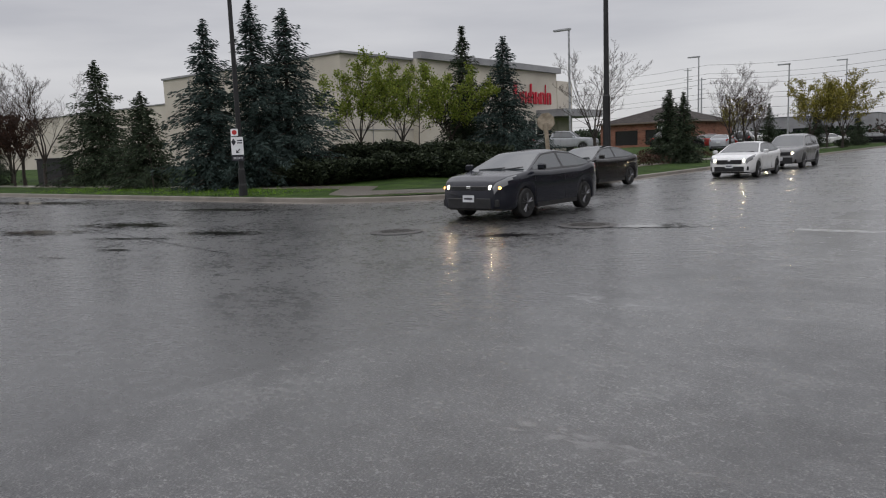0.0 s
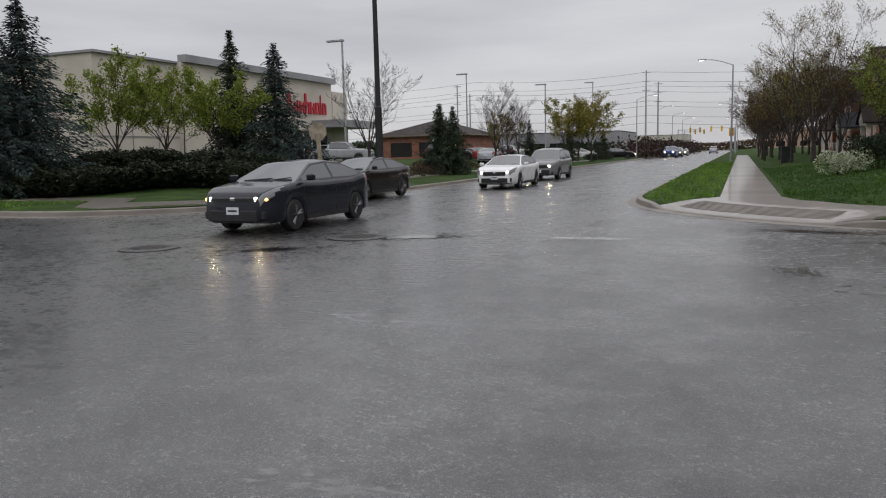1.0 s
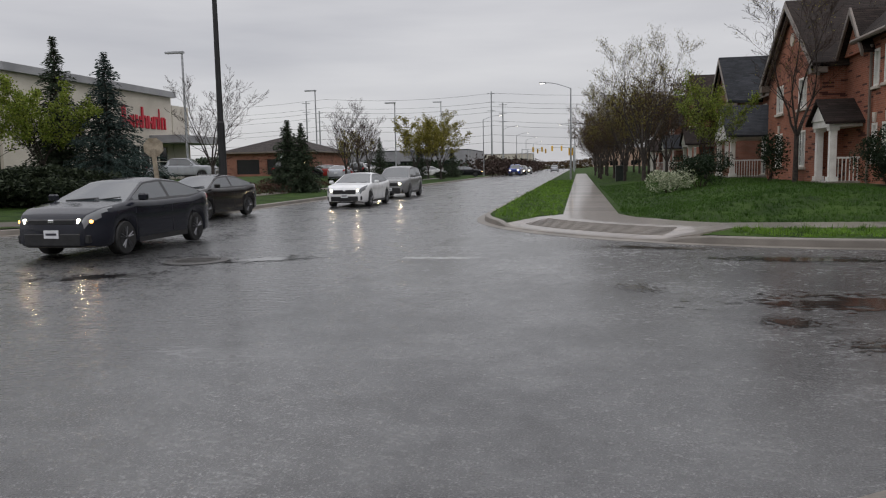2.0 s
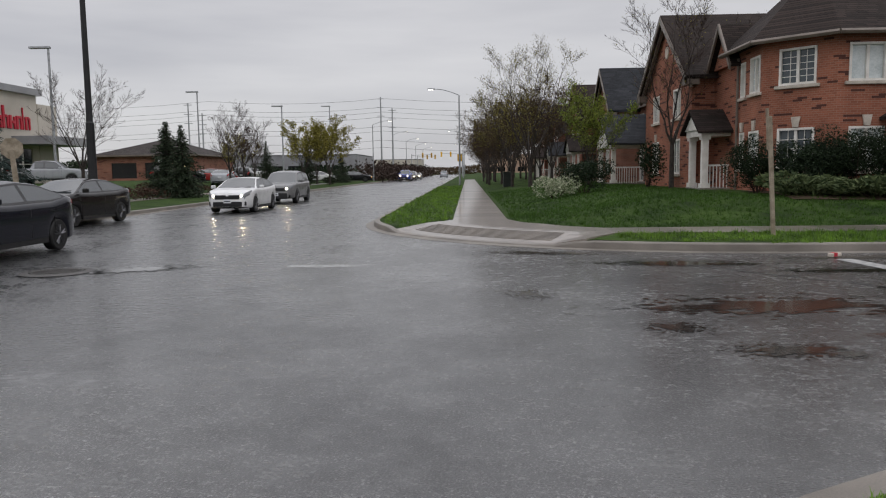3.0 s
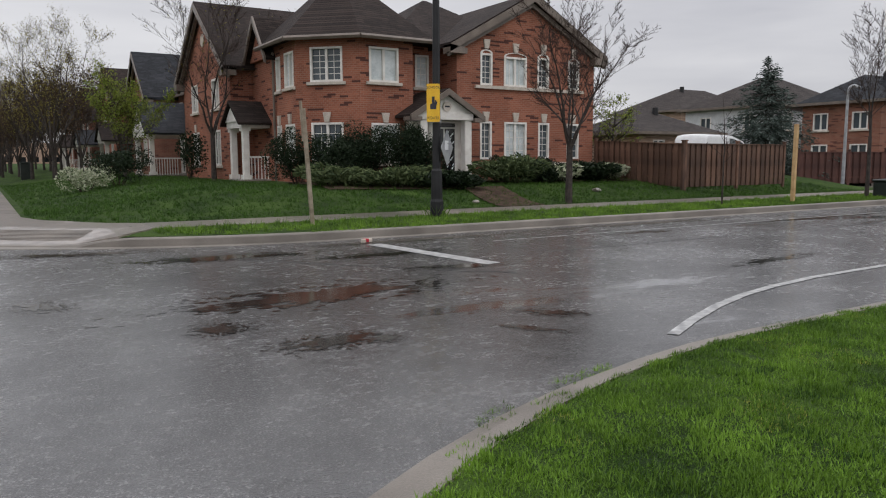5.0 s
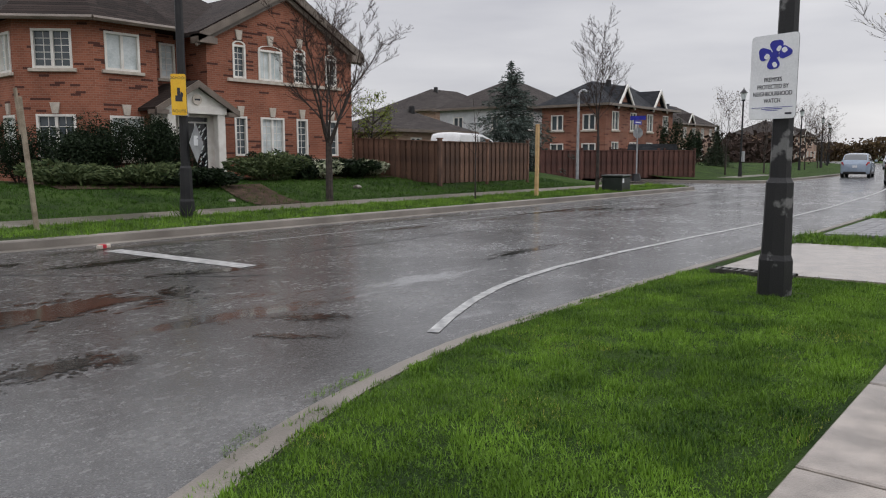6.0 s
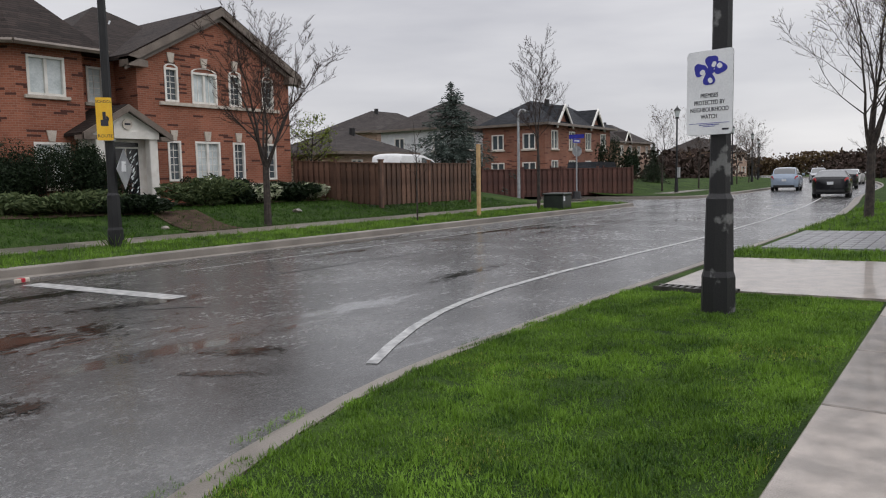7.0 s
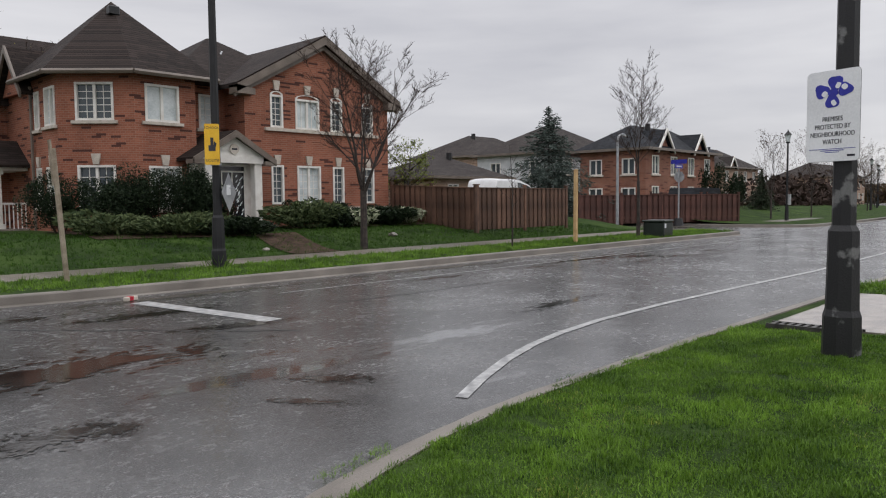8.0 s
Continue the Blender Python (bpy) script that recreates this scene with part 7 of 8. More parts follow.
# a power line, far down the main road: slim poles and the wires that they carry
line = thing("power_line", pose(-26, 230, 0), "far power line of slim poles and many wires", "power line")
for x, y, h in ((-0.5, 2, 24.5), (3.0, 2, 21.0), (-54, -15, 22), (-50, -15, 19), (86, 6, 24), (156, 10, 24)):
    bm = bmesh.new()
    tube(bm, (x, y, -0.2), (x, y, h), 0.30, 0.18, 8)
    pole_ob = part("pole", bm, M["galv"], line)
    for z in (h - 0.6, h - 3.2, h - 5.8):
        put_child(pole_ob, "crossarm", boxm(x - 1.2, x + 1.2, y - 0.08, y + 0.08, z - 0.08, z + 0.08), M["galv"])
for k, z in enumerate((24.0, 21.4, 20.0, 18.4, 15.6, 14.2, 11.4, 9.2)):
    bm = bmesh.new()
    xs = [-234, -144, -54, 0, 86, 156, 246]
    for a, b in zip(xs, xs[1:]):
        prev = None
        for i in range(7):
            f = i / 6
            q = Vector((a + (b - a) * f, 2 + (k % 3) * 0.3, z - 8.8 * f * (1 - f) * ((b - a) / 100)))
            if prev is not None:
                tube(bm, prev, q, 0.04, n=3)
            prev = q
    part("wire", bm, M["black_plastic"], line)

# traffic signals at the far crossing
for x, y, yaw in ((-15.2, 205, 0), (-1.4, 196, 180), (-15.2, 228, 0)):
    t = thing("traffic_signal", pose(x, y, 0.1, 0, 0, yaw), "traffic signal on a long mast arm at the far crossing", "traffic signal", "traffic signals")
    bm = bmesh.new()
    tube(bm, (0, 0, 0), (0, 0, 6.2), 0.14, 0.1, 8)
    part("mast", bm, M["galv"], t)
    bm = bmesh.new()
    tube(bm, (0, 0, 5.9), (5.5, 0, 6.1), 0.08, 0.06, 6)
    part("arm", bm, M["galv"], t)
    for px in (3.0, 5.4):
        hd = part("signal_head", boxm(px - 0.22, px + 0.22, -0.2, 0.12, 5.2, 6.5, 0.02), M["yellow"], t)
        for kk, zz in enumerate((6.25, 5.85, 5.45)):
            bm = bmesh.new()
            tube(bm, (px, -0.2, zz), (px, -0.26, zz), 0.13, n=12)
            put_child(hd, "signal_lens", bm, M["black_plastic"])


# ---- fences, boxes and small street furniture ----
def board_fence(name, p0, p1, z0, z1, h, mat, label, step=0.15):
    """Vertical boards on alternate sides of two rails, with posts; each board is a piece."""
    a, b = Vector((*p0, 0)), Vector((*p1, 0))
    d = b - a
    L = d.length
    yaw = math.degrees(math.atan2(d.y, d.x))
    t = thing(name, pose(p0[0], p0[1], 0, 0, 0, yaw), label, "fence", "board fences")
    n = int(L / step)
    base = None
    for k in range(n):
        z = z0 + (z1 - z0) * k / n
        if base is None:
            base = part("fence_board", boxm(-0.03, step + 0.03, -0.011, 0.011, 0.05, h, 0.004), mat, t)
            ob = base
        else:
            ob = new("fence_board", base.data)
            ob.parent = t
        ob.location = (k * step, 0.03 if k % 2 else -0.03, z)
    for q in (0.35, h - 0.25):
        bm = bmesh.new()
        prism(bm, [(0, z0 + q - 0.045), (L, z1 + q - 0.045), (L, z1 + q + 0.045), (0, z0 + q + 0.045)], "y", -0.018, 0.018)
        part("rail", bm, mat, t)
    bm = bmesh.new()
    prism(bm, [(0, z0 + h), (L, z1 + h), (L, z1 + h + 0.04), (0, z0 + h + 0.04)], "y", -0.07, 0.07)
    part("cap_rail", bm, mat, t)
    m = max(1, round(L / 2.4))
    for k in range(m + 1):
        z = z0 + (z1 - z0) * k / m
        u = L * k / m
        bm = boxm(u - 0.055, u + 0.055, -0.055, 0.055, z - 0.1, z + h + 0.12, 0.01)
        box(bm, u - 0.075, u + 0.075, -0.075, 0.075, z + h + 0.12, z + h + 0.16)
        part("post", bm, mat, t)
    return t


board_fence("board_fence", (22.3, 25.2), (22.3, 20.6), 0.62, 0.42, 1.62, M["fence"], "weathered reddish cedar board fence beside the house")
board_fence("board_fence", (22.4, 20.6), (28.4, 20.6), 0.42, 0.42, 1.62, M["fence"], "weathered reddish cedar board fence along the lawn")
board_fence("board_fence", (35.4, 24.4), (44.6, 19.4), 0.2, 0.2, 1.6, M["fence_r"], "oxblood-stained board fence of the next garden", 0.18)
board_fence("board_fence", (44.6, 19.4), (46.6, 26), 0.2, 0.35, 1.6, M["fence_r"], "oxblood-stained board fence turning the corner", 0.18)
t = thing("gazebo_roof", pose(45.8, 22.6, 0.3), "low dark shed top behind the fence", "shed")
bm = bmesh.new()
prism(bm, [(-1.6, 1.5), (1.6, 1.5), (1.4, 1.95), (-1.4, 1.95)], "y", -1, 1)
part("roof", bm, M["shingle_d"], t)
part("wall", boxm(-1.4, 1.4, -0.8, 0.8, -0.2, 1.5), M["fence_r"], t)

t = thing("utility_box", pose(27.1, 15.6, 0.2, 0, 0, 8), "low dark green utility cabinet with a white label", "utility box")
part("body", boxm(-0.52, 0.52, -0.4, 0.4, -0.05, 0.50, 0.03), M["box_green"], t)
part("lid", boxm(-0.56, 0.56, -0.44, 0.44, 0.50, 0.58, 0.03), M["box_green"], t)
part("label_plate", boxm(-0.45, -0.28, -0.41, -0.40, 0.28, 0.45), M["white_sign"], t)
t = thing("street_sign", pose(38.5, 20.2, 0.2), "grey post with blue street name blades", "sign")
bm = bmesh.new()
tube(bm, (0, 0, -0.1), (0, 0, 3.0), 0.045, n=8)
part("post", bm, M["galv"], t)
part("name_blade", boxm(-0.45, 0.45, -0.01, 0.01, 3.0, 3.22), M["blue_ink"], t)
part("name_blade", boxm(-0.01, 0.01, -0.45, 0.45, 3.24, 3.46), M["blue_ink"], t)
part("blade_bar", boxm(-0.3, 0.3, -0.015, -0.011, 3.08, 3.14), M["white_sign"], t)
bm = bmesh.new()
prism(bm, [(0.3 * math.cos(radians(22.5 + 45 * k)), 2.55 + 0.3 * math.sin(radians(22.5 + 45 * k))) for k in range(8)], "x", 0.05, 0.056)
part("stop_sign_edge", bm, M["galv"], t, "stop sign seen nearly edge-on")
bm = bmesh.new()
tube(bm, (0, 0, -0.05), (0, 0, 0.35), 0.28, 0.2, 10)
part("footing", bm, M["black_plastic"], t)
t = thing("street_lamp", pose(34.2, 21.4, 0.2, 0, 0, 0), "pale lamp pole with a short bent arm", "street lamp")
bm = bmesh.new()
tube(bm, (0, 0, -0.1), (0, 0, 4.3), 0.085, 0.06, 8)
pts = [Vector((0.5 * (1 - math.cos(a)), 0, 4.3 + 0.35 * math.sin(a))) for a in [1.9 * k / 6 for k in range(7)]]
for a, b in zip(pts, pts[1:]):
    tube(bm, a, b, 0.055, n=6)
part("mast", bm, M["galv"], t)
part("luminaire", boxm(0.45, 0.85, -0.1, 0.1, 4.53, 4.64, 0.02), M["galv"], t)

t = thing("fire_hydrant", pose(21.6, 3.78, 0.17, 0, 0, 200), "red fire hydrant with a blue ring cap on the verge", "hydrant")
bm = bmesh.new()
tube(bm, (0, 0, -0.05), (0, 0, 0.06), 0.15, 0.15, 14)
tube(bm, (0, 0, 0.06), (0, 0, 0.52), 0.105, 0.10, 14)
tube(bm, (0, 0, 0.52), (0, 0, 0.57), 0.135, 0.135, 14)
part("barrel", bm, M["red"], t)
bm = bmesh.new()
tube(bm, (0, 0, 0.57), (0, 0, 0.66), 0.12, 0.05, 14)
tube(bm, (0, 0, 0.66), (0, 0, 0.71), 0.025, 0.025, 6)
part("bonnet", bm, M["red"], t)
for a in (0, 90, 180):
    c, s = math.cos(radians(a)), math.sin(radians(a))
    bm = bmesh.new()
    tube(bm, (0.08 * c, 0.08 * s, 0.42), (0.17 * c, 0.17 * s, 0.42), 0.06 if a != 90 else 0.075, n=10)
    part("outlet", bm, M["red"] if a != 0 else M["blue_ink"], t)

t = thing("litter_carton", pose(6.12, 14.05, 0.005, 0, 0, 25), "crumpled red and white carton in the gutter", "litter")
part("carton", boxm(-0.13, 0.13, -0.04, 0.04, 0.0, 0.07, 0.012), M["stone"], t)
part("red_stripe", boxm(-0.06, 0.02, -0.043, 0.043, 0.01, 0.073), M["sign_red"], t)
for k, (x, y, s) in enumerate(((18.3, 20.9, 0.16), (12.5, 19.8, 0.11))):
    bm = bmesh.new()
    bmesh.ops.create_icosphere(bm, subdivisions=2, radius=s)
    for v in bm.verts:
        v.co = v.co * (1 + 0.25 * noise.noise(v.co * 9 + Vector((k, 0, 0))))
        v.co.z *= 0.55
    tagged(part("stone", bm, M["concrete"], smooth=False), "pale garden stone lying in the grass", "stone", "stones on the lawn").location = (x, y, NEH(x, y) + s * 0.3)
t = thing("service_cabinet", pose(-48.6, 21.8, NWH(-48.6, 21.8), 0, 0, 20), "large dark service cabinet among shrubs", "cabinet")
part("body", boxm(-1.0, 1.0, -0.5, 0.5, -0.1, 1.6, 0.03), M["black_plastic"], t)
part("lid", boxm(-1.05, 1.05, -0.55, 0.55, 1.6, 1.7, 0.02), M["black_plastic"], t)
t = thing("utility_box", pose(2.9, 57.0, NEH(2.9, 57)), "dark upright utility cabinet beside the pavement", "utility box")
part("body", boxm(-0.35, 0.35, -0.3, 0.3, -0.05, 1.05, 0.03), M["box_green"], t)
part("lid", boxm(-0.38, 0.38, -0.33, 0.33, 1.05, 1.12, 0.02), M["box_green"], t)


# ---- vehicles ----
KINDS = dict(
    sedan=dict(L=4.62, W=1.78, wb=2.70, r=0.325, low=0.22, top=((2.31, 0.66), (2.25, 0.80), (1.95, 0.91), (1.05, 1.02), (0.2, 0.99), (-1.2, 1.01), (-1.75, 1.09), (-2.2, 1.08), (-2.31, 0.94)), cab=((1.25, 1.0), (0.30, 1.43), (-0.40, 1.48), (-1.05, 1.42), (-1.95, 1.08)), wt=0.56),
    hatch=dict(L=4.5, W=1.80, wb=2.70, r=0.335, low=0.20, top=((2.25, 0.62), (2.19, 0.77), (1.88, 0.87), (1.1, 0.96), (0.2, 0.95), (-1.2, 0.99), (-1.85, 1.06), (-2.15, 1.02), (-2.25, 0.85)), cab=((1.2, 0.92), (0.25, 1.38), (-0.45, 1.42), (-1.15, 1.35), (-2.05, 1.06)), wt=0.57),
    suv=dict(L=4.6, W=1.86, wb=2.70, r=0.36, low=0.27, top=((2.3, 0.66), (2.22, 0.86), (1.9, 0.97), (1.05, 1.06), (0.2, 1.06), (-1.4, 1.10), (-2.0, 1.12), (-2.2, 1.08), (-2.3, 0.9)), cab=((1.15, 1.05), (0.35, 1.62), (-0.6, 1.70), (-1.75, 1.62), (-2.2, 1.10)), wt=0.66),
    pickup=dict(L=5.8, W=1.98, wb=3.6, r=0.40, low=0.36, top=((2.9, 0.8), (2.82, 1.05), (2.4, 1.14), (1.3, 1.2), (0.4, 1.2), (-0.6, 1.22), (-1.2, 1.22), (-2.7, 1.22), (-2.9, 1.18)), cab=((1.35, 1.18), (0.6, 1.82), (-0.1, 1.88), (-0.95, 1.84), (-1.15, 1.22)), wt=0.70),
    van=dict(L=5.6, W=2.0, wb=3.4, r=0.36, low=0.3, top=((2.8, 0.75), (2.72, 1.0), (2.4, 1.15), (1.9, 1.3), (0.4, 1.34), (-1.4, 1.34), (-2.4, 1.34), (-2.75, 1.34), (-2.8, 1.2)), cab=((2.0, 1.28), (1.1, 2.25), (0.0, 2.5), (-2.4, 2.5), (-2.78, 1.34)), wt=0.84),
)


def car(kind, colour, x, y, yaw, label, lights=False, z=0.0, name="car", group="cars", sub="car"):
    """A car of a kind, its nose towards +x before the turn."""
    K = KINDS[kind]
    t = thing(name, pose(x, y, z, 0, 0, yaw), label, sub, group)
    L, W, r = K["L"], K["W"], K["r"]
    hw = W / 2
    ax = K["wb"] / 2
    tx, tz = np.array(K["top"])[::-1].T
    A, B, Mi, C, D = K["cab"]
    cabx, cabz = np.array(K["cab"])[::-1].T
    dense = np.linspace(-L / 2, L / 2, 400)

    def eased(px, pz, width):
        """A line through points with its corners rounded off."""
        z = np.interp(dense, px, pz)
        k = np.hanning(width)
        pad = np.concatenate([np.full(width, z[0]), z, np.full(width, z[-1])])
        return np.convolve(pad, k / k.sum(), "same")[width:-width]

    shoulder, roofline = eased(tx, tz, 17), eased(cabx, cabz, 31)
    wt = K["wt"]
    rise = Mi[1] - A[1]
    xs = sorted(set([round(L / 2 - 0.006 * k * k, 4) for k in range(5)] + [round(-L / 2 + 0.006 * k * k, 4) for k in range(5)] + [round(-L / 2 + 0.1 + (L - 0.2) * k / 84, 4) for k in range(85)]), reverse=True)
    verts = []
    for px in xs:
        e = abs(px) / (L / 2)
        w = hw * (1 - 0.26 * max(0, (e - 0.66) / 0.34) ** 2.6)
        zs = float(np.interp(px, dense, shoulder))
        low = K["low"] + 0.05 * max(0, (e - 0.84) / 0.16) ** 1.5
        for c in (ax, -ax):
            if abs(px - c) < r + 0.045:
                low = max(low, r * 0.9 + math.sqrt((r + 0.045) ** 2 - (px - c) ** 2))
        zr = max(float(np.interp(px, dense, roofline)) if D[0] < px < A[0] else 0.0, zs + 0.035)
        up_ = max(0.0, min(1.0, (zr - zs - 0.035) / rise))
        rail_w = w * 0.92 + (wt - w * 0.92) * up_
        rail_z = zs + 0.012 + max(0.0, zr - zs - 0.035) * 0.93
        crease = max(low + 0.05, zs - 0.13)
        side = [(w * 0.93, low), (w * 0.985, min(low + 0.05, crease))]
        side += [(w * f, max(low + 0.05, low + (crease - low) * g)) for f, g in ((1.0, 0.38), (1.004, 0.7), (0.998, 1.0))]
        side += [(w * 0.985, zs - 0.06), (w * 0.955, zs - 0.012), (w * 0.925, zs + 0.008)]
        side += [(w * 0.92 + (rail_w - w * 0.92) * f, zs + 0.012 + (rail_z - zs - 0.012) * f) for f in (0.12, 0.5, 0.9, 1.0)]
        side += [(rail_w * f, rail_z + (zr - rail_z) * g) for f, g in ((0.93, 0.35), (0.62, 0.85), (0.3, 0.97), (0.0, 1.0))]
        verts.append([(px, -q, h) for q, h in side] + [(px, q, h) for q, h in reversed(side[:-1])])
    n_ring = len(verts[0])
    half = n_ring // 2
    mid_x = (B[0] + C[0]) / 2 + 0.02
    bins = {}
    for i in range(len(xs) - 1):
        xm = (xs[i] + xs[i + 1]) / 2
        for k in range(n_ring - 1):
            quad = [verts[i][k], verts[i][k + 1], verts[i + 1][k + 1], verts[i + 1][k]]
            kk = k if k < half else n_ring - 2 - k
            s_ = "l" if k >= half else "r"
            zm = sum(q[2] for q in quad) / 4
            ym = abs(sum(q[1] for q in quad) / 4)
            tall = quad[1][2] - quad[0][2] if k < half else quad[0][2] - quad[1][2]
            nose = float(np.interp(xm, dense, shoulder))
            key = "body"
            if kk in (8, 9) and D[0] + 0.30 < xm < A[0] - 0.30 and tall > 0.03:
                if abs(xm - mid_x) <= 0.045:
                    key = "window_trim"
                else:
                    key = "side_window_" + s_ + ("f" if xm > mid_x else "b") if kind != "van" or xm > mid_x + 0.3 else "body"
            elif kk in (7, 10) and D[0] + 0.22 < xm < A[0] - 0.2 and kind != "van":
                key = "window_trim"
            elif kk >= 12 and B[0] - 0.02 < xm < A[0] - 0.05:
                key = "windscreen"
            elif kk >= 12 and D[0] + 0.08 < xm < C[0] + 0.05 and kind != "van":
                key = "rear_window"
            elif 4 <= kk <= 6 and L / 2 - 0.62 + 0.16 * (6 - kk) < xm < L / 2 - 0.01 and ym > hw * 0.45:
                key = "headlight_" + s_
            elif 4 <= kk <= 5 and -L / 2 + 0.004 < xm < -L / 2 + 0.34 and ym > hw * 0.4:
                key = "tail_lamp_" + s_
            bins.setdefault(key, []).append(quad)
    bins["body"] += [[tuple(v) for v in verts[0]], [tuple(v) for v in verts[-1][::-1]]]
    lamps = {}
    for key, quads in bins.items():
        bm = bmesh.new()
        for q in quads:
            bm.faces.new([bm.verts.new(v) for v in q])
        bmesh.ops.remove_doubles(bm, verts=bm.verts[:], dist=0.0004)
        bmesh.ops.dissolve_degenerate(bm, edges=bm.edges[:], dist=0.0004)
        base = key.rsplit("_", 1)[0] if key not in ("body", "windscreen", "rear_window", "window_trim") else key
        mat = {"body": colour, "window_trim": M["black_plastic"], "headlight": M["lamp_glass"], "tail_lamp": M["tail"]}.get(base, M["car_glass"])
        lamps[key] = part(base, bm, mat, t, smooth=True)
    # underbody and wheel wells, so that nothing shines through
    part("underbody", boxm(-L / 2 + 0.25, L / 2 - 0.25, -hw * 0.80, hw * 0.80, K["low"] - 0.02, K["low"] + 0.42), M["black_plastic"], t)
    for s in (-1, 1):
        part("wing_mirror", boxm(A[0] - 0.42, A[0] - 0.28, s * (hw + 0.02), s * (hw + 0.2), A[1] + 0.03, A[1] + 0.17, 0.03), colour, t)
        for px in (mid_x + 0.28, mid_x - 0.75):
            part("door_handle", boxm(px - 0.09, px + 0.09, s * (hw - 0.015), s * (hw + 0.012), 0.80 * A[1] + 0.03, 0.80 * A[1] + 0.06), colour, t)
        for px in (A[0] - 0.25, mid_x, D[0] + 0.75):
            part("door_gap", boxm(px - 0.006, px + 0.006, s * (hw * 0.985), s * (hw + 0.002), K["low"] + 0.12, A[1] - 0.1), M["black_plastic"], t)
        part("sill_trim", boxm(-ax + r + 0.1, ax - r - 0.1, s * hw * 0.93, s * hw * 0.995, K["low"] - 0.02, K["low"] + 0.08), M["black_plastic"], t)
        hl = lamps["headlight_" + ("l" if s > 0 else "r")]
        bm = bmesh.new()
        ly, lx = s * hw * 0.62, L / 2 - 0.075
        lz = float(np.interp(lx, dense, shoulder)) - 0.10
        bmesh.ops.create_uvsphere(bm, u_segments=12, v_segments=8, radius=0.08, matrix=Matrix.Translation((lx, ly, lz)))
        put_child(hl, "lens", bm, M["lamp_on"] if lights else M["glass"])
        if lights and kind == "sedan":
            put_child(hl, "indicator", boxm(lx - 0.22, lx - 0.02, s * hw * 0.74, s * hw * 0.85, lz - 0.02, lz + 0.035, 0.01), M["amber_on"])
        part("fog_lamp", boxm(L / 2 - 0.2, L / 2 - 0.015, s * hw * 0.70, s * hw * 0.82, 0.30, 0.46, 0.02), M["black_plastic"], t)
    zt = K["top"][1][1]
    part("grille", boxm(L / 2 - 0.12, L / 2 + 0.005, -hw * 0.56, hw * 0.56, zt - (0.24 if kind in ("hatch", "suv") else 0.16), zt - 0.05, 0.02), M["black_plastic"], t)
    part("lower_grille", boxm(L / 2 - 0.16, L / 2 + 0.014, -hw * 0.66, hw * 0.66, 0.24, zt - 0.30, 0.03), M["black_plastic"], t)
    part("badge", boxm(L / 2 - 0.02, L / 2 + 0.012, -0.07, 0.07, zt - 0.13, zt - 0.05, 0.02), M["chrome"], t)
    part("number_plate", boxm(L / 2 + 0.005, L / 2 + 0.022, -0.15, 0.15, 0.40, 0.55), M["plate"], t)
    part("plate_bar", boxm(L / 2 + 0.022, L / 2 + 0.024, -0.11, 0.11, 0.455, 0.495), M["dark_ink"], t)
    part("number_plate", boxm(-L / 2 - 0.022, -L / 2 - 0.002, -0.15, 0.15, 0.70, 0.85), M["plate"], t)
    part("rear_bumper", boxm(-L / 2 - 0.012, -L / 2 + 0.2, -hw * 0.74, hw * 0.74, 0.30, 0.44, 0.02), M["black_plastic"], t)
    for sx in (ax, -ax):
        for s in (-1, 1):
            bm = bmesh.new()
            y0, y1 = s * (hw - 0.22), s * (hw - 0.01)
            tube(bm, (sx, y0, r), (sx, s * (hw - 0.035), r), r, r, 28)
            tube(bm, (sx, s * (hw - 0.035), r), (sx, y1, r), r, r * 0.93, 28)
            wheel = part("wheel", bm, M["rubber"], t)
            bm = bmesh.new()
            tube(bm, (sx, y1, r), (sx, y1 + s * 0.004, r), r * 0.66, r * 0.66, 24)
            put_child(wheel, "wheel_disc", bm, M["black_plastic"])
            bm = bmesh.new()
            for k in range(5):
                a = 6.283 * k / 5 + 0.3
                for off in (-0.16, 0.16):
                    d0 = Vector((math.cos(a), 0, math.sin(a)))
                    d1 = Vector((math.cos(a + off), 0, math.sin(a + off)))
                    tube(bm, Vector((sx, y1 + s * 0.008, r)) + d0 * r * 0.1, Vector((sx, y1 + s * 0.008, r)) + d1 * r * 0.66, r * 0.055, r * 0.05, 4)
            tube(bm, (sx, y1, r), (sx, y1 + s * 0.02, r), r * 0.14, r * 0.12, 12)
            put_child(wheel, "rim", bm, M["rim"])
    if kind == "pickup":
        part("bed_floor", boxm(-2.75, -1.25, -0.8, 0.8, 1.2, 1.275), M["black_plastic"], t)
    bm = bmesh.new()
    tube(bm, (A[0] - 0.12, -0.55, A[1] + 0.05), (A[0] - 0.16, 0.15, A[1] + 0.09), 0.012, n=4)
    tube(bm, (A[0] - 0.12, 0.1, A[1] + 0.05), (A[0] - 0.18, 0.62, A[1] + 0.10), 0.012, n=4)
    part("wiper", bm, M["black_plastic"], t)
    return t


def lacquer(name, c, metal=0.3):
    m = surf(name, c, tuple(min(1, v * 1.12 + 0.002) for v in c), 3, 0.2, None, 0, 90, metal=0.0, coat=0.45)
    m.node_tree.nodes["Principled BSDF"].inputs["Specular IOR Level"].default_value = 0.1
    return m


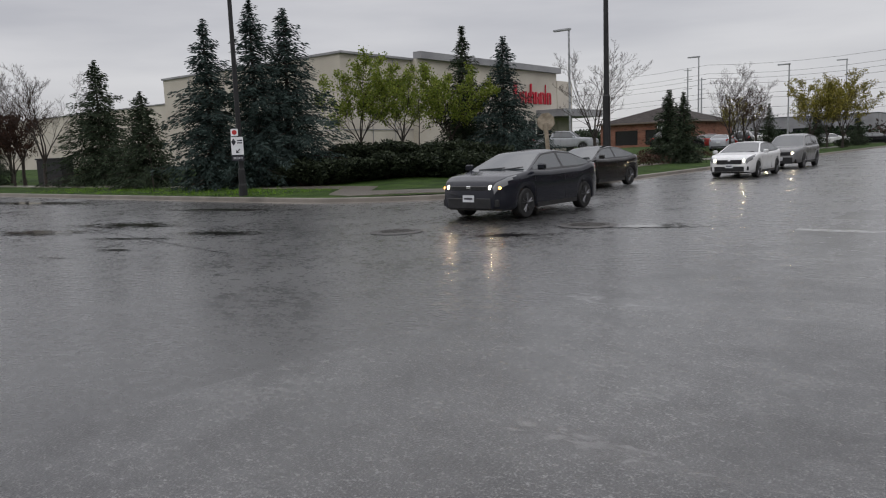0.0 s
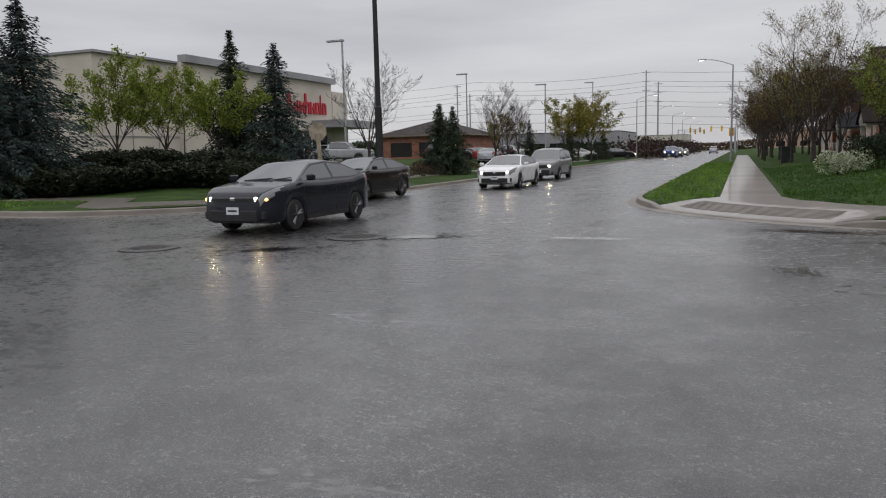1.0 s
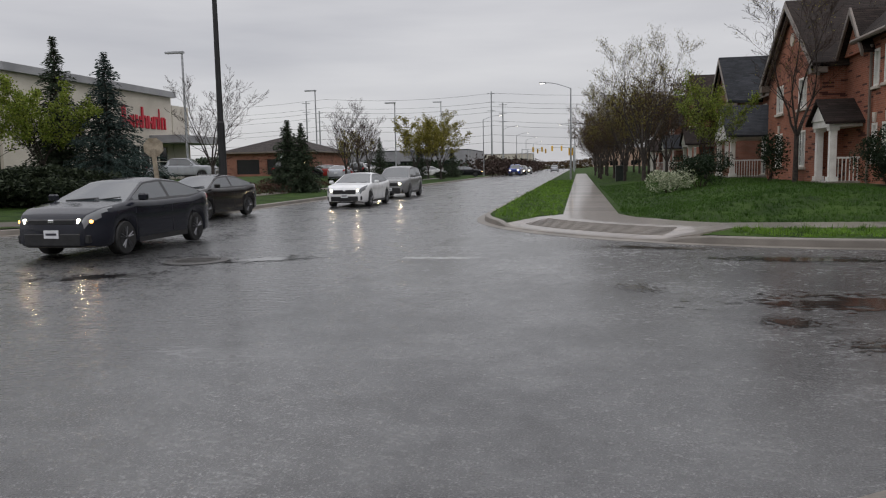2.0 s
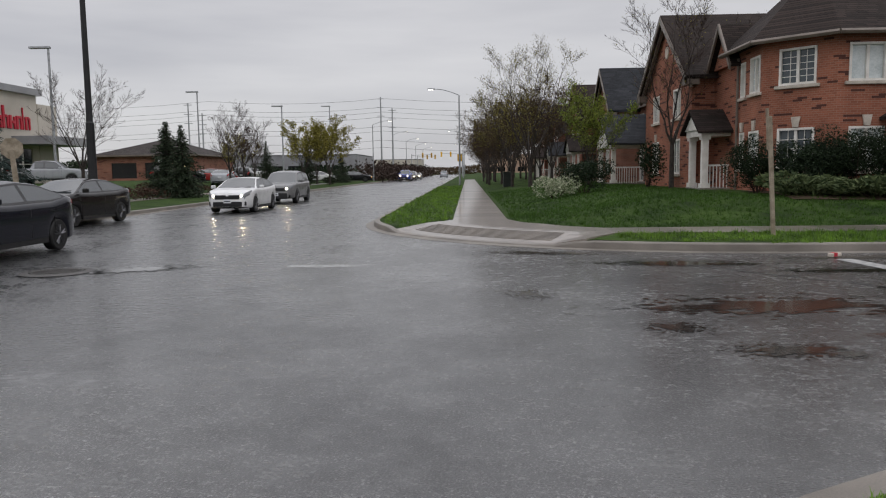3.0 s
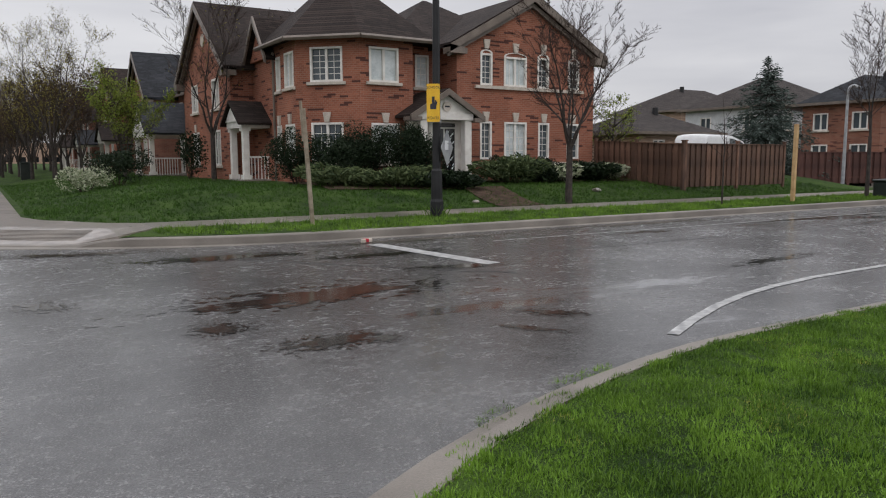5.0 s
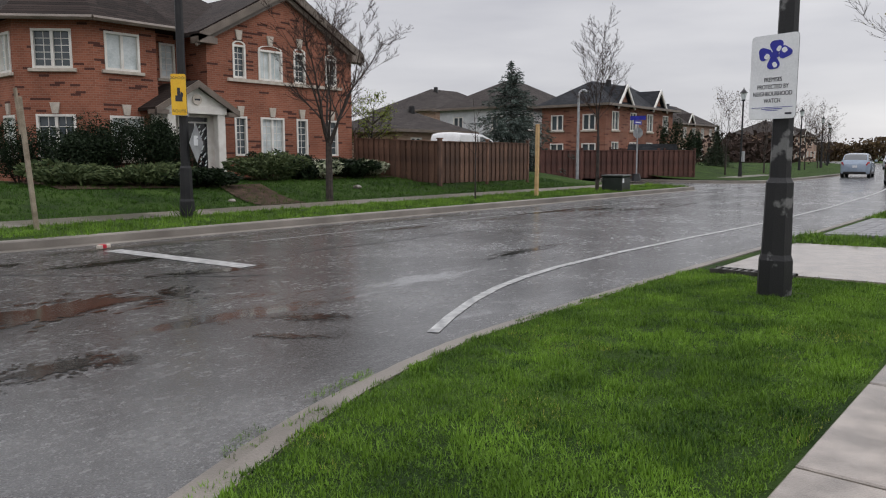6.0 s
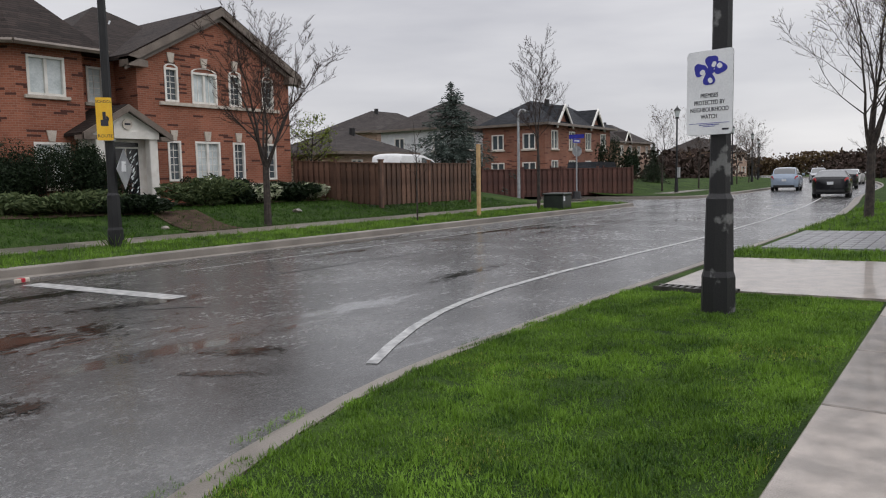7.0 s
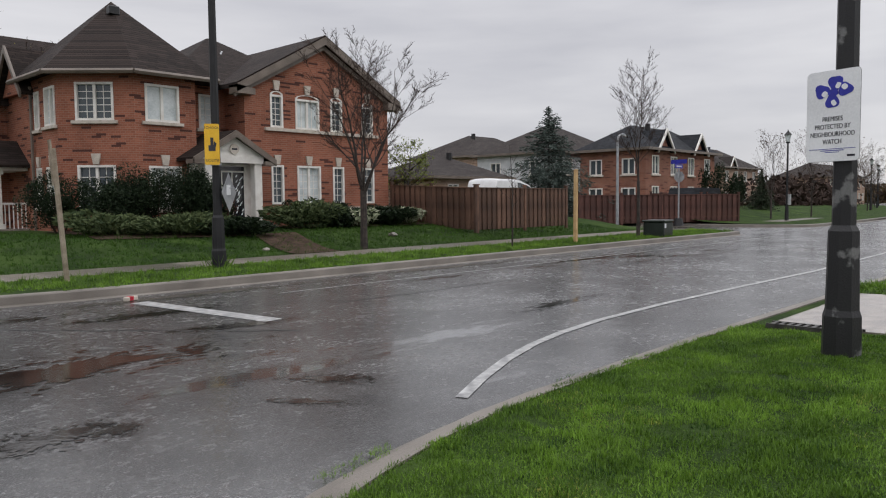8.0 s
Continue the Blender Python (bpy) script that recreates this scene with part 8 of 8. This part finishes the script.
P_SLATE, P_DARK, P_WHITE, P_GREY = lacquer("slate_lacquer", (0.011, 0.012, 0.018)), lacquer("dark_grey_lacquer", (0.011, 0.010, 0.010)), lacquer("white_lacquer", (0.62, 0.62, 0.62), 0), lacquer("grey_lacquer", (0.16, 0.16, 0.16))
P_SILVER, P_BLACK, P_BLUE, P_RED, P_ICE = lacquer("silver_lacquer", (0.33, 0.34, 0.36)), lacquer("black_lacquer", (0.008, 0.008, 0.010)), lacquer("blue_lacquer", (0.008, 0.035, 0.22)), lacquer("red_lacquer", (0.22, 0.02, 0.016)), lacquer("ice_blue_lacquer", (0.24, 0.29, 0.36))
car("sedan", P_SLATE, -9.62, 15.3, -90, "dark slate sedan with lit headlights on the wet road", True)
car("sedan", P_DARK, -12.85, 24.9, -94, "dark grey sedan turning off the main road")
car("hatch", P_WHITE, -9.6, 32.6, -90, "white hatchback with lit headlights waiting in the lane", True)
car("suv", P_GREY, -9.95, 41.4, -90, "grey sport utility car with lit headlights", True)
car("pickup", P_SILVER, -33.5, 60.0, 15, "silver crew-cab pickup truck parked by the store", False, NWH(-33.5, 60))
for kind, col, x, y, yaw, lab in (("suv", P_BLACK, -25.5, 66, 20, "black car parked in the store's lot"), ("hatch", P_RED, -25, 74, 20, "dull red car parked in the store's lot"), ("sedan", P_SILVER, -22.8, 70, 100, "silver car parked in the store's lot"), ("suv", P_DARK, -24.5, 82, 100, "dark car parked in the store's lot"), ("sedan", P_WHITE, -26.5, 92, 30, "white car parked in the store's lot"), ("sedan", P_WHITE, -20.5, 104, 10, "white car leaving the store's lot")):
    car(kind, col, x, y, yaw, lab, False, NWH(x, y) + 0.0)
car("sedan", P_BLACK, -15.8, 106, 5, "black sedan pulling out of a side entrance", True, NWH(-15.8, 106) + 0.02)
car("pickup", P_BLUE, -10.3, 124, -90, "bright blue pickup truck on the main road", True)
car("suv", P_DARK, -10.2, 136, -90, "dark car following on the main road", True)
car("sedan", P_GREY, -10.0, 148, -90, "grey sedan following on the main road", True)
car("suv", P_SILVER, -6.0, 190, 90, "pale car far down the main road")
car("sedan", P_BLACK, 46.0, 8.6, 5, "black sedan parked at the kerb with red tail lamps")
car("suv", P_ICE, 60.0, 13.6, 6, "pale blue sport utility car driving away on the wet street")
car("sedan", P_DARK, 66.0, 10.6, 8, "dark car parked further along the kerb")
car("suv", P_BLACK, 47.0, 1.6, 90, "black car standing on a driveway", False, 0.2)
car("van", P_WHITE, 62.0, 3.4, 0, "white van parked beyond the driveway", False, 0.2)
car("sedan", P_WHITE, 82.0, 12.0, 0, "white car far along the side street")
car("suv", P_SILVER, 98.0, 17.5, 190, "silver car coming along the side street", True)
car("van", P_WHITE, 31.8, 26.6, 10, "white van parked behind the board fence", False, 0.2)


def school_bus(x, y, yaw):
    t = thing("school_bus", pose(x, y, 0.2, 0, 0, yaw), "yellow school bus standing on a far driveway", "bus")
    part("body", boxm(-4.5, 3.0, -1.2, 1.2, 0.6, 2.95, 0.15), M["bus"], t)
    part("bonnet", boxm(3.0, 4.4, -1.0, 1.0, 0.6, 1.6, 0.12), M["bus"], t)
    part("rub_rail", boxm(-4.5, 3.0, -1.23, 1.23, 1.35, 1.43), M["black_plastic"], t)
    for k in range(7):
        for s in (-1, 1):
            part("window", boxm(-4.2 + k, -3.4 + k, s * 1.195, s * 1.215, 1.75, 2.45), M["dark_glass"], t)
    for px in (-2.8, 3.4):
        for s in (-1, 1):
            bm = bmesh.new()
            tube(bm, (px, s * 0.85, 0.45), (px, s * 1.16, 0.45), 0.48, n=20)
            part("wheel", bm, M["rubber"], t)


school_bus(88, 5.0, 80)
# mouth of the cross street beside the far fence
bm = bmesh.new()
f = face(bm, (32.6, 14.3, 0.004), (46, 14.3, 0.004), (43.8, 19.2, 0.004), (35.2, 24.0, 0.004), (31.5, 40, 0.004), (28, 40, 0.004), (32.2, 19, 0.004))
bmesh.ops.triangulate(bm, faces=[f])
tagged(part("side_road", bm, M["asphalt"]), "wet asphalt mouth of a small cross street", "road", kind="structure")
